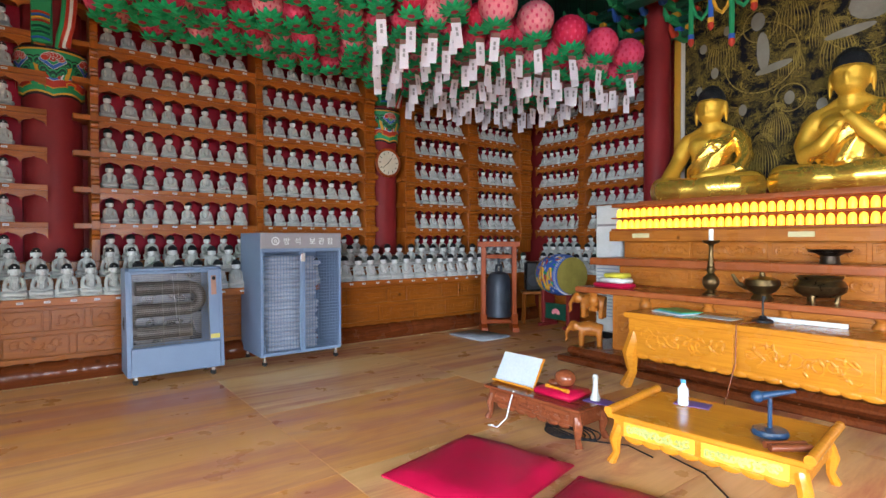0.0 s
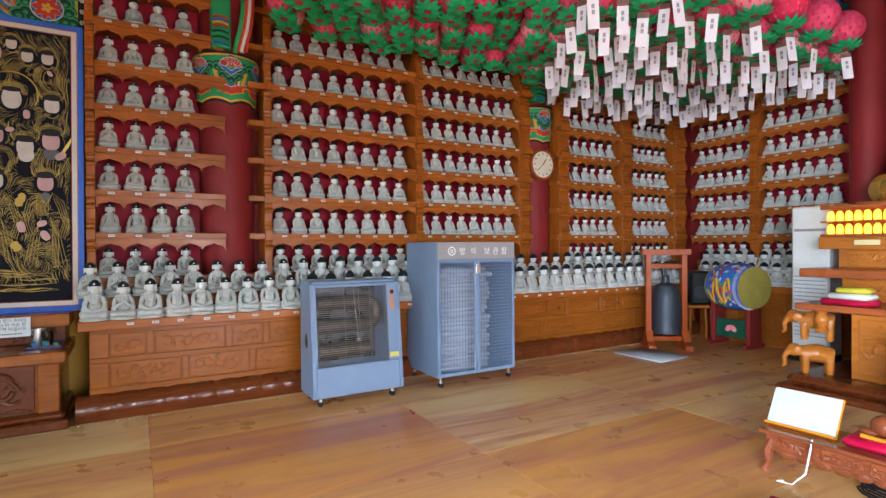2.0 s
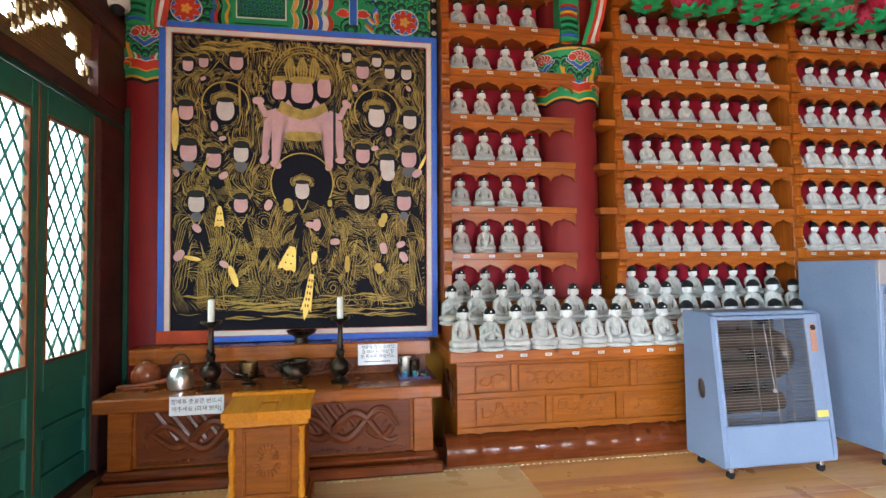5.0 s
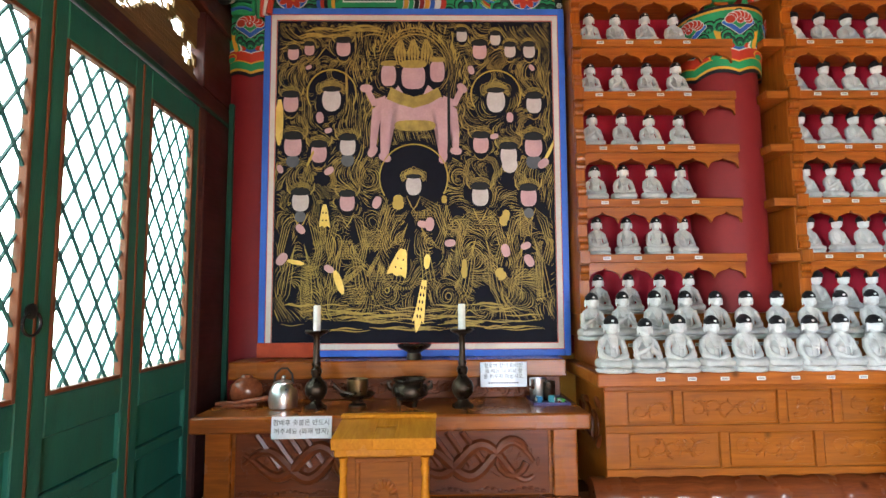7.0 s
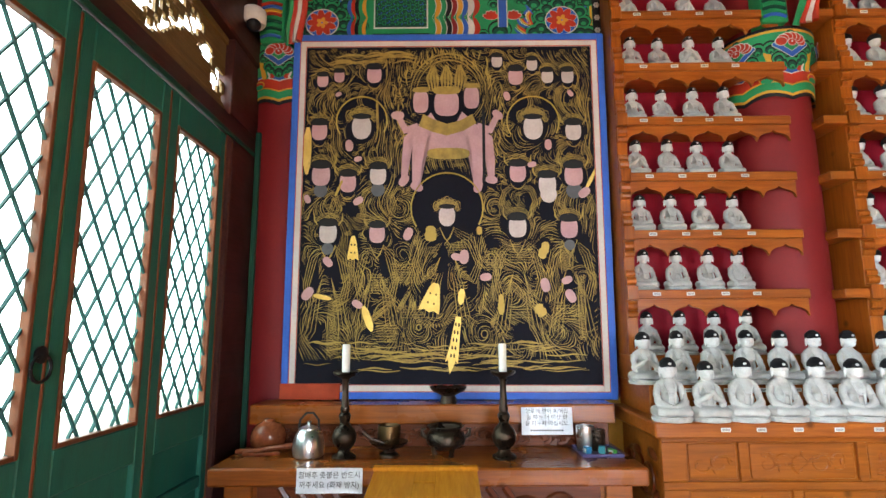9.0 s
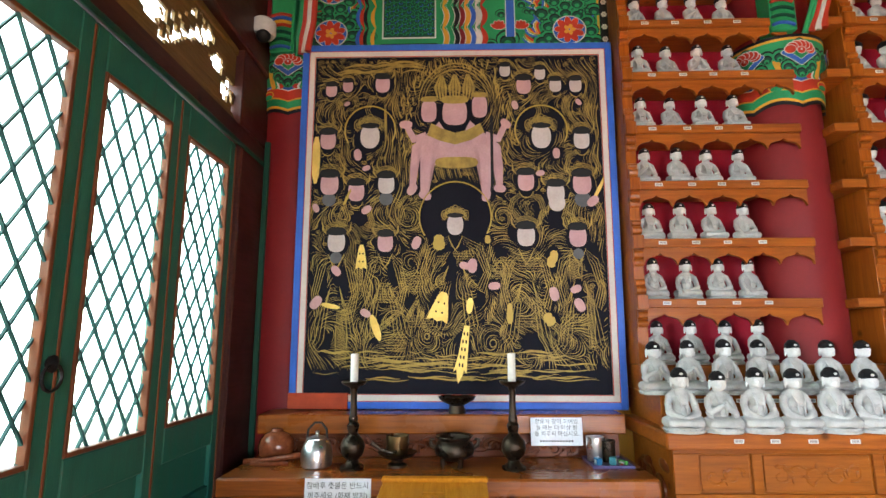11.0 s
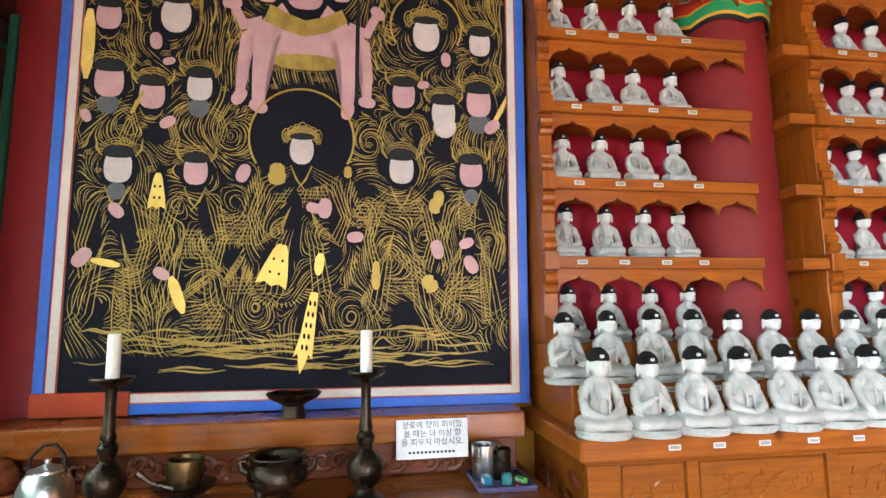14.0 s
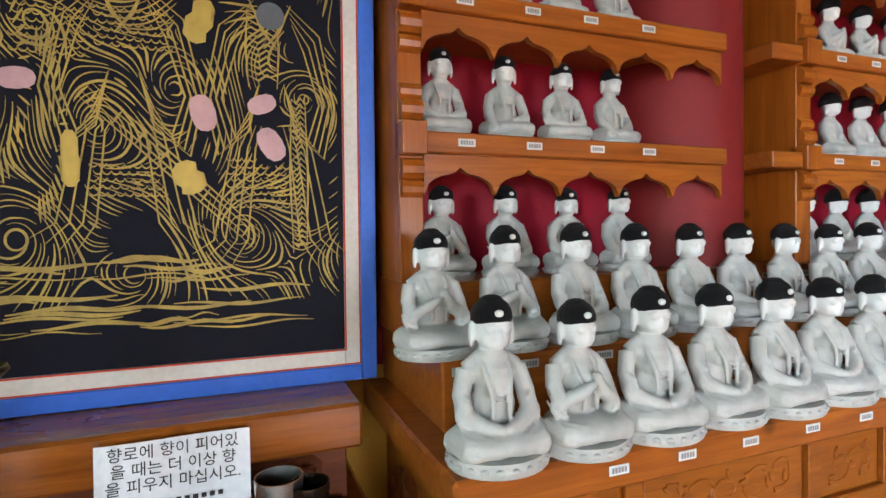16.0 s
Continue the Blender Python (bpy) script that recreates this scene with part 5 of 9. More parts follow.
    for k in range(7500):
        x0, y0 = rng.uniform(6, 994), 20 + 900 * rng.random()
        if y0 < 440 and rng.random() < 0.35:
            continue
        line = []
        for way in (1, -1):
            x, y, run = x0, y0, []
            for step in range(rng.randint(8, 26)):
                i, j = int(x / Q), int(y / Q)
                if not (3 <= i < N - 3 and 5 <= j < 468) or blocked[i, j] or (used[i - 1:i + 2, j - 1:j + 2] * (used[i - 1:i + 2, j - 1:j + 2] != k + 1)).any():
                    break
                run.append((x, y))
                fx, fy = flow(x, y)
                x, y = x + way * fx * 4, y + way * fy * 4
            line = run[::-1][:-1] + line if way < 0 else run
        if len(line) < 5:
            continue
        for x, y in line:
            used[int(x / Q), int(y / Q)] = k + 1
        stroke(line, rng.choice((0.0013, 0.0016, 0.0021, 0.0032)), 0.0008)
    # rolled clouds between the heads
    for i in range(38):
        for j in range(34):
            cx, cy = 14 + i * 26 + (13 if j % 2 else 0) + rng.uniform(-5, 5), 16 + j * 17 + rng.uniform(-4, 4)
            a, b = min(N - 1, int(cx / Q)), min(N - 1, int(cy / Q))
            if cx > 988 or blocked[a, b] or rng.random() < 0.34 or cy > 590 or (used[max(0, a - 3):a + 4, max(0, b - 3):b + 4] > 0).sum() > 5:
                continue
            q = rng.uniform(7, 12)
            for f in (1.0, 0.6, 0.28):
                arc(cx, cy + q * (1 - f) * 0.4, q * f, q * f * 0.8, -0.3, 3.5, 0.0017, 0.0005, 8)
    # armour scales and ribbed borders
    for cu, cv, nx, ny in ((500, 615, 13, 5), (350, 690, 8, 8), (660, 650, 8, 7), (745, 640, 9, 6), (890, 800, 8, 8), (270, 720, 7, 8), (740, 800, 11, 5), (395, 800, 10, 5), (300, 860, 7, 7)):
        for i in range(nx):
            for j in range(ny):
                u, v = cu + (i - nx / 2 + 0.5 * (j % 2)) * 9.5, cv + (j - ny / 2) * 7.5
                if not blocked[max(0, min(N - 1, int(u / Q))), max(0, min(N - 1, int(v / Q)))]:
                    arc(u, v, 4.6, 4.4, 3.2, 6.2, 0.0018, 0.0012, 5)
    for cx, cy, rx, ry, a0, a1 in ((400, 690, 36, 110, 1.7, 4.4), (595, 690, 40, 110, -1.4, 1.2), (640, 745, 30, 90, -1.5, 1.4), (455, 800, 70, 40, 3.3, 6.1)):
        for g in range(20):
            a = a0 + (a1 - a0) * g / 19
            stroke([(cx + rx * f * math.cos(a), cy - ry * f * math.sin(a)) for f in (0.80, 0.9, 1.0, 1.1)], 0.0030, 0.0014)
    # bold outlines: shoulders, sleeves and hanging bands of the front figures
    for cx, cy, r, w, low in ((93, 571, 36, 80, 890), (259, 574, 32, 75, 870), (733, 555, 36, 90, 880), (906, 558, 35, 85, 900), (495, 522, 33, 120, 850)):
        for s in (-1, 1):
            for q in range(4):
                k = q * 7
                stroke([(cx + s * (r * 0.6 + k * 0.3), cy + r + k), (cx + s * (w * 0.75 - k), cy + r * 1.9 + k), (cx + s * (w * 0.98 - k), cy + r * 4.2), (cx + s * (w * 0.80 - k), cy + r * 6.0 - k), (cx + s * (w * 0.35), cy + r * 5.2 - k), (cx + s * w * 0.18, cy + r * 3.6)], 0.0026, 0.0016)
                stroke([(cx + s * (14 + k), cy + r * 5.0), (cx + s * (22 + k * 1.4), (cy + low) / 2 + 30), (cx + s * (34 + k * 2.0), low - 36), (cx + s * (60 + k * 2), low - k)], 0.0022, 0.0016)
            stroke([(cx + s * r * 0.75, cy + r * 1.0), (cx + s * r * 0.3, cy + r * 1.9), (cx - s * r * 0.25, cy + r * 2.5)], 0.0048, 0.0017)
    for cx, cy, r, tone in upper + middle[:6]:
        for s in (-1, 1):
            for q in range(3):
                stroke([(cx + s * r * 0.55, cy + r * 1.0 + q * 6), (cx + s * (r * 1.5 - q * 5), cy + r * 1.55 + q * 5), (cx + s * (r * 1.9 - q * 7), cy + r * 2.6), (cx + s * (r * 1.6 - q * 8), cy + r * 3.5)], 0.0024, 0.0016)
            arc(cx, cy + r * 0.5, r * 0.8, r * 0.95, 3.5, 5.9, 0.0036, 0.0017, 9)
    # a long sword and bands of brocade on the robes
    for x0, y0, x1, y1, w in ((690, 705, 885, 865, 10), (190, 860, 330, 760, 7), (330, 800, 370, 740, 6), (250, 150, 255, 260, 3)):
        dx, dy = x1 - x0, y1 - y0
        l = math.hypot(dx, dy)
        for o in (-w, -w * 0.4, w * 0.4, w):
            stroke([(x0 + dx * f - dy / l * o, y0 + dy * f + dx / l * o) for f in (0, 0.33, 0.66, 1)], 0.0024, 0.0022)
        for g in range(8):
            f = g / 8 + 0.05
            stroke([(x0 + dx * f - dy / l * o, y0 + dy * f + dx / l * o) for o in (-w, 0, w)], 0.0030, 0.0022)
    for x0, y0, y1, w in ((118, 770, 930, 16), (895, 600, 690, 18), (940, 700, 880, 9), (175, 600, 720, 6)):
        for g in range(int((y1 - y0) / 7)):
            y = y0 + g * 7
            stroke([(x0 - w, y), (x0 - w * 0.3, y + 5), (x0 + w * 0.3, y - 2), (x0 + w, y + 4)], 0.0034, 0.0015)
        for s in (-1, 1):
            stroke([(x0 + s * w, y0), (x0 + s * (w + 3), (y0 + y1) / 2), (x0 + s * w, y1)], 0.0030, 0.0016)
    # halos, crowns, flames round the great one
    for cx, cy, r, tone, hr, up in haloed:
        for q in range(7):
            f = q / 3 - 1
            arc(cx + f * r * 1.1, cy - r * (1.35 - 0.45 * abs(f)), r * 0.30, r * 0.42, 0, 6.28, 0.0030, 0.0030, 10)
            arc(cx + f * r * 1.1, cy - r * (1.35 - 0.45 * abs(f)), r * 0.14, r * 0.2, 0, 6.28, 0.0026, 0.0030, 8)
        for q in range(4):
            arc(cx, cy - r * 0.2, r * (1.05 + 0.1 * q), r * (0.95 + 0.12 * q), 0.15, 3.0, 0.0030, 0.0026, 12)
    for q in range(3):
        arc(500, 150, 132 - q * 10, 128 - q * 10, -0.1, 3.24, (0.0055, 0.0025, 0.0045)[q], 0.0015, 30)
    for g in range(130):
        a = -0.85 + g / 129 * (math.pi + 1.7)
        f0 = rng.uniform(0.86, 1.06)
        x0, y0, L = 500 + 190 * f0 * math.cos(a), 225 - 205 * f0 * math.sin(a), rng.uniform(14, 34)
        stroke([(x0 + 5 * math.sin(h * 2.2 + g), y0 - L * h) for h in (0, 0.25, 0.5, 0.75, 1)], rng.uniform(0.003, 0.006), 0.0013)
    for s in (-1, 0, 1):
        for q in range(4):
            stroke([(494 + s * 44 + (q - 1.5) * 9, 140), (494 + s * 50 + (q - 1.5) * 12, 100), (494 + s * 46 + (q - 1.5) * 3, 58)], 0.010, 0.0019)
    # hats
    for cx, cy, r, tone in upper + middle:
        for q in range(3):
            arc(cx, cy - r * 0.75, r * (1.0 + 0.1 * q), r * (0.55 + 0.15 * q), 0.1, 3.04, 0.0022, 0.0068, 9)
        if r > 30:
            for s in (-1, 1):
                stroke([(cx + s * r * 0.95, cy - r * 0.6), (cx + s * r * 1.3, cy - r * 1.0), (cx + s * r * 1.35, cy - r * 1.6)], 0.0065, 0.0024)
    # drifting ground mist at the foot, cloud bank above
    for k in range(74):
        y0 = 882 + 84 * rng.random()
        x0, L = rng.uniform(5, 820), rng.uniform(50, 180)
        stroke([(x0 + L * g / 8, y0 + 2.5 * math.sin(g * 0.9 + k)) for g in range(9)], rng.uniform(0.0016, 0.0068), 0.0012)
    for k in range(16):
        x0, y0, L = rng.uniform(70, 330), rng.uniform(22, 62), rng.uniform(60, 150)
        stroke([(x0 + L * g / 8, y0 - 10 * math.sin(g / 8 * 3.1)) for g in range(9)], rng.uniform(0.004, 0.011), 0.0011)
    me = mesh_of(gb, "gold_linework", gold_leaf)
    tagged(part("gold_linework", me, None, t, "fine gold brush lines of robes, halos and clouds"), "", "", "", "stuff")

    def plate(name, u, v, ru, rv, mat, d, turn=0.0, n=20, label="", thick=0.0015, square=2.0):
        """A flat rounded plate; square above 2 fills its corners."""
        q = BM()
        poly = []
        for i in range(n):
            a = 2 * math.pi * i / n
            ca, sa = math.cos(a), math.sin(a)
            x, y = ru * math.copysign(abs(ca) ** (2 / square), ca), rv * math.copysign(abs(sa) ** (2 / square), sa)
            poly.append(inside((u + x * math.cos(turn) - y * math.sin(turn), v + x * math.sin(turn) + y * math.cos(turn)), iw, ih))
        prism(q, poly, d, d + thick, "xy", 0, m)
        return part(name, q, mat, t, label)

    def limb(pts, w0, w1, mat, d):
        q = BM()
        n, edge = len(pts), ([], [])
        for i, (a, b) in enumerate(pts):
            p0, p1 = pts[max(i - 1, 0)], pts[min(i + 1, n - 1)]
            dx, dy = p1[0] - p0[0], p1[1] - p0[1]
            l, w = math.hypot(dx, dy) or 1, w0 + (w1 - w0) * i / (n - 1)
            for e, s in zip(edge, (1, -1)):
                e.append((X(a - s * dy / l * w), Y(b + s * dx / l * w)))
        prism(q, edge[0] + edge[1][::-1], d, d + 0.0012, "xy", 0, m)
        part("pink_form", tri(q), mat, t)

    tones = (flesh_white, flesh_pink)
    for cx, cy, r, tone, hr, up in haloed:
        plate("dark_halo", X(cx), Y(cy - up), hr * S, hr * S, lacquer_plain, 0.0009 if hr > 100 else 0.0002, 0.0, 32, "", 0.0004)
        q = BM()
        pts = [m @ Vector((X(cx) + hr * S * math.cos(a), Y(cy - up) + hr * S * math.sin(a), 0.0026)) for a in [-0.5 + i * 0.1314 for i in range(33)]]
        tube(q, pts, 0.005, 5)
        part("gold_halo", q, gold_mid, t)
    for cx, cy, r, tone in upper + middle:
        plate("painted_oval", X(cx), Y(cy), r * S * 0.82, r * S * 1.0, tones[tone], 0.0030, 0.0, 20, "", 0.0015, 2.7)
        plate("painted_cap", X(cx), Y(cy) + r * S * 0.98, r * S * 0.90, r * S * 0.40, D_BLACK, 0.0050, 0.0, 16, "", 0.0015, 3.0)
    for cx, cy, r in ((63, 446, 26), (259, 444, 26), (927, 448, 30), (93, 618, 22), (906, 608, 20)):
        plate("painted_beard", X(cx), Y(cy), r * S * 0.9, r * S * 0.9, beard_grey, 0.0026)
    plate("painted_beard", X(840), Y(458), 28 * S, 30 * S, flesh_white, 0.0036)
    for cx, cy, r, tone, hr, up in haloed:
        plate("painted_oval", X(cx), Y(cy), r * S * 0.84, r * S * 1.08, tones[tone], 0.0032, 0.0, 20, "", 0.0015, 2.3)
        plate("painted_cap", X(cx), Y(cy) + r * S * 0.98, r * S * 0.86, r * S * 0.26, D_BLACK, 0.0050)
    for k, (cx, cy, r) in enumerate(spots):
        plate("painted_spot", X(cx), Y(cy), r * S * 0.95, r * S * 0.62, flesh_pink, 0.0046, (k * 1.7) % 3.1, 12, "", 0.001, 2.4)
    for cx, cy, ru, rv, turn, kind in leafs:
        rim = [[(0.55, 1.0), (0.75, 0.5), (0.85, 0.0), (1.1, -0.35), (1.35, -0.62), (0.75, -0.52), (0.55, -0.72), (0.0, -1.0)],
               [(0.3, 1.0), (0.55, 0.7), (0.75, 0.2), (1.0, -0.4), (1.1, -0.9), (0.5, -0.75), (0.0, -0.9)],
               [(0.4, 1.0), (0.9, 0.6), (1.0, 0.0), (0.85, -0.6), (0.3, -1.0)],
               [(0.35, 1.0), (0.8, 0.72), (0.62, 0.3), (1.0, 0.0), (0.7, -0.35), (0.85, -0.7), (0.3, -0.92)]][kind]
        poly = [(x, y) for x, y in rim] + [(-x, y) for x, y in rim[::-1] if x]
        wide = (0.62, 0.8, 0.8, 0.55)[kind]
        rv = rv * 0.8 if kind == 3 else rv
        poly = [(X(cx) + (x * ru * wide * math.cos(turn) - y * rv * math.sin(-turn)) * S, Y(cy) + (y * rv * math.cos(turn) - x * ru * wide * math.sin(turn)) * S) for x, y in poly]
        q = BM()
        prism(q, [inside(p, iw, ih) for p in poly], 0.0036, 0.0048, "xy", 0, m)
        leaf_ob = part("gold_leaf", tri(q), gold_bright if kind < 3 else gold_mid, t)
        if kind in (0, 1):
            q = BM()
            for k in range(5 if kind == 0 else 2):
                for sgn in (-1, 1):
                    f = 0.72 - 0.27 * k if kind == 0 else 0.3 - 0.6 * k
                    x, y = sgn * 0.32 * ru * wide, f * rv
                    disc(q, X(cx) + (x * math.cos(turn) + y * math.sin(turn)) * S, Y(cy) + (y * math.cos(turn) - x * math.sin(turn)) * S, 0.0049, 3.0 * S, rv * 0.075 * S, m, 0, 8, 0.0004)
            tagged(part("dark_slot", q, lacquer_plain, leaf_ob), "", "", "", "stuff")
    # the pale pink broad form in the upper middle, with its long limbs
    limb([(460, 235), (425, 262), (438, 342)], 34, 30, flesh_pink, 0.0021)
    limb([(530, 235), (575, 262), (562, 342)], 34, 30, flesh_pink, 0.00215)
    plate("pink_form", X(498), Y(290), 80 * S, 52 * S, flesh_pink, 0.0020, 0.0, 24, "", 0.0015, 3.0)
    for pts in ([(420, 255), (396, 300), (392, 370), (390, 435)], [(575, 255), (598, 300), (602, 370), (601, 435)]):
        limb(pts, 25, 13, flesh_pink, 0.0024)
    for pts in ([(395, 265), (358, 290), (352, 350), (348, 415)], [(600, 265), (640, 290), (648, 350), (647, 415)], [(395, 255), (352, 262), (324, 217)], [(600, 255), (645, 262), (671, 216)]):
        limb(pts, 15, 10, flesh_pink, 0.0019)
    for k, (cx, cy, r, tone) in enumerate(fierce):
        plate("painted_oval", X(cx), Y(cy), r * S * 0.86, r * S * (0.92 if k == 0 else 1.3), flesh_pink, 0.0034, 0.0, 20, "", 0.0015, 3.0)
        plate("painted_cap", X(cx), Y(cy) + r * S * (0.95 if k == 0 else 1.4), r * S * 0.95, r * S * 0.30, gold_leaf, 0.0052, 0.0, 16, "", 0.0015, 3.0)
    limb([(405, 232), (450, 250), (495, 262), (545, 250), (590, 228)], 20, 16, gold_leaf, 0.0037)
    plate("gold_sash", X(500), Y(335), 74 * S, 20 * S, gold_leaf, 0.0037, 0.0, 20, "", 0.0015, 3.0)
    limb([(622, 190), (622, 300), (622, 420)], 5, 5, D_BLACK, 0.0040)


painting()


# ---- carved stage below the picture ----
def stage():
    t = thing("offering_table", pose(0, 0, 0), "dark carved wooden offering table with plinth and back ledge", "table")
    bm = BM()
    box(bm, XW + 0.01, -5.80, -2.765, -0.615, 0.513, 0.60, 0.01)
    part("top_slab", bm, stage_wood, t)
    bm = BM()
    box(bm, XW + 0.01, -5.945, -2.72, -0.665, 0.13, 0.512, 0.004)
    part("carcass", bm, stage_wood, t)
    bm = BM()
    box(bm, XW + 0.01, -5.845, -2.78, -0.605, 0.0, 0.075, 0.012)
    box(bm, XW + 0.01, -5.88, -2.75, -0.635, 0.075, 0.13, 0.02)
    part("plinth", bm, plinth_wood, t)
    for a, b in ((-2.72, -2.58), (-0.80, -0.665)):
        bm = BM()
        box(bm, -5.943, -5.91, a, b, 0.131, 0.511, 0.006)
        part("corner_post", bm, stage_wood, t)
    rng = random.Random(12)
    for a, b in ((-2.56, -1.72), (-1.68, -0.82)):
        bm = BM()
        mm = panel_pose((-5.941, (a + b) / 2, 0.322), (0, 1, 0), (0, 0, 1))
        w, h = b - a, 0.36
        box(bm, -w / 2, w / 2, -h / 2, h / 2, -0.003, 0.008, 0.004, 0, mm)
        # a long curling dragon body with reeds behind it
        for q in range(2):
            pts, rr = [], []
            for k in range(26):
                f = k / 25
                pts.append((-w * 0.44 + w * 0.84 * f, h * (0.30 * math.sin(f * 9.5 + q * 2.2) * (0.55 + 0.45 * f)), 0.012))
                rr.append(0.034 * (0.4 + 0.6 * math.sin(f * math.pi)))
            tube(bm, pts, rr, 8, 0, mm)
        tube(bm, [(w * 0.26 + 0.085 * math.cos(a2), 0.02 + 0.095 * math.sin(a2), 0.014) for a2 in [0.5 + i * 0.42 for i in range(14)]], 0.022, 8, 0, mm)
        for k in range(4):
            u0 = -w * 0.36 + k * 0.085
            tube(bm, [(u0 + 0.13, -0.02, 0.008), (u0, h * 0.44, 0.010)], 0.020, 6, 0, mm)
        relief(bm, w * 0.9, h * 0.55, mm, rng, 0.014, 1.1)
        for k in range(24):
            u0 = -w * 0.46 + k * w * 0.04
            ball(bm, (u0, -h * 0.44 + 0.01 * math.sin(k), 0.006), (0.018, 0.012, 0.012), 0, 6, 4, mm)
        part("carved_panel", bm, carved_wood, t, "deep carved dragon scroll panel", True)
    bm = BM()
    box(bm, XW + 0.012, -6.265, -2.74, -0.625, 0.730, 0.838, 0.008)
    part("ledge_board", bm, stage_wood, t, "glossy plank ledge under the picture")
    bm = BM()
    box(bm, XW + 0.012, -6.295, -2.70, -0.66, 0.601, 0.728, 0.004)
    mm = panel_pose((-6.295, -1.68, 0.665), (0, 1, 0), (0, 0, 1))
    relief(bm, 1.9, 0.10, mm, random.Random(3), 0.016, 0.8)
    part("scroll_frieze", bm, carved_wood, t, "carved scroll frieze", True)
    # collection box pedestal in front
    q = thing("collection_box", pose(-5.672, -1.695, 0) @ Matrix.Diagonal((1, 0.9, 1.05, 1)), "light wooden collection box pedestal with carved lotus front", "box")
    bm = BM()
    box(bm, -0.10, 0.175, -0.235, 0.235, 0.03, 0.48, 0.006)
    part("body", bm, panel_wood, q)
    bm = BM()
    box(bm, -0.10, 0.205, -0.275, 0.275, 0.0, 0.032, 0.008)
    box(bm, -0.10, 0.19, -0.255, 0.255, 0.032, 0.06, 0.008)
    part("foot", bm, panel_wood, q)
    bm = BM()
    tilt = Matrix.Translation((0.045, 0, 0.535)) @ Matrix.Rotation(radians(5), 4, "Y")
    bm.free()
    for u0, u1, v0, v1 in ((-0.17, 0.17, -0.275, -0.055), (-0.17, 0.17, 0.055, 0.275), (-0.17, -0.015, -0.055, 0.055), (0.015, 0.17, -0.055, 0.055)):
        part("lid_board", box(BM(), u0, u1, v0, v1, -0.03, 0.02, 0.002, 0, tilt), golden_wood, q)
    part("lid_rail", box(BM(), -0.168, -0.13, -0.28, 0.28, 0.021, 0.04, 0.004, 0, tilt), golden_wood, q)
    bm = BM()
    box(bm, -0.10, 0.20, -0.262, 0.262, 0.455, 0.505, 0.008)
    part("cornice", bm, golden_wood, q)
    for s in (-1, 1):
        bm = BM()
        lathe(bm, [(0.0, 0.062), (0.024, 0.062), (0.026, 0.10), (0.018, 0.12), (0.024, 0.14), (0.016, 0.17), (0.024, 0.25), (0.024, 0.29), (0.016, 0.36), (0.024, 0.40), (0.018, 0.42), (0.026, 0.452), (0, 0.452)], 12, Matrix.Translation((0.178, s * 0.215, 0)))
        part("turned_column", bm, golden_wood, q, "", True)
    bm = BM()
    mm = panel_pose((0.176, 0, 0.26), (0, 1, 0), (0, 0, 1))
    for u0, u1, v0, v1 in ((-0.15, 0.15, -0.19, -0.17), (-0.15, 0.15, 0.17, 0.19), (-0.15, -0.13, -0.17, 0.17), (0.13, 0.15, -0.17, 0.17)):
        box(bm, u0, u1, v0, v1, 0, 0.012, 0.003, 0, mm)
    for k in range(9):
        a = math.pi * k / 8
        ball(bm, (0.05 * math.cos(a), 0.02 + 0.055 * math.sin(a), 0.002), (0.026, 0.014, 0.010), 0, 8, 5, mm, Matrix.Rotation(a, 3, "Z"))
        ball(bm, (0.065 * math.cos(a + math.pi), -0.02 + 0.05 * math.sin(a + math.pi), 0.002), (0.024, 0.012, 0.009), 0, 8, 5, mm, Matrix.Rotation(a, 3, "Z"))
    part("lotus_carving", bm, panel_wood, q, "", True)


stage()


# ---- objects on the offering table ----
def candlestick(x, y, z, name="candlestick", hgt=0.44, metal=None, candle=0.155):
    t = thing(name, pose(x, y, z), "dark bronze candlestick with a white candle", "candlestick", "candlesticks")
    s = hgt / 0.44
    prof = [(0, 0), (0.062, 0), (0.064, 0.012), (0.05, 0.022), (0.036, 0.03), (0.030, 0.045), (0.045, 0.06), (0.060, 0.085), (0.064, 0.115), (0.055, 0.145), (0.035, 0.165), (0.024, 0.18), (0.030, 0.20), (0.033, 0.22),
            (0.022, 0.235), (0.026, 0.25), (0.020, 0.27), (0.017, 0.34), (0.018, 0.40), (0.026, 0.415), (0.058, 0.428), (0.068, 0.44), (0.066, 0.446), (0.05, 0.436), (0.0, 0.434)]
    bm = BM()
    lathe(bm, [(r * s, h * s) for r, h in prof], 24)
    part("stand", bm, metal or bronze, t, "", True)
    bm = BM()
    lathe(bm, [(0, 0.0), (0.021, 0.0), (0.0212, candle - 0.004), (0.016, candle), (0.004, candle - 0.002), (0, candle - 0.002)], 16, Matrix.Translation((0, 0, 0.4345 * s)))
    part("candle", bm, wax, t, "white wax candle, unlit", True)
    return t


candlestick(-6.01, -2.135, 0.60)
candlestick(-6.01, -1.292, 0.60)


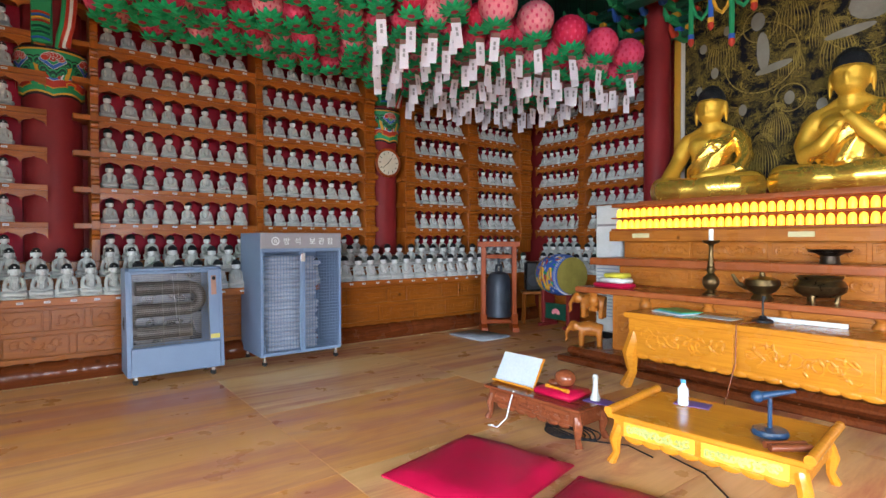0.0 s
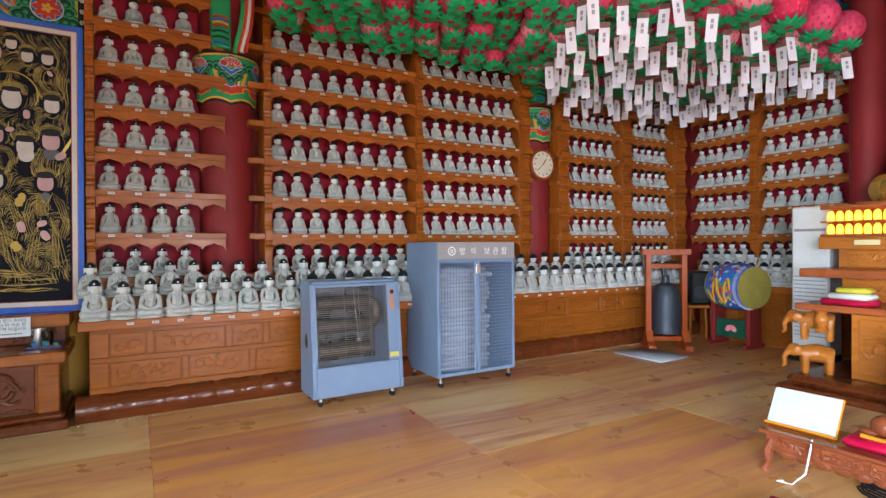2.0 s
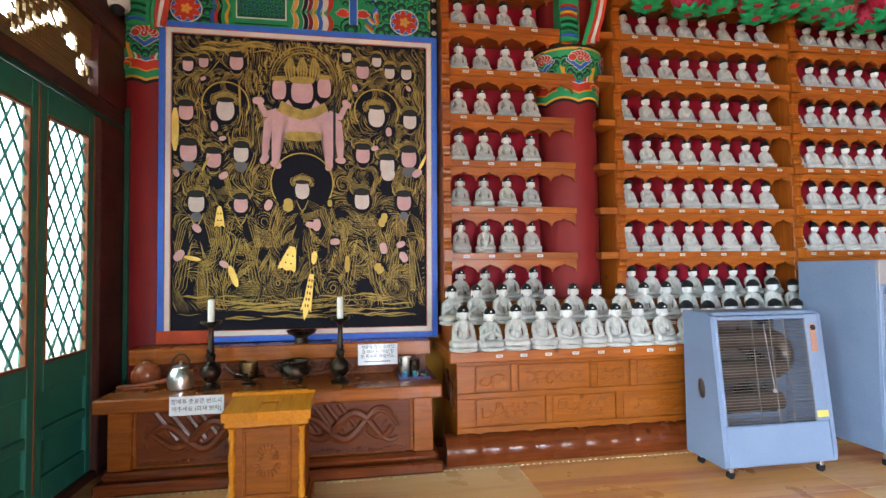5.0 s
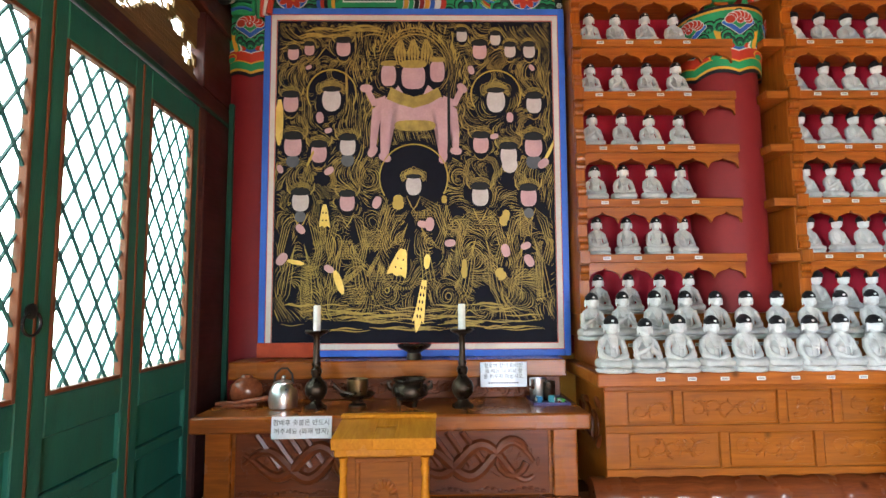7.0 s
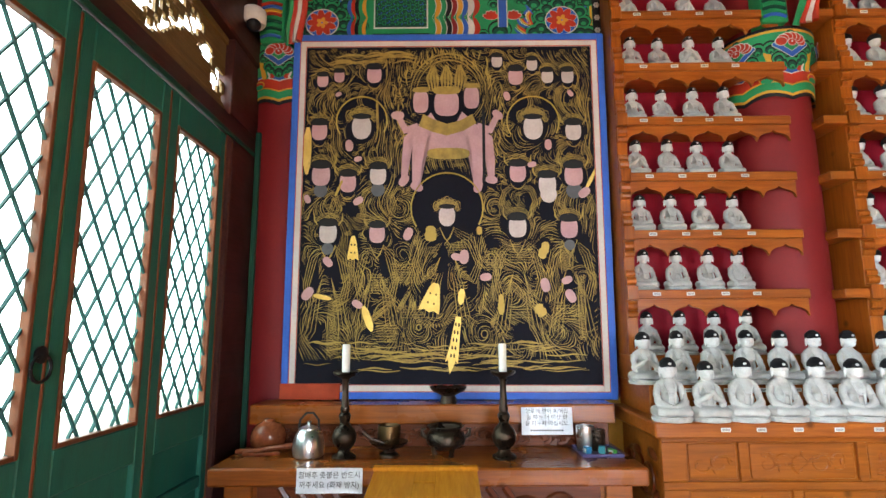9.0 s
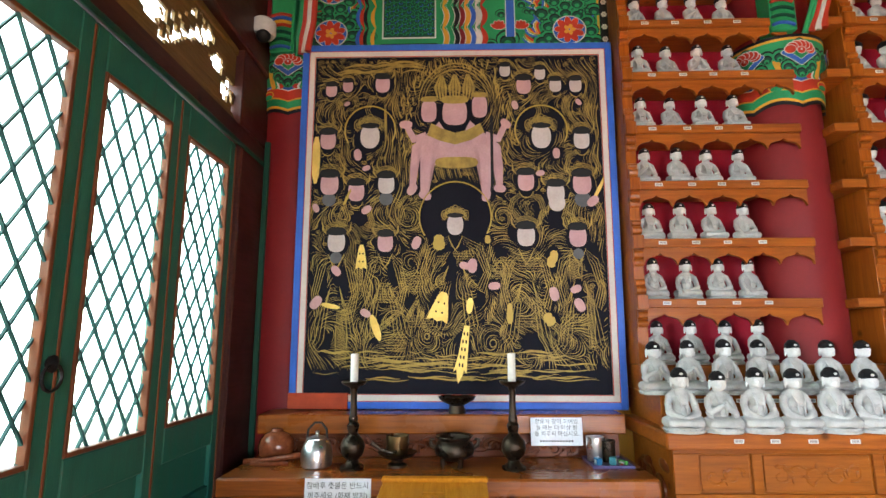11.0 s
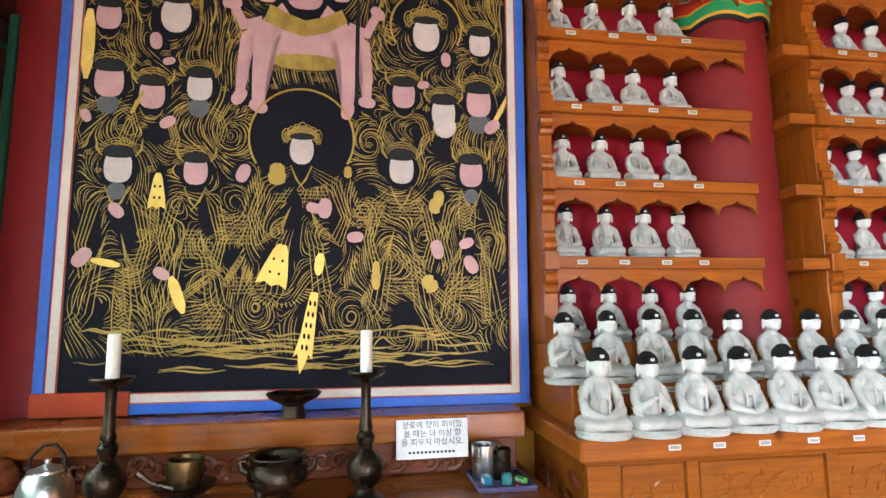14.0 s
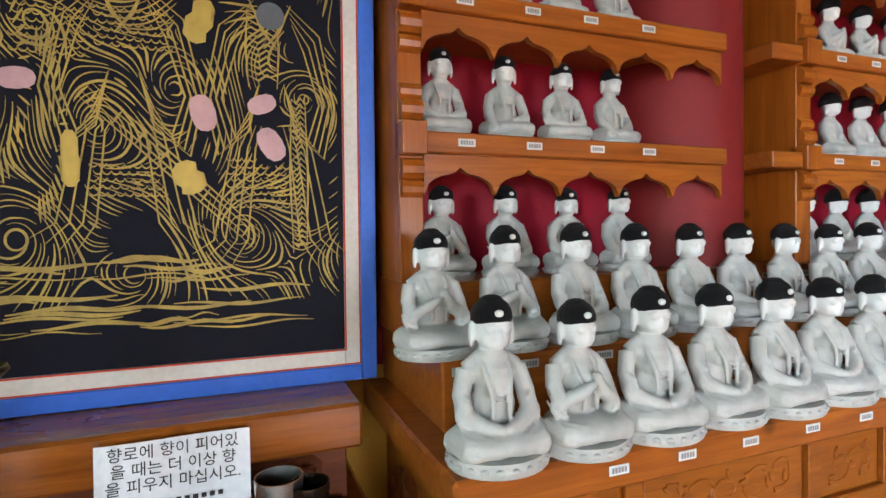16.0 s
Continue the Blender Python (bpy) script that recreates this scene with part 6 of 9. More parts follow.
def small_things():
    # wooden hand bell with striker
    t = thing("wooden_gong", pose(-6.20, -2.60, 0.60), "round reddish wooden gong with its striker", "instrument")
    bm = BM()
    lathe(bm, [(0, 0), (0.06, 0.004), (0.088, 0.04), (0.092, 0.08), (0.084, 0.115), (0.06, 0.145), (0.032, 0.157), (0.026, 0.172), (0.0, 0.178)], 20, Matrix.Diagonal((0.9, 1.1, 1, 1)))
    part("gong_body", bm, brown_wood, t, "", True)
    bm = BM()
    tube(bm, [(0.10, -0.14, 0.016), (0.12, 0.0, 0.03), (0.11, 0.17, 0.05)], [0.014, 0.011, 0.017], 8)
    tube(bm, [(0.13, -0.09, 0.012), (0.15, 0.0, 0.014), (0.13, 0.10, 0.012), (0.09, 0.02, 0.012)], 0.012, 8)
    part("striker", bm, brown_wood, t, "", True)

    t = thing("steel_pot", pose(-6.055, -2.335, 0.60), "polished stainless steel pot with lid and bail handle", "pot")
    bm = BM()
    lathe(bm, [(0, 0), (0.070, 0), (0.080, 0.008), (0.084, 0.05), (0.080, 0.09), (0.068, 0.12), (0.056, 0.14), (0.0, 0.14)], 28)
    part("pot_body", bm, chrome, t, "", True)
    bm = BM()
    lathe(bm, [(0, 0.14), (0.056, 0.141), (0.055, 0.148), (0.02, 0.16), (0.008, 0.165), (0.012, 0.18), (0, 0.186)], 24)
    part("lid", bm, chrome, t, "", True)
    bm = BM()
    tube(bm, [(0.0, -0.055, 0.13), (0.0, -0.05, 0.19), (0.0, -0.015, 0.225), (0.0, 0.022, 0.225), (0.0, 0.05, 0.19), (0.0, 0.055, 0.13)], 0.006, 6)
    part("bail_handle", bm, rubber, t, "black-capped bail handle", True)

    def burner(name, y, r, label, metal):
        t = thing(name, pose(-6.085, y, 0.60), label, "incense burner", "incense burners")
        bm = BM()
        for k in range(3):
            a = 0.5 + k * 2.094
            tube(bm, [(r * 0.6 * math.cos(a), r * 0.6 * math.sin(a), 0.05), (r * 0.62 * math.cos(a), r * 0.62 * math.sin(a), 0.02), (r * 0.55 * math.cos(a), r * 0.55 * math.sin(a), 0.0)], [0.02, 0.012, 0.017], 8)
        part("foot", bm, metal, t, "", True)
        bm = BM()
        lathe(bm, [(0.0, 0.028), (r * 0.5, 0.03), (r * 0.95, 0.06), (r, 0.085), (r * 0.93, 0.115), (r * 0.8, 0.13), (r * 0.82, 0.14), (r * 0.95, 0.15), (r * 0.93, 0.155), (r * 0.78, 0.148), (r * 0.74, 0.12), (0, 0.115)], 30)
        part("bowl", bm, metal, t, "", True)
        for s in (-1, 1):
            bm = BM()
            tube(bm, [(0, s * r * 0.92, 0.09), (0, s * r * 1.18, 0.105), (0, s * r * 1.22, 0.135), (0, s * r * 1.02, 0.135)], [0.012, 0.011, 0.009, 0.008], 8)
            part("handle", bm, metal, t, "", True)
        return t
    burner("incense_burner", -1.60, 0.106, "squat dark bronze incense burner on three feet", bronze)
    t = thing("footed_incense_bowl", pose(-6.065, -1.905, 0.60), "dark bronze footed bowl with brass cup and spoon", "incense burner", "incense burners")
    bm = BM()
    lathe(bm, [(0, 0), (0.052, 0), (0.05, 0.012), (0.03, 0.022), (0.032, 0.035), (0.075, 0.05), (0.10, 0.068), (0.104, 0.075), (0.07, 0.066), (0, 0.06)], 26)
    part("saucer", bm, bronze, t, "", True)
    bm = BM()
    lathe(bm, [(0, 0.061), (0.052, 0.061), (0.060, 0.09), (0.060, 0.158), (0.056, 0.16), (0.054, 0.145), (0, 0.14)], 22)
    part("cup", bm, old_brass, t, "brass cup", True)
    bm = BM()
    tube(bm, [(0.05, -0.02, 0.075), (0.06, -0.09, 0.10), (0.065, -0.13, 0.135)], [0.009, 0.007, 0.012], 6)
    part("spoon", bm, bronze, t, "", True)

    t = thing("shallow_dish", pose(-6.37, -1.585, 0.838), "shallow dark wooden dish on a foot", "dish")
    bm = BM()
    lathe(bm, [(0, 0), (0.052, 0), (0.05, 0.01), (0.042, 0.04), (0.06, 0.052), (0.10, 0.072), (0.113, 0.09), (0.108, 0.092), (0.09, 0.075), (0, 0.062)], 30)
    part("dish", bm, bronze, t, "", True)

    # tray with cups, lighter boxes
    t = thing("tray", pose(-6.135, -0.765, 0.60), "thin violet plastic tray on the offering table", "tray")
    bm = BM()
    box(bm, -0.125, 0.125, -0.12, 0.10, 0, 0.007, 0.003)
    for u0, u1, v0, v1 in ((-0.125, 0.125, -0.12, -0.112), (-0.125, 0.125, 0.092, 0.10), (-0.125, -0.117, -0.112, 0.092), (0.117, 0.125, -0.112, 0.092)):
        box(bm, u0, u1, v0, v1, 0.0072, 0.017, 0.002)
    part("tray_sheet", bm, paint("violet_plastic", (0.12, 0.10, 0.24), rough=0.4), t)
    for x, y, r, h, mat, lab in ((-6.18, -0.825, 0.050, 0.125, chrome, "plain stainless steel cup"), (-6.16, -0.765, 0.042, 0.11, bronze, "dark metal cup beside the steel cup")):
        t = thing("cup", pose(x, y, 0.6075), lab, "cup", "cups on the tray")
        bm = BM()
        lathe(bm, [(0, 0), (r * 0.9, 0), (r * 0.94, 0.004), (r, h), (r * 0.95, h), (r * 0.89, 0.01), (0, 0.01)], 26)
        part("cup_wall", bm, mat, t, "", True)
    for x, y, w, d, h, turn, col, lab in ((-6.08, -0.84, 0.045, 0.03, 0.035, 10, (0.03, 0.22, 0.42), "small blue matchbox on the tray"), (-6.07, -0.765, 0.03, 0.035, 0.042, -25, (0.05, 0.25, 0.30), "small teal card box on the tray"), (-6.09, -0.705, 0.055, 0.02, 0.02, 30, (0.10, 0.42, 0.08), "green plastic lighter on the tray"), (-6.04, -0.73, 0.012, 0.03, 0.012, 60, (0.6, 0.04, 0.02), "red plastic lighter on the tray")):
        bm = BM()
        box(bm, -w / 2, w / 2, -d / 2, d / 2, 0, h, 0.003)
        box(bm, -w * 0.3, w * 0.3, -d / 2 - 0.001, d / 2 + 0.001, h * 0.25, h * 0.75, 0, 1)
        single("matchbox" if "box" in lab else "lighter", bm, [paint("printed_card", col, rough=0.4), paper], pose(x, y, 0.6072, 0, 0, turn), lab, "matchbox" if "box" in lab else "lighter")


small_things()


def text_mesh(body, size, mat, align="CENTER", space=1.0):
    cu = bpy.data.curves.new("text", "FONT")
    cu.body, cu.size, cu.align_x, cu.extrude, cu.space_line = body, size, align, 0.0004, space
    cu.resolution_u = 2
    ob = bpy.data.objects.new("text", cu)
    scene.collection.objects.link(ob)
    me = bpy.data.meshes.new_from_object(ob.evaluated_get(bpy.context.evaluated_depsgraph_get()))
    bpy.data.objects.remove(ob)
    me.materials.clear()
    me.materials.append(mat)
    return me


def notice(x, y, z, w, h, lines, size, tilt, turn, label):
    t = thing("notice_card", pose(x, y, z, 0, tilt, turn), label, "sign", "paper notices")
    bm = BM()
    mm = panel_pose((0, 0, 0), (0, 1, 0), (0, 0, 1))
    n = 8
    # a laminated sheet, slightly bowed
    grid = [[(bm.verts.new(mm @ Vector((-w / 2 + w * i / n, -h / 2 + h * j / 2, 0.004 * math.sin(i / n * 7) + dd))) ) for j in range(3)] for dd in (0.0, 0.0016) for i in range(n + 1)]
    a, b = grid[:n + 1], grid[n + 1:]
    for i in range(n):
        for j in range(2):
            bm.faces.new((b[i][j], b[i + 1][j], b[i + 1][j + 1], b[i][j + 1]))
            bm.faces.new((a[i][j], a[i][j + 1], a[i + 1][j + 1], a[i + 1][j]))
    for i in range(n):
        bm.faces.new((a[i][0], a[i + 1][0], b[i + 1][0], b[i][0]))
        bm.faces.new((a[i][2], b[i][2], b[i + 1][2], a[i + 1][2]))
    for i in (0, n):
        for j in range(2):
            bm.faces.new((a[i][j], a[i][j + 1], b[i][j + 1], b[i][j]))
    part("sheet", bm, paint("laminated_paper", (0.76, 0.78, 0.82), (0.68, 0.7, 0.75), 0.22, coat=0.6, bump=0.05, scale=6), t)
    gap = h / (len(lines) + 0.55)
    for k, line in enumerate(lines):
        v = h / 2 - gap * (k + 0.95)
        if line:
            part("lettering", text_mesh(line, size, ink), None, t, "", False, mm @ Matrix.Translation((0, v, 0.0065)))
        else:
            bm = BM()
            for q in range(12):
                box(bm, -w * 0.33 + q * w * 0.055, -w * 0.33 + q * w * 0.055 + w * 0.034, v, v + size * 0.3, 0.0055, 0.0065, 0, 0, mm)
            part("lettering", bm, ink, t)
    return t


notice(-6.235, -1.025, 0.750, 0.29, 0.150, ["향로에 향이 피어있", "을 때는 더 이상 향", "을 피우지 마십시오.", ""], 0.031, -4, 0, "white laminated paper notice with printed Korean lettering")
notice(-5.788, -2.16, 0.548, 0.32, 0.115, ["참배후 촛불은 반드시", "꺼주세요 (화재 방지)"], 0.034, -2, 0, "white laminated notice taped to the table edge")

# dome camera on the wall by the doors
t = thing("dome_camera", pose(-6.30, -2.855, 3.235) @ Matrix.Diagonal((1.35, 1.35, 1.35, 1)), "white security dome camera with black lens", "security camera")
bm = BM()
lathe(bm, [(0, 0.10), (0.045, 0.10), (0.06, 0.085), (0.062, 0.03), (0.052, 0.015), (0, 0.012)][::-1], 20)
part("housing", bm, paper, t, "", True)
bm = BM()
ball(bm, (0.02, 0.01, 0.008), 0.036, 0, 14, 10)
part("lens_dome", bm, rubber, t, "", True)
bm = BM()
tube(bm, [(-0.1, 0, 0.08), (0.0, 0, 0.08)], 0.025, 10)
tube(bm, [(0.0, -0.09, 0.13), (0.02, -0.16, 0.16), (0.03, -0.24, 0.2)], 0.03, 10)
part("bracket", bm, paper, t, "", True)

# ---- loose things along the west wall ----
def caster(parent, x, y):
    bm = BM()
    tube(bm, [(x - 0.012, y, 0.026), (x + 0.012, y, 0.026)], 0.026, 12)
    part("caster_wheel", bm, rubber, parent, "black caster wheel", True)
    bm = BM()
    box(bm, x - 0.016, x + 0.016, y - 0.014, y + 0.014, 0.04, 0.075, 0.004)
    tube(bm, [(x, y, 0.07), (x, y, 0.10)], 0.012, 8)
    part("caster_fork", bm, chrome, parent)


def heater():
    t = thing("radiant_heater", pose(-5.53, 1.54, 0) @ Matrix.Diagonal((1, 0.97, 1.05, 1)), "grey-blue radiant oil heater with wire guard, on casters", "heater")
    y0, y1 = -0.43, 0.43
    prof = [(-0.20, 0.075), (0.185, 0.075), (0.19, 0.12), (0.09, 0.985), (0.05, 1.01), (-0.20, 1.01)]
    for a, b in ((y0, y0 + 0.03), (y1 - 0.03, y1)):
        bm = BM()
        prism(bm, prof, a, b, "xz")
        part("side_panel", bm, steel_blue, t)
    bm = BM()
    box(bm, -0.20, -0.185, y0 + 0.03, y1 - 0.03, 0.08, 1.0, 0.003)
    box(bm, -0.185, 0.06, y0 + 0.03, y1 - 0.03, 0.985, 1.01, 0.006)
    part("back_and_top", bm, steel_blue, t)
    # the sloping front in its own axes: u across, v up the slope
    L = math.hypot(0.10, 0.865)
    mm = panel_pose((0.19, 0, 0.12), (0, 1, 0), (-0.10, 0, 0.865))
    bm = BM()
    box(bm, y0 + 0.03, y1 - 0.03, -0.045, 0.20, -0.02, 0.001, 0.012, 0, mm)
    part("lower_apron", bm, steel_blue, t, "plain lower front panel")
    bm = BM()
    box(bm, y0 + 0.03, y0 + 0.052, 0.203, L, -0.02, 0.004, 0.004, 0, mm)
    box(bm, y0 + 0.052, 0.30, L - 0.025, L, -0.02, 0.004, 0.004, 0, mm)
    part("front_edge", bm, steel_blue, t)
    bm = BM()
    box(bm, 0.30, y1 - 0.03, 0.203, L, -0.02, 0.003, 0.004, 0, mm)
    part("control_panel", bm, steel_blue, t)
    bm = BM()
    box(bm, 0.325, 0.375, L - 0.24, L - 0.06, 0.003, 0.007, 0.002, 0, mm)
    part("control_plate", bm, paint("control_sticker", (0.42, 0.22, 0.16), rough=0.4), t)
    bm = BM()
    lathe(bm, [(0, 0.007), (0.018, 0.007), (0.018, 0.016), (0.012, 0.02), (0, 0.02)], 14, mm @ Matrix.Translation((0.35, L - 0.085, 0)))
    part("dial", bm, rubber, t, "black dial", True)
    bm = BM()
    box(bm, 0.305, 0.395, 0.225, 0.265, 0.003, 0.0045, 0.0005, 0, mm)
    part("warning_sticker", bm, paint("yellow_sticker", (0.75, 0.62, 0.15), rough=0.4), t, "yellow warning sticker")
    # dark reflector box behind the guard
    bm = BM()
    box(bm, -0.184, -0.175, y0 + 0.035, 0.30, 0.30, 0.975, 0.001)
    part("reflector", bm, paint("polished_reflector", (0.16, 0.16, 0.18), (0.07, 0.07, 0.08), 0.3, 0.8, scale=6, bump=0.05), t, "dulled steel reflector")
    for z, d in ((0.82, 0.075), (0.62, 0.085), (0.42, 0.075)):
        bm = BM()
        off = (z - 0.62) * -0.12
        tube(bm, [(off - 0.02, y0 + 0.10, z), (off - 0.02, 0.16, z)], 0.062, 16)
        part("burner_tube", bm, pipe_steel, t, "heat-stained steel burner tube", True)
    for za, zb, yy, s in ((0.82, 0.62, 0.16, 1), (0.62, 0.42, y0 + 0.14, -1)):
        bm = BM()
        c = (za + zb) / 2
        pts = [(-0.03 + (z - 0.62) * -0.12, yy + s * 0.10 * math.sin(a), z) for a, z in [(i * math.pi / 10, c + 0.1 * math.cos(i * math.pi / 10)) for i in range(11)]]
        tube(bm, pts, 0.056, 14)
        part("burner_bend", bm, pipe_steel, t, "", True)
    for k in range(36):
        v = 0.215 + k * (L - 0.255) / 35
        bm = BM()
        tube(bm, [mm @ Vector((y0 + 0.052, v, -0.002)), mm @ Vector((0.30, v, -0.002))], 0.0022, 5)
        part("guard_wire", bm, wire, t)
    for u in (-0.12, 0.02, 0.13, 0.296):
        bm = BM()
        tube(bm, [mm @ Vector((u, 0.205, 0.001)), mm @ Vector((u, L - 0.02, 0.001))], 0.003, 5)
        part("guard_stay", bm, wire, t)
    bm = BM()
    ball(bm, mm @ Vector((0.0, 0.40, 0.004)), 0.014, 0, 8, 6)
    tube(bm, [mm @ Vector((-0.03, L - 0.05, 0.004)), mm @ Vector((-0.015, 0.6, 0.006)), mm @ Vector((0.0, 0.41, 0.004))], 0.003, 5)
    part("sensor_cord", bm, steel_grey, t, "", True)
    for x in (-0.14, 0.15):
        for y in (-0.36, 0.33):
            caster(t, x, y)


heater()


def cushion_cabinet():
    t = thing("cushion_cabinet", pose(-5.65, 2.78, 0), "grey-blue steel cushion cabinet with wire mesh doors, on casters", "cabinet")
    x0, x1, y0, y1, z0, z1 = -0.335, 0.33, -0.465, 0.445, 0.10, 1.40
    for a, b in ((y0, y0 + 0.012), (y1 - 0.012, y1)):
        bm = BM()
        box(bm, x0, x1 - 0.02, a, b, z0, z1, 0.003)
        part("side_panel", bm, steel_blue, t)
    bm = BM()
    box(bm, x0, x1 - 0.02, y0 + 0.012, y1 - 0.012, z1 - 0.02, z1, 0.002)
    part("top_panel", bm, steel_blue, t)
    bm = BM()
    box(bm, x0, x1 - 0.02, y0 + 0.012, y1 - 0.012, z0, z0 + 0.025, 0.002)
    part("bottom_panel", bm, steel_blue, t)
    bm = BM()
    box(bm, x0, x0 + 0.01, y0 + 0.012, y1 - 0.012, z0 + 0.025, z1 - 0.02, 0.001)
    part("back_panel", bm, steel_blue, t)
    bm = BM()
    box(bm, x1 - 0.02, x1, y0, y1, z1 - 0.165, z1, 0.003)
    part("header", bm, steel_grey, t, "warm grey header with white lettering")
    mm = panel_pose((x1, 0, z1 - 0.09), (0, 1, 0), (0, 0, 1))
    white = paint("white_lettering", (0.82, 0.82, 0.82), rough=0.5, bump=0)
    for k, ch in enumerate("방석보관함"):
        u = -0.19 + (0, 0.125, 0.29, 0.395, 0.50)[k]
        part("lettering", text_mesh(ch, 0.082, white), None, t, "", False, mm @ Matrix.Translation((u, -0.028, 0.0008)))
    bm = BM()
    n = 24
    for i in range(n):
        a, b = 2 * math.pi * i / n, 2 * math.pi * (i + 1) / n
        q = [(-0.31 + r * math.cos(w), 0.003 + r * math.sin(w)) for r, w in ((0.032, a), (0.044, a), (0.044, b), (0.032, b))]
        bm.faces.new([bm.verts.new(mm @ Vector((u, v, 0.0012))) for u, v in q])
    for u0, u1, v0, v1 in ((-0.325, -0.295, 0.010, 0.018), (-0.325, -0.295, -0.012, -0.004), (-0.325, -0.317, -0.004, 0.010), (-0.303, -0.295, -0.004, 0.010)):
        box(bm, u0, u1, v0, v1, 0.0006, 0.0016, 0, 0, mm)
    part("emblem", bm, white, t)
    zt = z1 - 0.168
    for s, (a, b) in enumerate(((y0, -0.012), (-0.008, y1))):
        d = part("mesh_door", (lambda q: (box(q, x1 - 0.02, x1 - 0.002, a, a + 0.028, z0 + 0.01, zt, 0.003), box(q, x1 - 0.02, x1 - 0.002, b - 0.028, b, z0 + 0.01, zt, 0.003),
                 box(q, x1 - 0.02, x1 - 0.002, a + 0.028, b - 0.028, z0 + 0.01, z0 + 0.04, 0.003), box(q, x1 - 0.02, x1 - 0.002, a + 0.028, b - 0.028, zt - 0.028, zt, 0.003))[0])(BM()), steel_blue, t)
        bm = BM()
        k = a + 0.045
        while k < b - 0.03:
            tube(bm, [(x1 - 0.012, k, z0 + 0.03), (x1 - 0.012, k, zt - 0.02)], 0.0027, 4)
            k += 0.0335
        k = z0 + 0.06
        while k < zt - 0.03:
            tube(bm, [(x1 - 0.009, a + 0.02, k), (x1 - 0.009, b - 0.02, k)], 0.0027, 4)
            k += 0.0335
        tagged(part("wire_mesh", bm, steel_blue, d), "", "", "", "stuff")
    bm = BM()
    box(bm, x1 - 0.002, x1 + 0.012, -0.035, 0.015, zt - 0.14, zt - 0.05, 0.003)
    part("latch", bm, chrome, t, "bright steel latch")
    for x in (x0 + 0.06, x1 - 0.05):
        for y in (y0 + 0.05, y1 - 0.05):
            caster(t, x, y)
    # stacked cushions inside
    rng = random.Random(8)
    for k in range(21):
        z = 0.1255 + k * 0.0485
        w, d = 0.30 + rng.uniform(-0.03, 0.03), 0.23 + rng.uniform(-0.01, 0.01)
        bm = BM()
        box(bm, -d, d, -w, w, 0.0, 0.048, 0.022)
        single("stored_cushion", bm, grey_cloth, pose(-5.675 + rng.uniform(-0.012, 0.012), 2.70 + rng.uniform(-0.02, 0.03), z, 0, 0, rng.uniform(-3, 3)), "flat pale grey floor cushion stacked in the cabinet", "cushion", "stacked cushions", 60)


cushion_cabinet()


def clock():
    t = thing("wall_clock", pose(-6.335, 4.47, 2.42, 0, 90, 0), "round wall clock with brown rim and cream face", "clock")
    bm = BM()
    lathe(bm, [(0, 0), (0.195, 0), (0.208, 0.012), (0.208, 0.03), (0.196, 0.042), (0.178, 0.04), (0.172, 0.028), (0, 0.028)], 40)
    part("rim", bm, red_stand, t, "", True)
    bm = BM()
    lathe(bm, [(0, 0.0285), (0.171, 0.0285), (0.171, 0.031), (0, 0.031)], 40)
    part("dial", bm, paint("cream_dial", (0.68, 0.60, 0.47), (0.62, 0.53, 0.4), 0.5, scale=3), t)
    for k in range(12):
        a = 2 * math.pi * k / 12
        bm = BM()
        box(bm, 0.125, 0.152, -0.006, 0.006, 0.031, 0.0325, 0, 0, Matrix.Rotation(a, 4, "Z"))
        part("hour_mark", bm, ink, t)
    for a, l, w in ((2.5, 0.09, 0.006), (-0.85, 0.13, 0.0045)):
        bm = BM()
        box(bm, -0.02, l, -w, w, 0.034, 0.036, 0.001, 0, Matrix.Rotation(a, 4, "Z"))
        part("clock_hand", bm, ink, t)


clock()


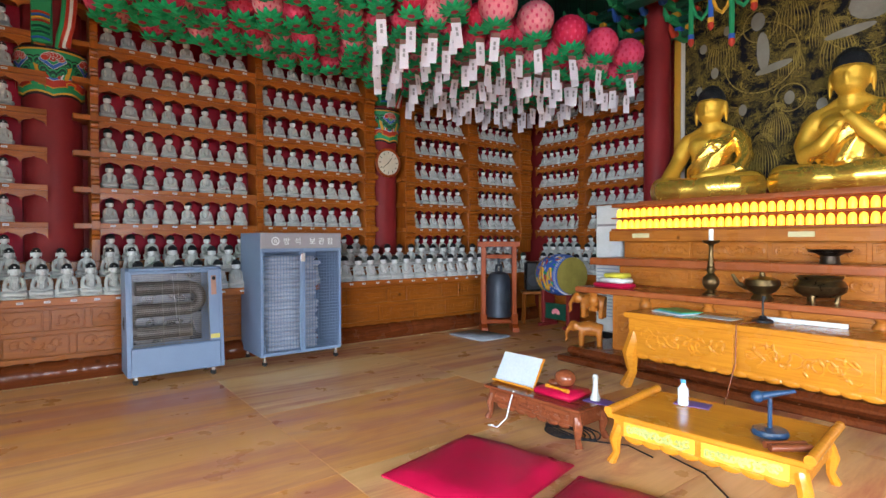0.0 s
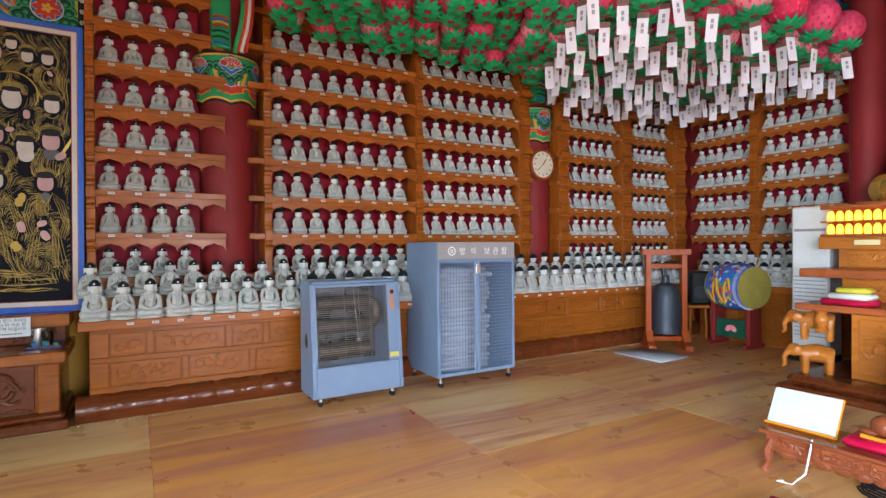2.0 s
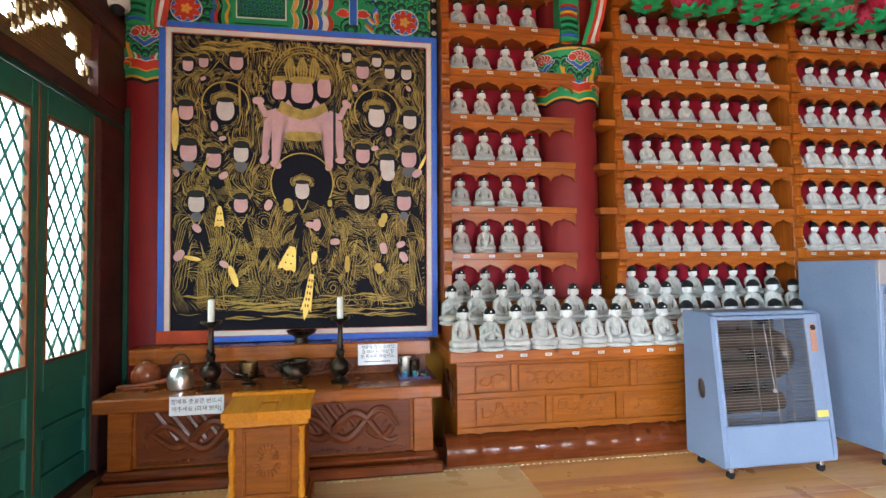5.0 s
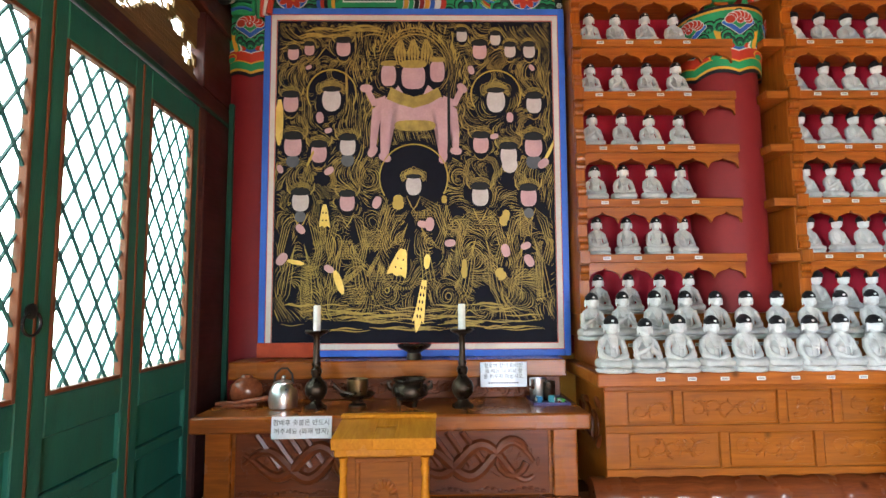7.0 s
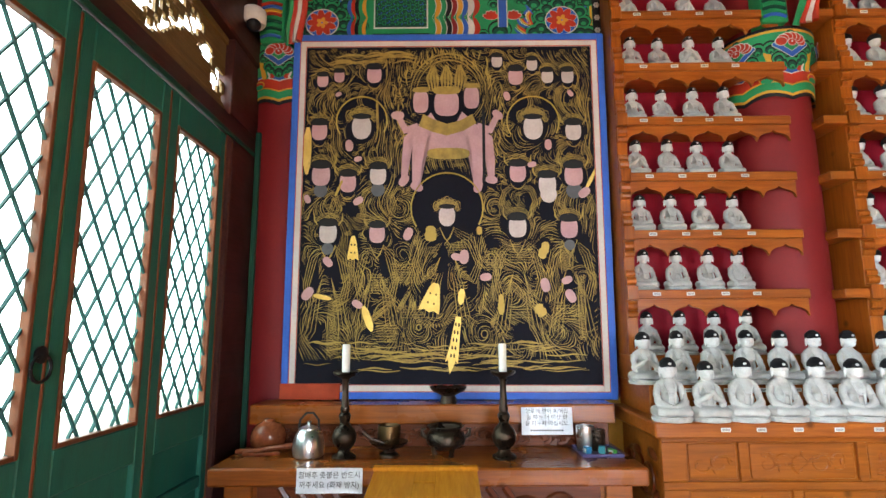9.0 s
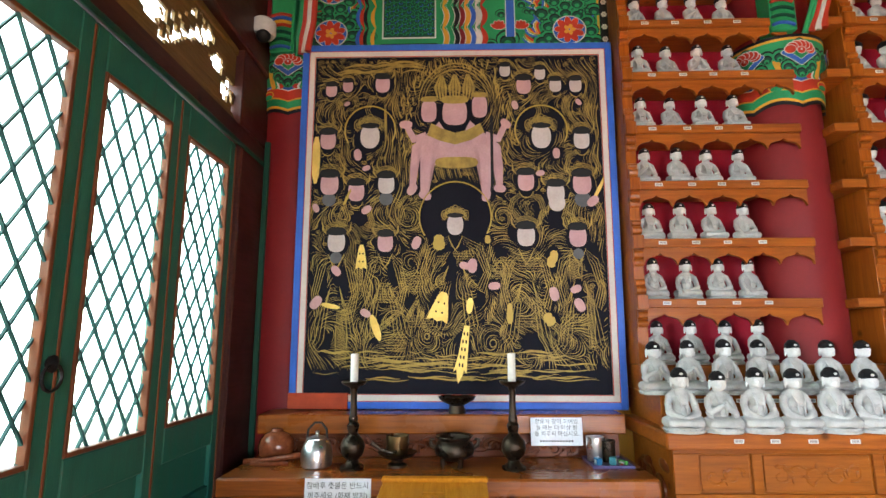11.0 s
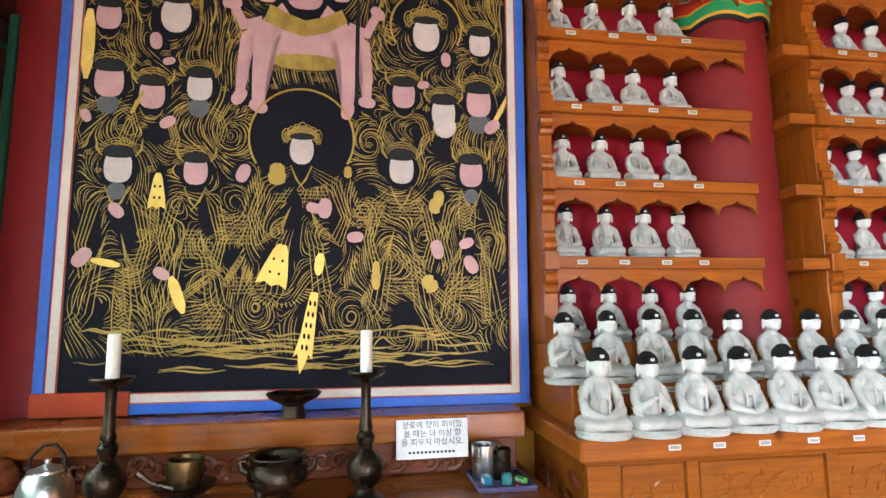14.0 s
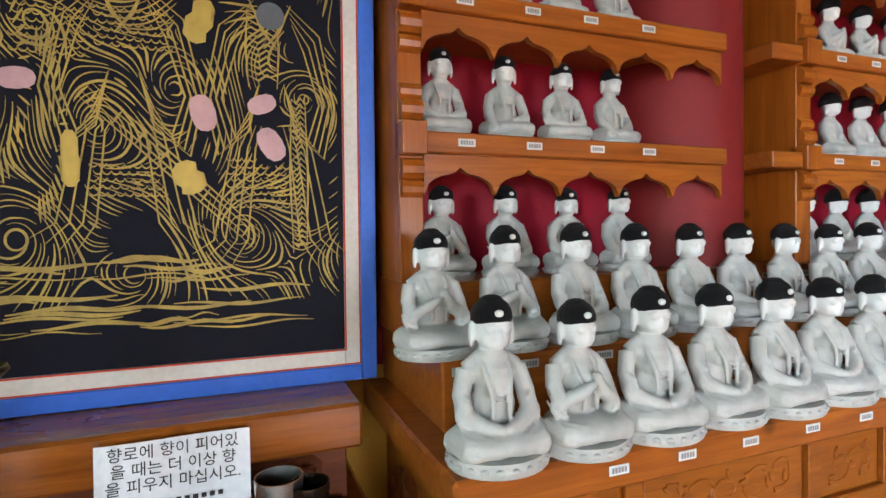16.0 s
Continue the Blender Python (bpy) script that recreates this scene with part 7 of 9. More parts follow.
def far_corner_things():
    # bell in a red frame
    t = thing("bell_stand", pose(-5.50, 5.86, 0, 0, 0, -37), "red-stained wooden bell frame", "bell stand")
    for s in (-1, 1):
        bm = BM()
        box(bm, -0.04, 0.04, s * 0.225 - 0.035, s * 0.225 + 0.035, 0.06, 1.24, 0.006)
        part("post", bm, red_stand, t)
        bm = BM()
        prism(bm, [(-0.22, 0.0), (0.22, 0.0), (0.21, 0.06), (0.10, 0.10), (0.045, 0.24), (-0.045, 0.24), (-0.10, 0.10), (-0.21, 0.06)], s * 0.225 - 0.045, s * 0.225 + 0.045, "xz")
        part("foot", tri(bm), red_stand, t)
    for z0, z1, w in ((1.22, 1.30, 0.31), (1.05, 1.11, 0.19), (0.10, 0.16, 0.19)):
        bm = BM()
        box(bm, -0.045, 0.045, -w, w, z0, z1, 0.008)
        part("crossbar", bm, red_stand, t)
    t = thing("bronze_bell", pose(-5.50, 5.86, 0.20), "dark temple bell hanging in the wooden frame", "bell")
    bm = BM()
    lathe(bm, [(0, 0.02), (0.17, 0.0), (0.185, 0.005), (0.188, 0.05), (0.18, 0.08), (0.188, 0.2), (0.185, 0.42), (0.17, 0.55), (0.13, 0.63), (0.05, 0.66), (0.0, 0.665)], 32)
    part("bell_body", bm, bell_iron, t, "", True)
    bm = BM()
    tube(bm, [(0, -0.05, 0.65), (0, -0.04, 0.75), (0, 0.04, 0.75), (0, 0.05, 0.65)], 0.022, 8)
    tube(bm, [(0, 0, 0.74), (0, 0, 0.86)], 0.02, 8)
    part("crown_loop", bm, bell_iron, t, "", True)
    # drum on stand
    t = thing("drum_stand", pose(-5.12, 6.78, 0, 0, 0, -90), "dark red painted drum stand with lotus panel", "drum stand")
    for s in (-1, 1):
        bm = BM()
        box(bm, -0.13, 0.13, s * 0.24 - 0.03, s * 0.24 + 0.03, 0.05, 0.56, 0.008)
        box(bm, -0.2, 0.2, s * 0.24 - 0.035, s * 0.24 + 0.035, 0.0, 0.055, 0.008)
        part("side_frame", bm, paint("dark_red_paint", (0.22, 0.02, 0.02), rough=0.45), t)
    bm = BM()
    box(bm, 0.06, 0.10, -0.21, 0.21, 0.12, 0.36, 0.006)
    part("front_panel", bm, D_DARK, t, "dark green lotus panel")
    bm = BM()
    mm = panel_pose((0.101, 0, 0.22), (0, 1, 0), (0, 0, 1))
    for k in range(7):
        a = math.pi * k / 6
        disc(bm, 0.045 * math.cos(a), 0.035 * math.sin(a), 0.0005 * k, 0.035, 0.022, mm, 0, 10, 0.002, 0, a)
    part("painted_lotus", bm, petal_pale, t)
    d = thing("temple_drum", pose(-5.06, 6.72, 0.80, 0, 0, -14), "barrel drum, shell painted with bright dragon, ochre skins", "drum")
    bm = BM()
    rot = Matrix.Rotation(radians(90), 4, "Y")
    lathe(bm, [(0, -0.27), (0.265, -0.27), (0.30, -0.14), (0.31, 0), (0.30, 0.14), (0.265, 0.27), (0, 0.27)], 36, rot)
    part("drum_shell", bm, D_BLUE, d, "", True)
    for s in (-1, 1):
        bm = BM()
        lathe(bm, [(0, s * 0.271), (0.27, s * 0.271), (0.27, s * 0.279), (0, s * 0.282)][::s], 36, rot)
        part("drum_skin", bm, paint("ochre_drum_skin", (0.34, 0.27, 0.06), (0.24, 0.19, 0.04), 0.6), d, "taut ochre skin", True)
    mats = [D_RED, D_GREEN, D_YEL, D_BLUE, D_WHITE]
    rng = random.Random(2)

    def on_shell(x, a, lift):
        rr = 0.31 - 0.045 * (x / 0.27) ** 2 + lift
        return Vector((x, rr * math.cos(a), rr * math.sin(a)))
    bm = BM()
    for k in range(90):
        x, a, q, turn = rng.uniform(-0.22, 0.19), rng.uniform(2.0, 4.6), rng.uniform(0.022, 0.05), rng.uniform(0, 3)
        tone, lift = rng.randrange(5), 0.002 + 0.00008 * k
        rim = []
        for i in range(10):
            u, w = q * math.cos(i * 0.628), q * 0.45 * math.sin(i * 0.628)
            rim.append(bm.verts.new(on_shell(x + u * math.cos(turn) - w * math.sin(turn), a + (u * math.sin(turn) + w * math.cos(turn)) / 0.31, lift)))
        bm.faces.new(rim).material_index = tone
    for q in range(3):
        pts = [on_shell(-0.18 + 0.36 * i / 20, 3.3 + 0.55 * math.sin(i * 0.62 + q * 0.25) + 0.05 * q, 0.012) for i in range(21)]
        tube(bm, pts, [0.016 - 0.004 * abs(i / 10 - 1) for i in range(21)], 6, (2, 0, 1)[q])
    part("painted_dragon", bm, mats, d, "swirling painted dragon shapes")
    bm = BM()
    for k in range(26):
        a = 1.9 + 2.9 * k / 26
        tube(bm, [on_shell(0.205, a, 0.004), on_shell(0.245, a + 0.07, 0.004)], 0.006, 5)
    tagged(part("rope_lacing", bm, D_WHITE, d, "white rope lacing"), "white rope lacing", "", "", "stuff")
    # speaker, stool, basket
    t = thing("loudspeaker", pose(-5.62, 6.72, 0.52, 0, 0, -40), "black portable loudspeaker on a stool", "loudspeaker")
    bm = BM()
    box(bm, -0.12, 0.12, -0.13, 0.13, 0, 0.46, 0.03)
    part("cabinet", bm, rubber, t)
    bm = BM()
    lathe(bm, [(0, 0), (0.09, 0), (0.095, 0.01), (0.02, 0.004), (0, 0.012)], 20, panel_pose((0.121, 0, 0.17), (0, 1, 0), (0, 0, 1)))
    part("cone", bm, paint("speaker_cone", (0.03, 0.035, 0.045), rough=0.6), t, "", True)
    t = thing("wooden_stool", pose(-5.62, 6.72, 0, 0, 0, -40), "small wooden stool under the loudspeaker", "stool")
    bm = BM()
    box(bm, -0.16, 0.16, -0.18, 0.18, 0.47, 0.518, 0.01)
    part("seat", bm, panel_wood, t)
    for sx in (-1, 1):
        for sy in (-1, 1):
            bm = BM()
            tube(bm, [(sx * 0.13, sy * 0.15, 0), (sx * 0.12, sy * 0.13, 0.47)], 0.02, 8)
            part("leg", bm, panel_wood, t)
    bm = BM()
    box(bm, -0.34, 0.34, -0.27, 0.27, 0.001, 0.025, 0.011)
    single("floor_mat", bm, grey_cloth, pose(-5.3, 5.30, 0, 0, 0, 2), "thin pale grey floor mat before the bell", "mat", "", 60)


far_corner_things()


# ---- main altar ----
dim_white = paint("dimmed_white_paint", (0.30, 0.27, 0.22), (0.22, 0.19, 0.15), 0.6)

def altar():
    t = thing("main_altar", pose(0, 0, 0), "tiered varnished wooden altar with carved friezes", "altar")
    xr = 0.6
    rng = random.Random(31)
    # tiers from the floor up: left end, front y, back y, z0, z1, material
    for name, xl, yf, z0, z1, mat, c in (("plinth", -3.68, 4.98, 0.0, 0.07, plinth_wood, 0.02), ("plinth", -3.62, 5.06, 0.07, 0.16, plinth_wood, 0.035), ("lower_body", -3.20, 5.32, 0.16, 0.745, altar_wood, 0.004),
                                         ("lower_slab", -3.62, 5.22, 0.745, 0.805, altar_red, 0.01), ("middle_body", -3.52, 5.92, 0.805, 1.02, altar_wood, 0.004), ("middle_slab", -3.86, 5.80, 1.02, 1.105, altar_red, 0.01),
                                         ("upper_body", -3.72, 6.32, 1.105, 1.30, altar_wood, 0.004), ("upper_beam", -3.86, 6.20, 1.30, 1.43, altar_wood, 0.008)):
        bm = BM()
        box(bm, xl, xr, yf, 7.40, z0 + 0.0005, z1, c)
        part(name, bm, mat, t)
    for yf, z0, z1, xl, seg in ((5.32, 0.22, 0.70, -3.16, 0.62), (5.92, 0.83, 1.00, -3.48, 0.8), (6.32, 1.12, 1.285, -3.66, 0.8)):
        x = xl
        while x < 0.3:
            bm = BM()
            mm = panel_pose((x + seg / 2, yf - 0.001, (z0 + z1) / 2), (1, 0, 0), (0, 0, 1))
            box(bm, -seg / 2 + 0.02, seg / 2 - 0.02, -(z1 - z0) / 2, (z1 - z0) / 2, -0.003, 0.008, 0.004, 0, mm)
            relief(bm, seg * 0.86, (z1 - z0) * 0.72, mm, rng, 0.018, 1.0)
            part("carved_panel", bm, altar_wood, t, "", True)
            x += seg
    # balusters under the lower slab
    for k in range(6):
        bm = BM()
        lathe(bm, [(0, 0), (0.05, 0), (0.055, 0.03), (0.03, 0.05), (0.055, 0.09), (0.06, 0.13), (0.035, 0.17), (0.05, 0.20), (0, 0.20)], 12, Matrix.Translation((-3.42 + 0.62 * k, 5.29, 0.545)))
        part("baluster", bm, altar_wood, t, "", True)
    # votive lamp case: two glowing rows
    bm = BM()
    box(bm, -3.87, xr, 6.50, 6.61, 1.45, 1.74, 0)
    case = part("lamp_case", bm, altar_red, t, "wooden case holding rows of lit votive lamps")
    for z0, z1, depth in ((1.432, 1.46, 0.004), (1.58, 1.60, 0.004), (1.725, 1.765, 0.006)):
        bm = BM()
        box(bm, -3.87, xr, 6.26, 6.62, z0, z1, depth)
        part("shelf", bm, altar_red, case)
    lamp = None
    for row, z in ((0, 1.462), (1, 1.602)):
        for k in range(46):
            x = -3.80 + k * 0.083
            if lamp is None:
                bm = BM()
                lathe(bm, [(0, 0), (0.033, 0), (0.035, 0.05), (0.028, 0.085), (0.014, 0.102), (0, 0.106)], 10)
                lamp = mesh_of(bm, "votive_lamp", lamp_yellow, True)
            part("votive_lamp", lamp, None, case, "", False, pose(x, 6.34, z))
    for x in (-3.42, -1.75):
        bm = BM()
        box(bm, x - 0.11, x + 0.11, 6.196, 6.199, 1.345, 1.395, 0)
        part("donor_label", bm, old_paper, t)
    # upper pedestal that carries the figures
    bm = BM()
    box(bm, -3.62, xr, 6.45, 7.40, 1.766, 1.80, 0.006)
    part("figure_platform", bm, altar_red, t)
    # red end column and gilt board
    t = thing("altar_column", pose(-3.80, 7.20, 0), "round oxblood red altar column", "pillar")
    bm = BM()
    lathe(bm, [(0.18, 1.10), (0.17, 1.15), (0.17, 4.7)], 28)
    part("shaft", bm, wall_red, t, "", True)
    # painting behind
    t = thing("altar_painting", pose(-1.9, 7.56, 2.0), "muted brown and gold altar painting with pale figures", "painting")
    mm = panel_pose((0, 0, 0), (1, 0, 0), (0, 0, 1))
    w, h = 1.70, 2.5
    bm = BM()
    for u0, u1, v0, v1 in ((-w - 0.05, -w, -0.05, h), (w, w + 0.05, -0.05, h), (-w, w, -0.05, 0)):
        box(bm, u0, u1, v0, v1, -0.02, 0.02, 0.003, 0, mm)
    part("frame", bm, cream_paint, t)
    bm = BM()
    for u0, u1, v0, v1 in ((-w - 0.14, -w - 0.052, -0.05, h),):
        box(bm, u0, u1, v0, v1, -0.02, 0.03, 0.003, 0, mm)
    part("gilt_strip", bm, D_YEL, t, "yellow gilt side strip")
    bm = BM()
    box(bm, -w, w, 0, h, -0.02, 0.0, 0, 0, mm)
    part("canvas", bm, lacquer, t)
    rng = random.Random(6)
    gb = BM()
    for k in range(20):
        cx, cy, r = rng.uniform(-1.5, 1.5), rng.uniform(0.5, 2.3), rng.uniform(0.05, 0.09)
        for j in range(11):
            e = j / 5 - 1
            ribbon(gb, [(cx + e * r * (0.9 + 1.3 * math.sin(g / 10 * 2.2)), cy - r * 5.5 * g / 10) for g in range(11)], 0.004, 0.003, mm)
        for j in range(4):
            ribbon(gb, [(cx + r * (1 + 0.2 * j) * math.cos(g * 0.35), cy + r * (1 + 0.2 * j) * math.sin(g * 0.35)) for g in range(10)], 0.004, 0.003, mm)
    for cx, cy, r in ((-0.75, 1.55, 0.42), (0.35, 1.85, 0.5), (-0.75, 1.95, 0.2), (0.35, 2.35, 0.22), (-0.42, 1.0, 0.16)):
        pts = [(cx + r * math.cos(a), cy + r * math.sin(a)) for a in [i * 0.1571 for i in range(41)]]
        for i in range(40):
            ribbon(gb, [pts[i], ((pts[i][0] + pts[i + 1][0]) / 2, (pts[i][1] + pts[i + 1][1]) / 2), pts[i + 1]], 0.008, 0.003, mm)
    tagged(part("gold_linework", mesh_of(gb, "gold_linework", gold_leaf), None, t), "", "", "", "stuff")
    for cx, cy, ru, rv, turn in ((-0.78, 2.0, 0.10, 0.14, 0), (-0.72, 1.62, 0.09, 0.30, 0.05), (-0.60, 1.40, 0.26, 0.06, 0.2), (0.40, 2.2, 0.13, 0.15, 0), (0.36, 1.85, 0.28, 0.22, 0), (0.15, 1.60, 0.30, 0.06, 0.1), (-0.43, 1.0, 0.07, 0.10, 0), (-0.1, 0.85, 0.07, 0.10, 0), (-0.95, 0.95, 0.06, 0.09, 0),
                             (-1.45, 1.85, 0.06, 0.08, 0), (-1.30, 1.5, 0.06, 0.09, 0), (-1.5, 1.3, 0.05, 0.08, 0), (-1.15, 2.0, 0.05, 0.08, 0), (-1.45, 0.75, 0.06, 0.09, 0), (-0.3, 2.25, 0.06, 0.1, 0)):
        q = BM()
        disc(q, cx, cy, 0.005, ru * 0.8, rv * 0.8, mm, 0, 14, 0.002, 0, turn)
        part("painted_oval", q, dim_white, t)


altar()


def golden_form(bm, raised):
    """A broad seated figure of unit height, facing +x: wide knees, upright trunk."""
    for s in (-1, 1):
        tube(bm, [(-0.10, s * 0.14, 0.10), (0.00, s * 0.30, 0.105), (0.10, s * 0.385, 0.10), (0.20, s * 0.30, 0.095), (0.27, s * 0.10, 0.09), (0.275, -s * 0.10, 0.085)], [0.10, 0.108, 0.112, 0.10, 0.085, 0.06], 16)
    ball(bm, (0.05, 0, 0.065), (0.25, 0.40, 0.065), 0, 28, 10)
    # trunk, chest, shoulders
    tube(bm, [(-0.06, 0, 0.08), (-0.055, 0, 0.22), (-0.05, 0, 0.34), (-0.055, 0, 0.46), (-0.06, 0, 0.54)], [0.19, 0.165, 0.165, 0.175, 0.09], 24)
    ball(bm, (-0.055, 0, 0.49), (0.115, 0.225, 0.085), 0, 24, 12)
    for s in (-1, 1):
        ball(bm, (0.025, s * 0.075, 0.435), (0.09, 0.10, 0.075), 0, 16, 10)
        ball(bm, (-0.055, s * 0.215, 0.475), (0.082, 0.075, 0.085), 0, 16, 10)
        tube(bm, [(-0.05, s * 0.05, 0.60), (-0.055, s * 0.13, 0.545), (-0.055, s * 0.21, 0.505)], [0.04, 0.05, 0.06], 12)
    # neck rings and head
    tube(bm, [(-0.05, 0, 0.53), (-0.035, 0, 0.64)], [0.088, 0.075], 16)
    for z in (0.575, 0.60):
        ball(bm, (-0.043, 0, z), (0.086, 0.086, 0.012), 0, 18, 6)
    ball(bm, (-0.03, 0, 0.755), (0.122, 0.118, 0.135), 0, 26, 16)
    ball(bm, (0.0, 0, 0.685), (0.092, 0.098, 0.075), 0, 20, 12)
    ball(bm, (0.090, 0, 0.722), (0.018, 0.015, 0.035), 0, 10, 8)
    for s in (-1, 1):
        tube(bm, [(0.092, s * 0.016, 0.765), (0.092, s * 0.045, 0.778), (0.064, s * 0.086, 0.765)], 0.007, 6)
        ball(bm, (-0.03, s * 0.128, 0.70), (0.024, 0.014, 0.085), 0, 10, 10)
    tube(bm, [(0.083, -0.026, 0.672), (0.094, 0.0, 0.669), (0.083, 0.026, 0.672)], 0.010, 6)
    # arms: one in the lap or raised, one down to the knee
    for s in (-1, 1):
        if s < 0 and not raised:
            pts = [(-0.055, -0.235, 0.47), (-0.02, -0.285, 0.34), (0.08, -0.30, 0.24), (0.18, -0.30, 0.185), (0.25, -0.29, 0.13)]
        elif raised:
            pts = [(-0.055, s * 0.235, 0.47), (-0.01, s * 0.285, 0.33), (0.07, s * 0.25, 0.25), (0.14, s * 0.12, 0.34 + 0.03 * s), (0.155, s * 0.05, 0.42 + 0.03 * s)]
        else:
            pts = [(-0.055, 0.235, 0.47), (-0.02, 0.285, 0.33), (0.06, 0.26, 0.235), (0.15, 0.13, 0.195), (0.19, 0.02, 0.19)]
        tube(bm, pts, [0.075, 0.068, 0.064, 0.048, 0.036], 14)
        ball(bm, pts[-1], (0.034, 0.045, 0.028), 0, 12, 8)
        d = Vector(pts[-1]) - Vector(pts[-2])
        for k in range(4):
            off = Vector((0, -0.026 + 0.017 * k, 0))
            tube(bm, [Vector(pts[-1]) + off, Vector(pts[-1]) + off + d.normalized() * 0.07], [0.012, 0.008], 6)
    # robe edge from one shoulder across the chest, and its folds
    tube(bm, [(-0.08, 0.13, 0.565), (0.03, 0.12, 0.515), (0.098, 0.04, 0.42), (0.105, -0.06, 0.33), (0.07, -0.15, 0.26), (0.0, -0.19, 0.22)], [0.022, 0.020, 0.020, 0.020, 0.018, 0.016], 8)
    for k in range(6):
        tube(bm, [(-0.01, 0.225 - 0.01 * k, 0.52 - 0.035 * k), (0.075, 0.17 - 0.014 * k, 0.43 - 0.035 * k), (0.115, 0.08 - 0.016 * k, 0.35 - 0.03 * k), (0.112, -0.01 - 0.012 * k, 0.29 - 0.02 * k)], 0.010, 6)
    for k in range(5):
        for s in (-1, 1):
            tube(bm, [(0.29 - 0.02 * k, s * 0.03, 0.14 - 0.024 * k), (0.285, s * (0.16 + 0.02 * k), 0.13 - 0.022 * k), (0.20, s * (0.345 + 0.012 * k), 0.14 - 0.022 * k), (0.06, s * 0.46, 0.13 - 0.02 * k)], [0.009, 0.012, 0.012, 0.008], 6)
    return bm


def golden_statue(x, y, z, h, turn, kind):
    skin = remeshed(golden_form(BM(), kind == 1), 0.010, 1, None)
    bm = BM()
    bm.from_mesh(skin)
    bpy.data.meshes.remove(skin)
    for f in bm.faces:
        c = f.calc_center_median()
        edge = 0.13 - 1.02 * (0.565 - c.z) if c.x > -0.06 else -0.3
        sleeve = c.y > 0.12 and c.z > 0.20
        hand = c.x > 0.13 and c.z > 0.165 or (c.y < -0.225 and c.z > 0.155)
        robe = c.z < 0.20 or (c.z < 0.57 and (c.y > edge or sleeve))
        f.material_index = 0 if robe and not hand else 1
    hair_form(bm, 2, False)
    for v in bm.verts:
        if v.co.z > 0.79:
            v.co.z -= 0.012
    me = bpy.data.meshes.new("gilded_buddha_statue")
    bm.to_mesh(me)
    bm.free()
    for m in (gold, gold_matt, hair_black):
        me.materials.append(m)
    me.shade_smooth()
    ob = new("gilded_buddha_statue", me)
    ob.matrix_basis = pose(x, y, z, 0, 0, turn) @ Matrix.Diagonal((h, h * 0.88, h, 1))
    return tagged(ob, "large gilded seated Buddha statue with black hair", "statue", "gilded statues")


golden_statue(-2.97, 6.95, 1.775, 1.53, -84, 2)
golden_statue(-1.58, 6.95, 1.775, 1.60, -88, 1)


def white_board():
    t = thing("air_conditioner", pose(-4.22, 6.65, 0), "tall white standing air conditioner beside the altar", "appliance")
    bm = BM()
    box(bm, -0.06, 0.33, -0.15, 0.15, 0.09, 1.78, 0.02)
    part("cabinet", bm, paper, t)
    bm = BM()
    box(bm, -0.09, 0.33, -0.18, 0.16, 0.0, 0.089, 0.01)
    part("base", bm, rubber, t, "black plastic base")
    for k in range(16):
        bm = BM()
        box(bm, -0.03, 0.30, -0.156, -0.151, 0.30 + 0.045 * k, 0.312 + 0.045 * k, 0.002)
        part("vent_slat", bm, steel_light, t)
    bm = BM()
    box(bm, -0.03, 0.30, -0.156, -0.151, 1.50, 1.53, 0.001)
    part("slot", bm, steel_grey, t)


white_board()


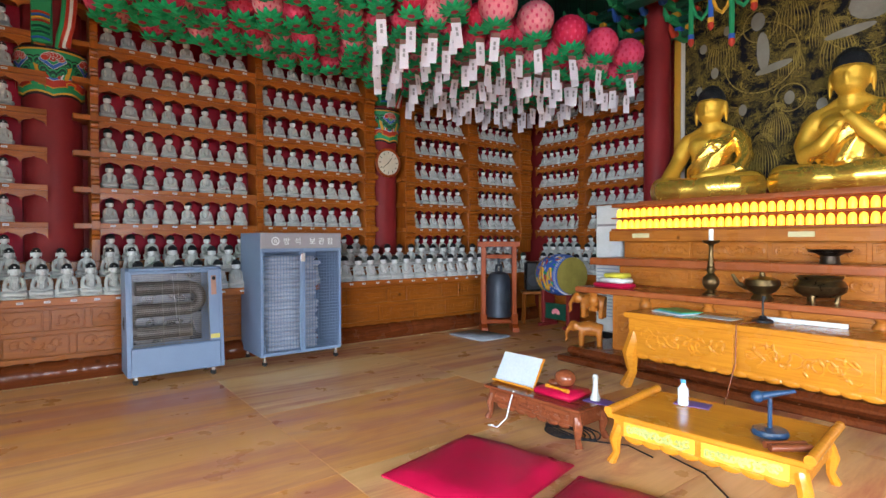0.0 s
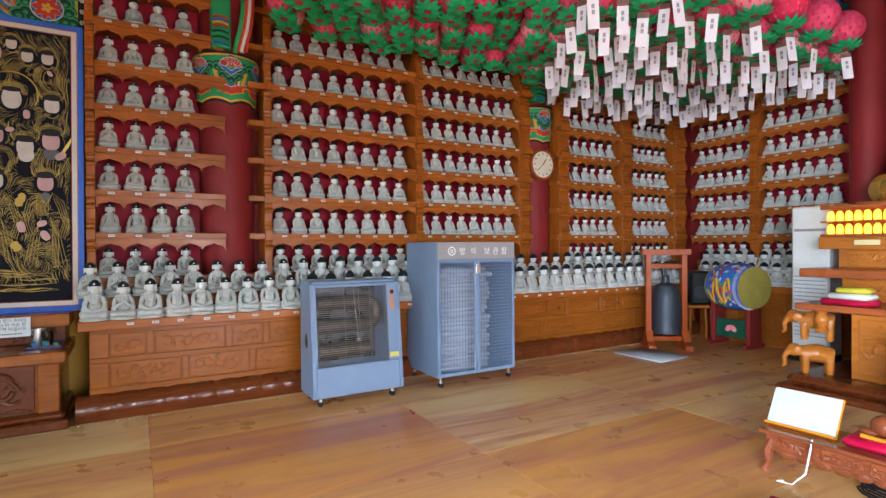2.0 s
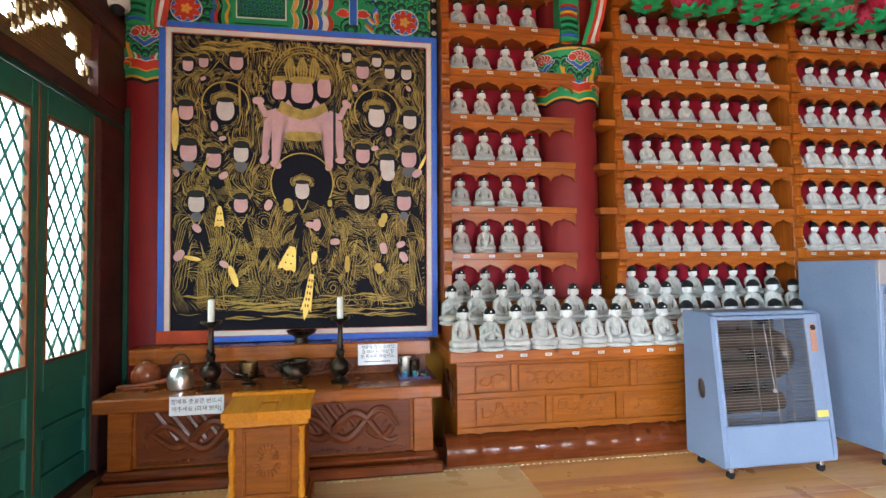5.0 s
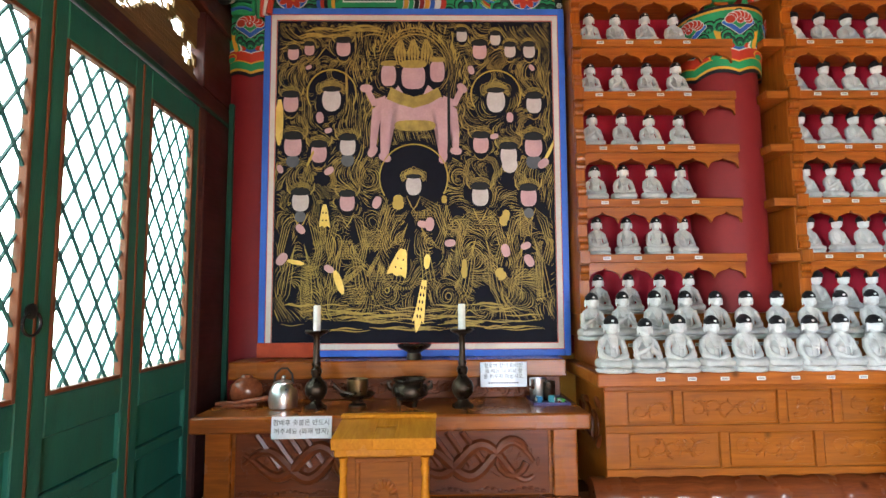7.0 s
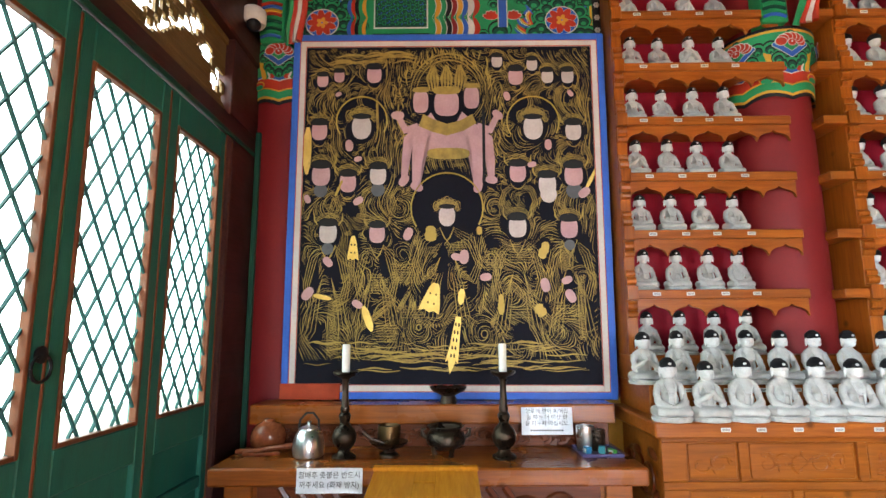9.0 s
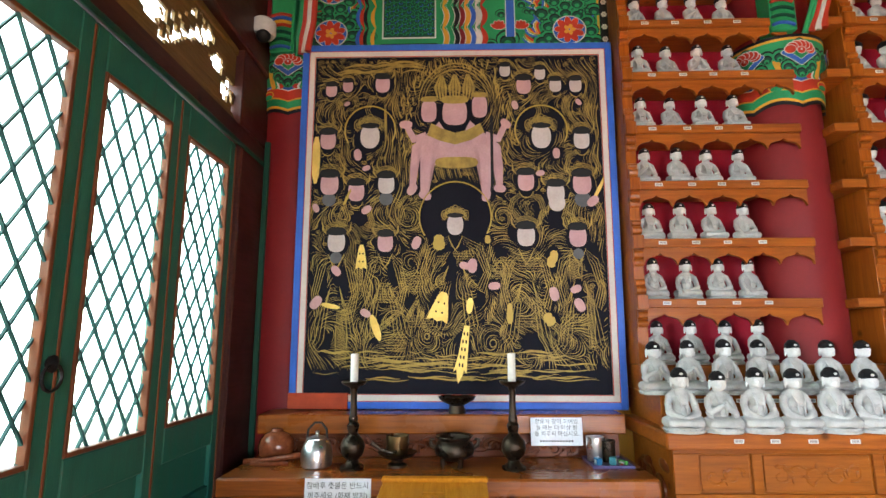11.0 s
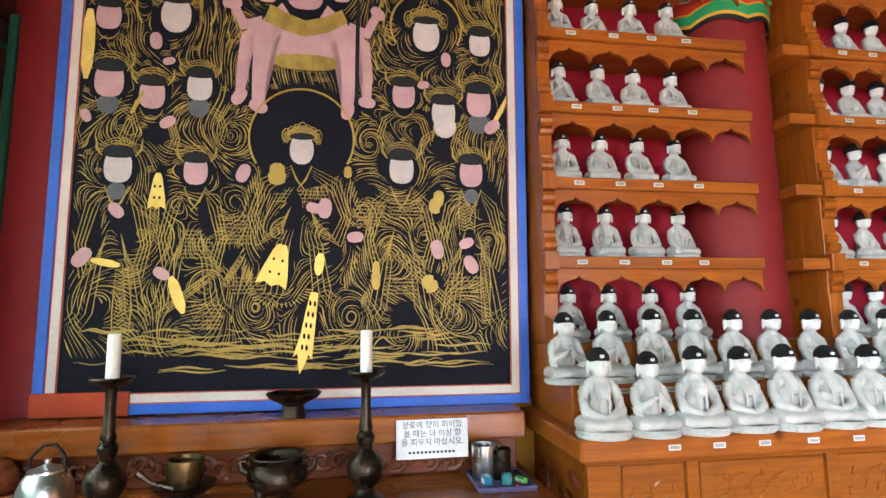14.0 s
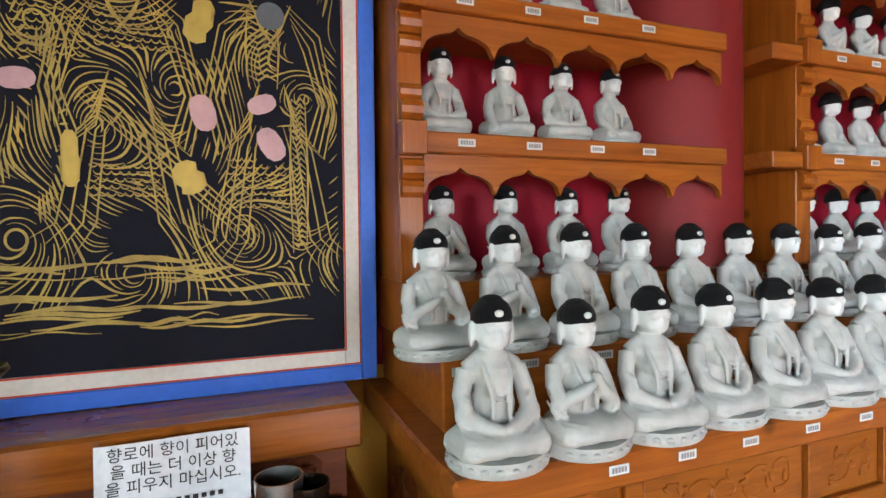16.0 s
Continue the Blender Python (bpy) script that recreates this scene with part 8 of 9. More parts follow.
def altar_objects():
    candlestick(-2.22, 5.42, 0.806, "candlestick", 0.50, old_brass, 0.12)
    t = thing("brass_kettle", pose(-1.80, 5.46, 0.806) @ Matrix.Scale(1.2, 4), "old brass footed kettle with long spout", "kettle")
    bm = BM()
    lathe(bm, [(0, 0), (0.075, 0), (0.06, 0.02), (0.05, 0.035), (0.09, 0.06), (0.115, 0.10), (0.105, 0.14), (0.07, 0.155), (0.02, 0.165), (0.016, 0.19), (0, 0.195)], 24)
    part("kettle_body", bm, old_brass, t, "", True)
    bm = BM()
    tube(bm, [(-0.09, -0.02, 0.08), (-0.15, -0.03, 0.10), (-0.19, -0.04, 0.17)], [0.025, 0.017, 0.012], 8)
    part("spout", bm, old_brass, t, "", True)
    t = thing("incense_urn", pose(-1.38, 5.48, 0.806), "large old brass incense urn on three feet", "incense burner")
    bm = BM()
    lathe(bm, [(0, 0.05), (0.11, 0.05), (0.17, 0.09), (0.185, 0.14), (0.16, 0.18), (0.14, 0.19), (0.165, 0.21), (0.16, 0.215), (0.13, 0.2), (0, 0.19)], 28)
    part("bowl", bm, old_brass, t, "", True)
    for k in range(3):
        a = k * 2.094 + 0.4
        bm = BM()
        tube(bm, [(0.11 * math.cos(a), 0.11 * math.sin(a), 0.08), (0.12 * math.cos(a), 0.12 * math.sin(a), 0.03), (0.105 * math.cos(a), 0.105 * math.sin(a), 0.0)], [0.03, 0.02, 0.026], 8)
        part("foot", bm, old_brass, t, "", True)
    t = thing("offering_dish", pose(-1.45, 5.95, 1.106), "dark bronze footed offering dish", "dish")
    bm = BM()
    lathe(bm, [(0, 0), (0.08, 0), (0.075, 0.02), (0.07, 0.07), (0.10, 0.09), (0.155, 0.105), (0.165, 0.125), (0.15, 0.12), (0, 0.1)], 26)
    part("dish", bm, bronze, t, "", True)
    # wrapped offerings pile
    rng = random.Random(4)
    for k, (dz, mat, lab) in enumerate(((0.0, silk, "red wrapped offering parcel"), (0.05, paper, "white wrapped offering parcel"), (0.10, paint("yellow_wrap", (0.7, 0.6, 0.06), rough=0.4), "yellow wrapped offering parcel"))):
        bm = BM()
        w = 0.20 - k * 0.035
        box(bm, -w, w, -0.12 + 0.02 * k, 0.12 - 0.02 * k, 0, 0.052, 0.02)
        single("offering_parcel", bm, mat, pose(-3.25 + 0.02 * k, 5.42, 0.806 + dz * 1.05, 0, 0, rng.uniform(-8, 8)), lab, "parcel", "wrapped offerings", 50)
    # carved elephant and crouching beast at the altar's end, kept as single plain forms
    def beast(x, y, z, s, turn, name, label):
        bm = BM()
        tube(bm, [(-0.16, 0, 0.20), (0.0, 0, 0.225), (0.14, 0, 0.215)], [0.085, 0.105, 0.085], 14)
        for sx in (-0.12, 0.11):
            for sy in (-0.055, 0.055):
                tube(bm, [(sx, sy, 0.18), (sx, sy, 0.0)], [0.045, 0.036], 10)
        ball(bm, (0.21, 0, 0.25), (0.075, 0.065, 0.075), 0, 14, 10)
        tube(bm, [(0.26, 0, 0.24), (0.31, 0, 0.16), (0.30, 0, 0.08), (0.33, 0, 0.05)], [0.035, 0.027, 0.020, 0.018], 10)
        for sy in (-1, 1):
            ball(bm, (0.18, sy * 0.07, 0.25), (0.05, 0.014, 0.06), 0, 10, 8)
        skin = remeshed(bm, 0.011, 0.5, None)
        skin.materials.append(altar_wood)
        skin.shade_smooth()
        ob = new(name, skin)
        ob.matrix_basis = pose(x, y, z, 0, 0, turn) @ Matrix.Scale(s, 4)
        tagged(ob, label, "carving", "altar carvings")
    beast(-3.47, 5.30, 0.161, 0.82, 215, "carved_elephant", "varnished wooden elephant carving on the altar plinth")
    beast(-3.52, 5.42, 0.45, 0.85, 200, "carved_beast", "varnished wooden crouching beast carving under the slab")


altar_objects()


def carved_table(name, m, w, d, h, top, apron, mat, label, legs=0.05, scroll=False, gild=None):
    t = thing(name, m, label, "table")
    bm = BM()
    box(bm, -w / 2, w / 2, -d / 2, d / 2, h - top, h, 0.006)
    part("tabletop", bm, mat, t)
    bm = BM()
    i = 0.03
    box(bm, -w / 2 + i, w / 2 - i, -d / 2 + i, -d / 2 + i + 0.02, h - top - apron, h - top - 0.001, 0.003)
    part("front_apron", bm, mat, t)
    bm = BM()
    box(bm, -w / 2 + i, w / 2 - i, d / 2 - i - 0.02, d / 2 - i, h - top - apron, h - top - 0.001, 0.003)
    part("back_apron", bm, mat, t)
    for s in (-1, 1):
        bm = BM()
        a = s * (w / 2 - i - 0.01)
        box(bm, a - 0.01, a + 0.01, -d / 2 + i + 0.021, d / 2 - i - 0.021, h - top - apron, h - top - 0.001, 0.003)
        part("side_apron", bm, mat, t)
    for sx in (-1, 1):
        for sy in (-1, 1):
            bm = BM()
            x, y = sx * (w / 2 - i - legs * 0.6), sy * (d / 2 - i - legs * 0.6)
            z = h - top - apron * 0.4
            tube(bm, [(x, y, z), (x + sx * legs * 0.5, y + sy * legs * 0.4, z * 0.62), (x + sx * legs * 0.35, y + sy * legs * 0.3, z * 0.28), (x + sx * legs * 0.9, y + sy * legs * 0.7, 0.0)], [legs * 0.75, legs * 0.8, legs * 0.5, legs * 0.62], 8)
            part("leg", bm, mat, t, "", True)
    rng = random.Random(len(name))
    n = 2 if gild else 3
    for k in range(n):
        bm = BM()
        sw = (w - 0.16) / n
        mm = panel_pose((-w / 2 + 0.08 + sw * (k + 0.5), -d / 2 + i - 0.001, h - top - apron * 0.5), (1, 0, 0), (0, 0, 1))
        box(bm, -sw / 2 + 0.015, sw / 2 - 0.015, -apron * 0.40, apron * 0.40, -0.003, 0.006, 0.003, 0, mm)
        part("apron_panel", bm, gild or mat, t)
        bm = BM()
        relief(bm, sw * 0.82, apron * 0.6, mm @ Matrix.Translation((0, 0, 0.005)), rng, 0.010, 1.0)
        part("apron_carving", bm, paint("pale_green_carving", (0.45, 0.45, 0.16), (0.3, 0.32, 0.1), 0.4) if gild else mat, t, "", True)
    # scalloped fringe under the apron
    bm = BM()
    nn = max(4, int(w / 0.12))
    for k in range(nn):
        x = -w / 2 + 0.10 + (w - 0.2) * (k + 0.5) / nn
        ball(bm, (x, -d / 2 + i + 0.008, h - top - apron - 0.004), ((w - 0.2) / nn * 0.55, 0.012, 0.028), 0, 10, 6)
    part("scalloped_fringe", bm, mat, t, "", True)
    if scroll:
        for s in (-1, 1):
            bm = BM()
            tube(bm, [(s * (w / 2 - 0.01), -d / 2, h + 0.012), (s * (w / 2 - 0.01), d / 2, h + 0.012)], 0.026, 10)
            part("raised_end", bm, mat, t, "", True)
    return t


carved_table("long_offering_table", pose(-1.25, 4.93, 0), 2.75, 0.56, 0.675, 0.05, 0.32, golden_wood, "glossy golden wooden table with carved apron and curved legs", 0.09)
carved_table("low_ritual_table", pose(-1.27, 3.52, 0, 0, 0, 6), 1.02, 0.66, 0.30, 0.03, 0.10, golden_wood, "low golden wooden ritual table with painted apron panels", 0.045, True, paint("yellow_panel", (0.70, 0.48, 0.05), rough=0.35))
carved_table("low_reading_desk", pose(-2.37, 3.30, 0, 0, 0, 3), 0.84, 0.36, 0.25, 0.022, 0.10, brown_wood, "low dark red wooden sutra desk with curved legs", 0.04)


def floor_group():
    def zabuton(x, y, w, d, turn):
        t = thing("floor_cushion", pose(x, y, 0, 0, 0, turn), "square magenta silk floor cushion", "cushion", "magenta cushions")
        bm = BM()
        n = 14
        top = {}
        for i in range(n + 1):
            for j in range(n + 1):
                u, v = i / n * 2 - 1, j / n * 2 - 1
                e = (1 - abs(u) ** 6) * (1 - abs(v) ** 6)
                z = 0.045 + 0.05 * e ** 0.5 + 0.006 * math.sin(u * 7 + v * 3) * e
                pin = 1 - 0.03 * (1 - max(abs(u), abs(v)) ** 2)
                for side in (1, -1):
                    top[i, j, side] = bm.verts.new((u * w * pin / 1.0, v * d * pin, z if side > 0 else max(0.002, 0.045 - 0.043 * e ** 0.4)))
        for i in range(n):
            for j in range(n):
                for side in (1, -1):
                    bm.faces.new((top[i, j, side], top[i + 1, j, side], top[i + 1, j + 1, side], top[i, j + 1, side]))
        bmesh.ops.remove_doubles(bm, verts=bm.verts, dist=0.0005)
        part("cushion_cover", bm, silk, t, "", 75)
        bm = BM()
        pts = [(-w, -d, 0.045), (0, -d, 0.045), (w, -d, 0.045), (w, 0, 0.045), (w, d, 0.045), (0, d, 0.045), (-w, d, 0.045), (-w, 0, 0.045), (-w, -d, 0.045)]
        tube(bm, pts, 0.006, 6)
        part("piping", bm, silk, t, "", True)
    zabuton(-2.045, 2.405, 0.372, 0.388, 12.5)
    zabuton(-1.20, 2.49, 0.375, 0.39, 14)

    # sutra book on its stand
    t = thing("open_sutra_book", pose(-2.62, 3.235, 0.2505, 0, 0, 4), "white open book leaning on a small wooden stand", "book")
    tilt = Matrix.Translation((0, 0.0, 0.006)) @ Matrix.Rotation(radians(58), 4, "X")
    bm = BM()
    box(bm, -0.185, 0.185, 0.0, 0.245, -0.03, -0.012, 0.003, 0, tilt)
    box(bm, -0.185, 0.185, -0.002, 0.012, -0.012, 0.02, 0.003, 0, tilt)
    part("stand_board", bm, golden_wood, t)
    bm = BM()
    box(bm, -0.18, 0.18, 0.013, 0.24, -0.0115, -0.002, 0.003, 0, tilt)
    part("page_block", bm, paint("book_page", (0.50, 0.53, 0.57), (0.46, 0.49, 0.53), 0.6, scale=5, bump=0.03), t)
    # wooden fish instrument on its small cushion
    t = thing("wooden_fish", pose(-2.24, 3.37, 0.302), "glossy brown wooden fish percussion block", "instrument")
    bm = BM()
    ball(bm, (0, 0, 0.06), (0.075, 0.07, 0.062), 0, 20, 14)
    ball(bm, (-0.07, -0.03, 0.022), (0.05, 0.035, 0.022), 0, 12, 8)
    part("fish_body", bm, brown_wood, t, "", True)
    bm = BM()
    tube(bm, [(-0.08, -0.10, 0.012), (0.06, -0.115, 0.014), (0.12, -0.115, 0.014)], [0.014, 0.009, 0.017], 8)
    part("mallet", bm, golden_wood, t, "", True)
    bm = BM()
    box(bm, -0.16, 0.16, -0.135, 0.135, 0, 0.052, 0.024)
    single("small_cushion", bm, silk, pose(-2.24, 3.34, 0.2505, 0, 0, 4), "small magenta silk cushion on the desk", "cushion", "magenta cushions", 60)
    # little white figure-shaped bell on violet cloth
    bm = BM()
    box(bm, -0.09, 0.09, -0.055, 0.055, 0, 0.004, 0.001)
    single("violet_cloth", bm, paint("violet_cloth", (0.18, 0.09, 0.32), rough=0.7), pose(-1.99, 3.41, 0.2505, 0, 0, 8), "small violet cloth on the desk corner", "cloth", "violet cloths")
    t = thing("white_bottle", pose(-2.02, 3.41, 0.2555), "slender white ceramic bottle on violet cloth", "bottle")
    bm = BM()
    lathe(bm, [(0, 0), (0.032, 0), (0.034, 0.012), (0.02, 0.05), (0.015, 0.11), (0.017, 0.14), (0.021, 0.155), (0.012, 0.17), (0, 0.172)], 18)
    part("bottle", bm, porcelain, t, "", True)
    # water bottle, cloth, microphone, clappers on the ritual table
    bm = BM()
    box(bm, -0.10, 0.10, -0.06, 0.06, 0, 0.004, 0.001)
    single("violet_cloth", bm, paint("violet_cloth_b", (0.20, 0.11, 0.34), rough=0.7), pose(-1.50, 3.68, 0.3005, 0, 0, 14), "small violet cloth under the water bottle", "cloth", "violet cloths")
    t = thing("water_bottle", pose(-1.53, 3.62, 0.305), "small clear plastic water bottle with blue cap", "bottle")
    bm = BM()
    lathe(bm, [(0, 0), (0.03, 0), (0.032, 0.01), (0.030, 0.05), (0.032, 0.055), (0.031, 0.10), (0.014, 0.125), (0.013, 0.135), (0, 0.135)], 18)
    part("bottle_wall", bm, paint("clear_plastic", (0.75, 0.80, 0.88), rough=0.15, coat=0.5), t, "", True)
    bm = BM()
    lathe(bm, [(0, 0.135), (0.016, 0.135), (0.016, 0.155), (0, 0.156)], 14)
    part("cap", bm, paint("blue_cap", (0.10, 0.40, 0.75), rough=0.4), t, "", True)
    t = thing("microphone", pose(-1.00, 3.50, 0.3005), "dark blue desk microphone on a round base", "microphone")
    bm = BM()
    lathe(bm, [(0, 0), (0.085, 0), (0.088, 0.012), (0.08, 0.03), (0.02, 0.036), (0, 0.036)], 26)
    mic_blue = paint("dark_blue_enamel", (0.02, 0.055, 0.12), rough=0.3, coat=0.3)
    part("base", bm, mic_blue, t, "", True)
    bm = BM()
    tube(bm, [(0, 0, 0.034), (0, 0, 0.19)], 0.011, 10)
    part("stem", bm, mic_blue, t, "", True)
    bm = BM()
    tube(bm, [(0.09, 0.07, 0.235), (0.0, 0.0, 0.21), (-0.03, -0.03, 0.20)], [0.010, 0.017, 0.024], 12)
    ball(bm, (-0.045, -0.04, 0.197), 0.032, 0, 12, 8)
    part("mic_head", bm, mic_blue, t, "", True)
    for k in range(2):
        bm = BM()
        tube(bm, [(-0.10, 0, 0.018), (0.10, 0, 0.018)], 0.018, 10)
        single("wooden_clapper", bm, brown_wood, pose(-0.88 + 0.035 * k, 3.36 - 0.03 * k, 0.3005, 0, 0, 52), "short round wooden clapper stick", "clapper", "clapper sticks", True)
    # books and papers on the long table
    for k, (dx, col, lab) in enumerate(((0.0, (0.70, 0.72, 0.70), "white paper booklet under others"), (0.012, (0.05, 0.35, 0.45), "thin teal covered booklet"), (0.03, (0.07, 0.36, 0.12), "green covered booklet on top"))):
        bm = BM()
        box(bm, -0.165, 0.165, -0.105, 0.105, 0, 0.008, 0.001)
        single("booklet", bm, paint("booklet_cover", col, rough=0.4), pose(-2.30 + dx, 4.93 + dx, 0.6755 + 0.0085 * k, 0, 0, -18 - 3 * k), lab, "book", "booklets")
    bm = BM()
    box(bm, -0.16, 0.16, -0.085, 0.085, 0, 0.002, 0)
    single("paper_sheet", bm, paper, pose(-1.93, 4.93, 0.6755, 0, 0, -6), "loose white sheet of paper", "paper")
    t = thing("desk_microphone", pose(-1.60, 4.96, 0.6755), "black gooseneck microphone on a round base", "microphone")
    bm = BM()
    lathe(bm, [(0, 0), (0.075, 0), (0.07, 0.018), (0.03, 0.03), (0.02, 0.05), (0, 0.05)], 20)
    part("base", bm, rubber, t, "", True)
    bm = BM()
    tube(bm, [(0, 0, 0.04), (0, 0, 0.16), (0.005, 0.01, 0.20)], [0.008, 0.008, 0.018], 8)
    part("stem", bm, rubber, t, "", True)
    bm = BM()
    box(bm, -0.28, 0.28, -0.014, 0.014, 0.0, 0.035, 0.004)
    single("bamboo_rod", bm, paper, pose(-1.36, 5.06, 0.6755, 0, 0, 4), "long white and gold wooden clapper rod", "rod")
    # cables on the floor
    rng = random.Random(17)
    for k in range(5):
        bm = BM()
        cx, cy = -2.22 + 0.03 * k, 3.30
        pts = [(cx + (0.13 + 0.02 * k) * math.cos(a) * (1 + 0.1 * math.sin(3 * a + k)), cy + 0.09 * math.sin(a), 0.010 + 0.012 * k + 0.005 * math.sin(2 * a)) for a in [i * 0.45 for i in range(15)]]
        tube(bm, pts, 0.0055, 6)
        single("cable_coil", bm, rubber, pose(0, 0, 0), "loop of black cable under the desk", "cable", "cables", True)
    for pts, mat, lab in (([(-2.50, 3.13, 0.256), (-2.49, 3.09, 0.20), (-2.50, 3.06, 0.08), (-2.55, 3.02, 0.012), (-2.62, 3.0, 0.012), (-2.60, 3.03, 0.012)], paper, "thin white cord hanging from the desk"), ([(-2.1, 3.25, 0.01), (-1.8, 3.45, 0.01), (-1.6, 3.4, 0.01)], rubber, "black cable across the floor"),
                          ([(-1.55, 3.5, 0.01), (-1.3, 3.42, 0.012), (-1.05, 3.2, 0.012), (-0.8, 3.15, 0.01)], rubber, "black cable under the ritual table"), ([(-1.62, 4.9, 0.681), (-1.66, 4.64, 0.681), (-1.65, 4.61, 0.4), (-1.7, 4.5, 0.012)], brown_wood, "thin brown cord hanging down the long table")):
        bm = BM()
        tube(bm, pts, 0.005, 6)
        single("cable", bm, mat, pose(0, 0, 0), lab, "cable", "cables", True)


floor_group()

# ---- paper lotus lanterns under the ceiling ----
def leaf(bm, a, r0, z0, r1, z1, w, sag, m=None, mi=0):
    """A pointed leaf from (r0, z0) out to (r1, z1) in direction a."""
    ca, sa = math.cos(a), math.sin(a)
    pts = []
    for f, ww in ((0, 0.55), (0.45, 1.0), (0.78, 0.62), (1, 0)):
        r, z = r0 + (r1 - r0) * f, z0 + (z1 - z0) * f - sag * math.sin(f * math.pi)
        pts.append((r, z, w * ww))
    L = [bm.verts.new((r * ca - q * sa, r * sa + q * ca, z)) for r, z, q in pts[:3]]
    R = [bm.verts.new((r * ca + q * sa, r * sa - q * ca, z)) for r, z, q in pts[:3]]
    C = [bm.verts.new((r * ca, r * sa, z - 0.008)) for r, z, q in pts[:3]]
    tip = bm.verts.new((pts[3][0] * ca, pts[3][0] * sa, pts[3][1]))
    for i in range(2):
        bm.faces.new((L[i], C[i], C[i + 1], L[i + 1])).material_index = mi
        bm.faces.new((C[i], R[i], R[i + 1], C[i + 1])).material_index = mi
    bm.faces.new((L[2], C[2], tip)).material_index = mi
    bm.faces.new((C[2], R[2], tip)).material_index = mi


def lantern_meshes(R, reach, count):
    """Bloom of radius R above a flat collar of pointed leaves."""
    out = {}
    zc = R - 0.115
    for key, a, b in (("pink", petal_pink, petal_red), ("pale", petal_pale, petal_pink), ("deep", petal_red, petal_pink)):
        bm = BM()
        ball(bm, (0, 0, zc), (R, R, R * 0.92), 0, 18, 12)
        for row in range(6):
            z = R * (-0.62 + row * 0.25)
            r = R * math.sqrt(max(0.0, 1 - (z / (R * 0.92)) ** 2))
            for k in range(13):
                al = 2 * math.pi * (k + 0.5 * (row % 2)) / 13
                leaf(bm, al, r + 0.001, zc + z - R * 0.06, (r + R * math.sqrt(max(0.0, 1 - ((z + R * 0.14) / (R * 0.92)) ** 2))) / 2 + 0.004, zc + z + R * 0.10, R * 0.075, -0.002, None, 1)
        out[key] = mesh_of(bm, "bloom", [a, b])
    bm = BM()
    for k in range(count):
        al = 2 * math.pi * k / count
        wid = reach * 2.3 / count
        leaf(bm, al, 0.032, -0.128, reach, -0.118 + 0.012 * (k % 2), wid, 0.010)
        leaf(bm, al + math.pi / count, 0.034, -0.122, reach * 0.97, -0.070, wid, 0.020)
    out["leaves"] = mesh_of(bm, "leaf_collar", leaf_green)
    bm = BM()
    lathe(bm, [(0, -0.140), (0.030, -0.140), (0.036, -0.136), (0.036, -0.12), (0, -0.12)], 14)
    out["disc"] = mesh_of(bm, "base_disc", lantern_red)
    bm = BM()
    tube(bm, [(0, 0, zc + R * 0.9), (0, 0, 1.29)], 0.002, 4)
    out["cord"] = mesh_of(bm, "cord", rubber)
    return out


small, large = lantern_meshes(0.142, 0.138, 9), lantern_meshes(0.195, 0.165, 12)
bm = BM()
box(bm, -0.0006, 0.0006, -0.045, 0.045, -0.275, -0.045, 0)
box(bm, -0.0012, 0.0012, -0.045, 0.045, -0.043, 0.0, 0, 1)
box(bm, -0.0014, 0.0014, -0.012, 0.012, -0.12, -0.085, 0, 2)
box(bm, -0.0014, 0.0014, -0.012, 0.012, -0.165, -0.13, 0, 2)
tube(bm, [(0, 0, 0), (0, 0, 0.05)], 0.0012, 4, 2)
tag_mesh = mesh_of(bm, "name_tag", [tag_paper, tag_brown, steel_grey])
rg = random.Random(33)


def lantern(x, y, z, kit, tone, tag):
    t = thing("lotus_lantern", pose(x, y, z, rg.uniform(-7, 7), rg.uniform(-7, 7), rg.uniform(-40, 40)), {"pink": "pink", "pale": "pale pink", "deep": "deep pink"}[tone] + " paper lotus lantern with green leaf collar" + (" and name tag" if tag else ""), "lantern", "lotus lanterns")
    part("bloom", kit[tone], None, t)
    part("leaf_collar", kit["leaves"], None, t)
    part("base_disc", kit["disc"], None, t)
    part("cord", kit["cord"], None, t)
    if tag:
        part("name_tag", tag_mesh, None, t, "white hanging paper name tag", False, pose(0, 0, -0.185, 0, 0, rg.uniform(-75, -15)))


for i in range(10):
    x = -3.66 - 0.265 * i
    if i == 0:
        for k in range(8):
            lantern(x, 2.41 + 0.555 * k, 3.535, large, ("pale", "pale", "pale", "pale", "pale", "deep", "pink", "pink")[k], k > 1)
        continue
    for k in range(21):
        y = 1.02 + 0.29 * k + (0.145 if i % 2 else 0.0)
        if y > 6.9:
            continue
        lantern(x + rg.uniform(-0.035, 0.035), y + rg.uniform(-0.035, 0.035), 3.53 + rg.uniform(-0.07, 0.07), small, rg.choice(("pink", "pale", "deep", "pale", "pink")), y > 2.6 + 0.17 * i)


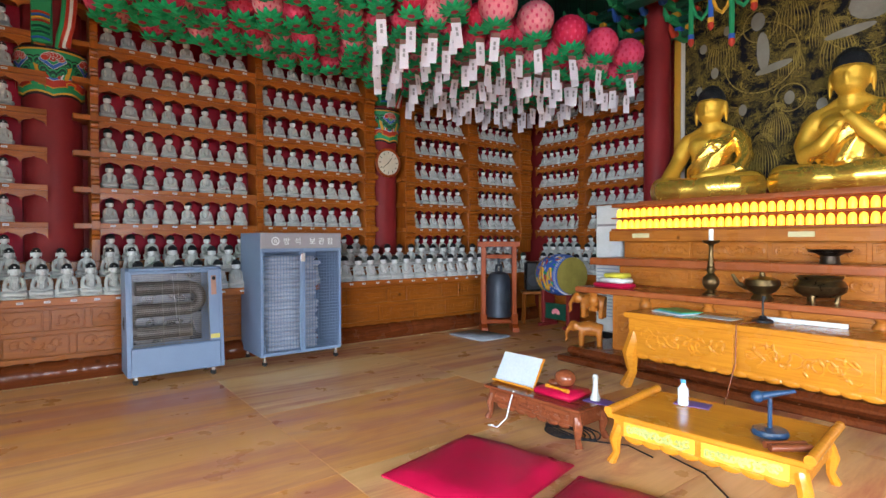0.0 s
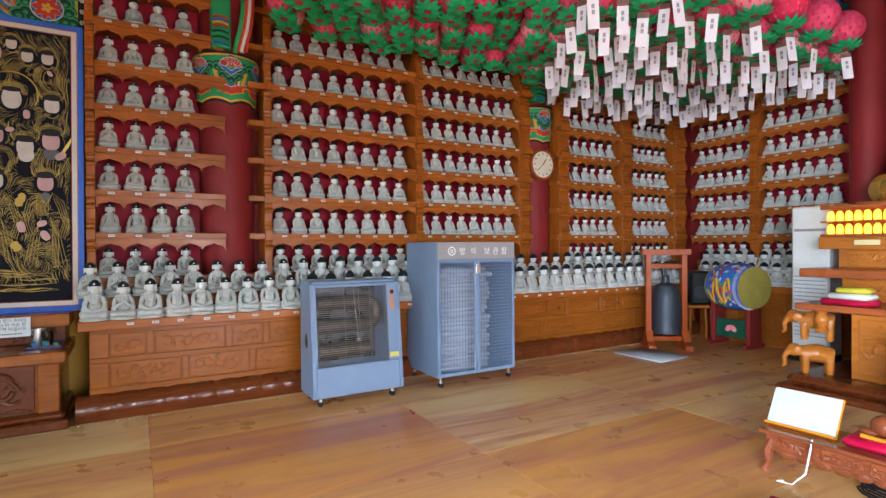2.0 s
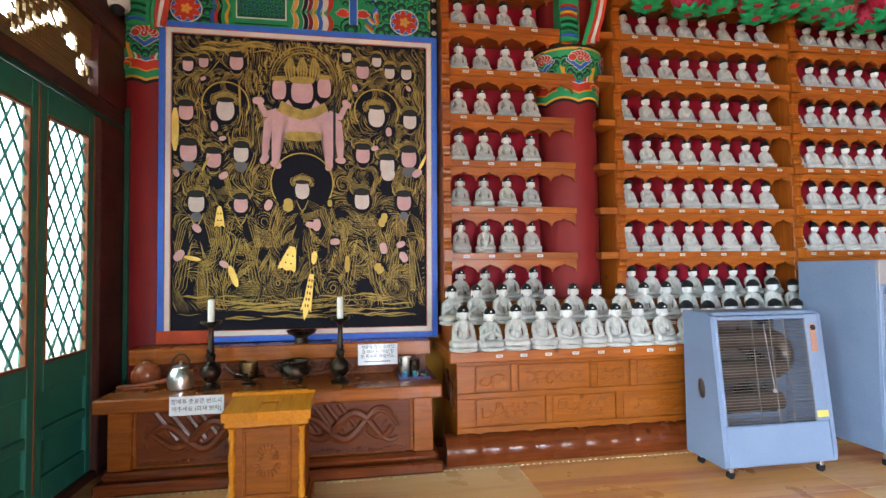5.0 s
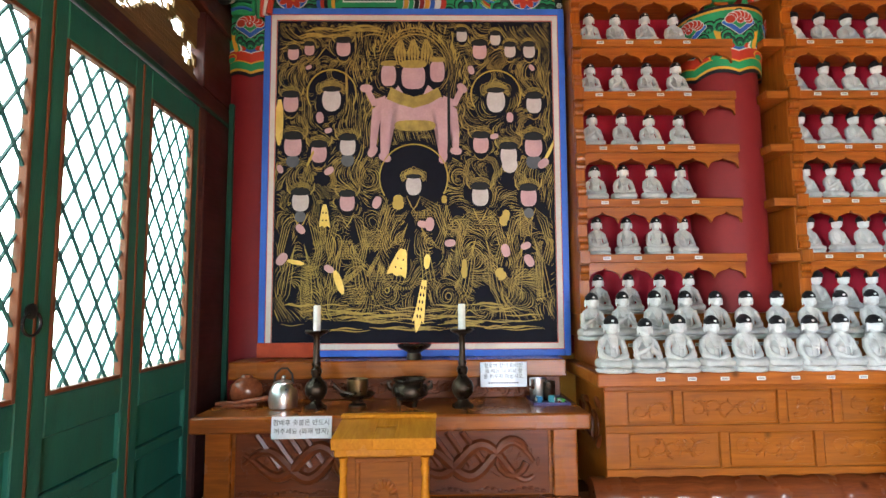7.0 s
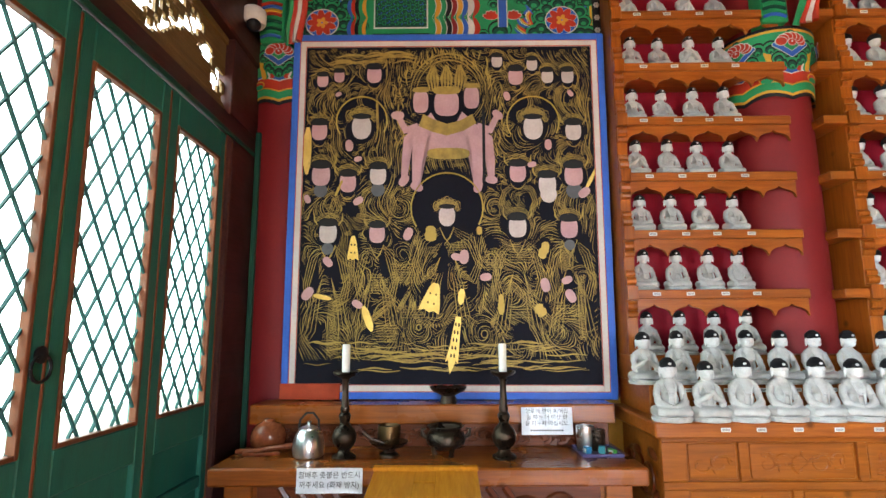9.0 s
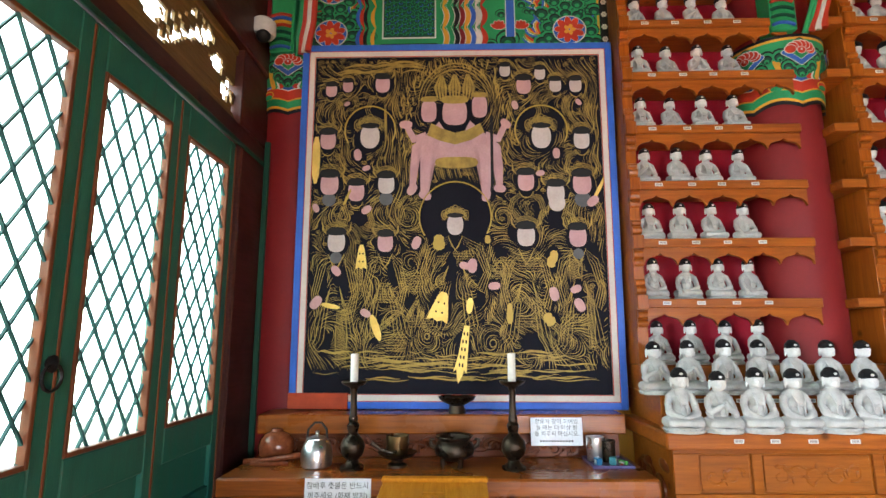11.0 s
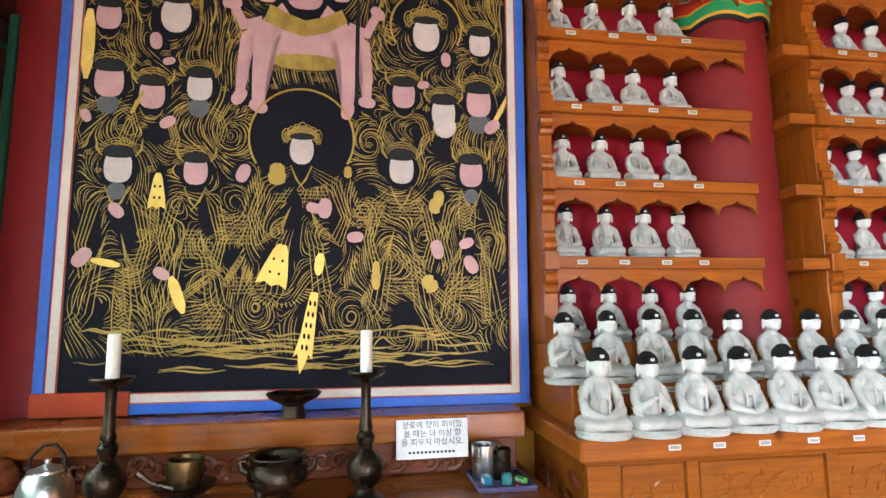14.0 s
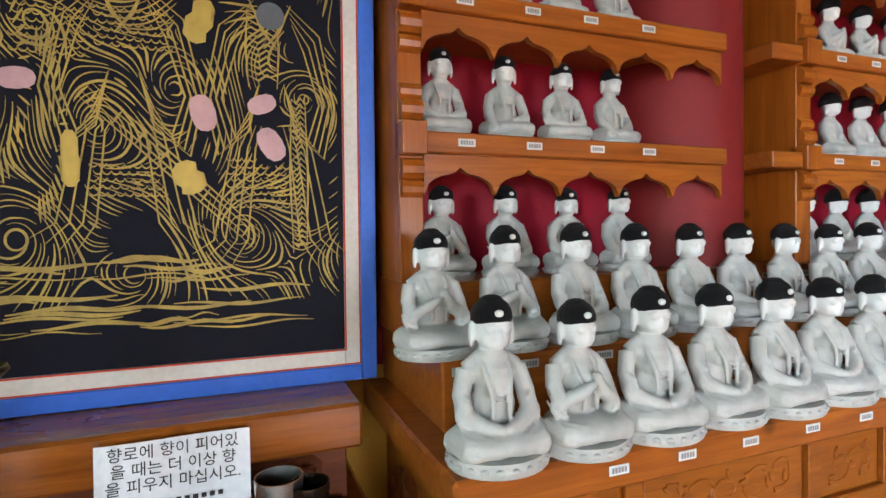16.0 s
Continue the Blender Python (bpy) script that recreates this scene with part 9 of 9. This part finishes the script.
# ---- painted roof brackets above the north side ----
def bracket_cluster(x, y, z, turn):
    b = thing("roof_bracket", pose(x, y, z, 0, 0, turn), "stacked roof bracket arms in green, red and blue paint", "bracket", "roof brackets")
    mats = [D_GREEN, D_DARK, D_RED, D_BLUE, D_YEL, D_WHITE]
    for k in range(4):
        bm = BM()
        r = 0.20 + 0.16 * k
        box(bm, -0.045, 0.045, -r, 0.1, k * 0.17, k * 0.17 + 0.10, 0.02, 0)
        tube(bm, [(0, -r, k * 0.17 + 0.05), (0, -r - 0.07, k * 0.17 + 0.02), (0, -r - 0.13, k * 0.17 + 0.07), (0, -r - 0.17, k * 0.17 + 0.14)], [0.045, 0.042, 0.032, 0.012], 8, (2, 0, 3, 0)[k])
        box(bm, -r * 0.9, r * 0.9, -r * 0.5 - 0.04, -r * 0.5 + 0.04, k * 0.17 + 0.02, k * 0.17 + 0.095, 0.015, 1)
        for s in (-1, 0, 1):
            box(bm, s * r * 0.7 - 0.045, s * r * 0.7 + 0.045, -r * 0.5 - 0.05, -r * 0.5 + 0.05, k * 0.17 + 0.102, k * 0.17 + 0.165, 0.012, (3, 4, 2, 0)[(k + s) % 4])
        for q in range(5):
            f = q / 4
            tube(bm, [(-0.048, -r * f, k * 0.17 + 0.03), (-0.05, -r * f - 0.02, k * 0.17 + 0.06), (-0.048, -r * f - 0.01, k * 0.17 + 0.085)], 0.008, 5, (4, 5, 3, 2, 5)[q])
        part("bracket_tier", bm, mats, b)


for k in range(8):
    bracket_cluster(-6.1 + 0.36 * k, 7.55 - 0.1 * (k % 2), 4.0, rg.uniform(-8, 8))
bm = BM()
box(bm, -3.7, XE, 6.22, 6.48, 4.20, 4.52, 0.02)
structure("roof_beam", bm, D_DARK, "dark green painted cross beam", "beam")
# painted wooden canopy pendants over the altar
for k in range(4):
    t = thing("canopy_pendant", pose(-2.90 + 0.22 * k, 6.35, 3.80), "carved canopy pendant painted green, red and blue", "ornament", "canopy pendants")
    bm = BM()
    drop = (0.30, 0.18, 0.42, 0.12, 0.26)[k]
    tube(bm, [(0, 0, 0.7), (0, 0, -drop + 0.12)], 0.028, 8, 0)
    tube(bm, [(0, 0, -drop + 0.12), (0, 0, -drop + 0.07)], 0.034, 8, 1)
    tube(bm, [(0, 0, -drop + 0.07), (0, 0, -drop + 0.03), (0, 0, -drop - 0.01)], [0.03, 0.036, 0.01], 8, 2)
    part("drop", bm, [D_GREEN if k % 2 == 0 else D_BLUE, D_BLUE if k % 2 == 0 else D_YEL, D_RED], t, "", True)
    bm = BM()
    tube(bm, [(0.0, 0, 0.2), (0.06, 0, 0.02), (0.12, 0, -0.04), (0.18, 0, 0.02), (0.24, 0, 0.2)], 0.02, 6, 0)
    part("swag", bm, D_YEL if k % 2 else D_GREEN, t, "", True)

# stitched edging where the floor sheets meet the plinths
bm = BM()
for x, a, b in ((-5.885, -0.60, 7.0), (-5.83, -2.78, -1.9), (-5.83, -1.38, -0.61)):
    y = a
    while y < b:
        box(bm, x, x + 0.016, y, y + 0.022, 0.0005, 0.006, 0.002)
        y += 0.042
tagged(structure("floor_edging", bm, old_paper, "pale stitched edging of the floor sheets", "trim"), kind="structure")

# ---- floor sheets ----
floor_sheets()
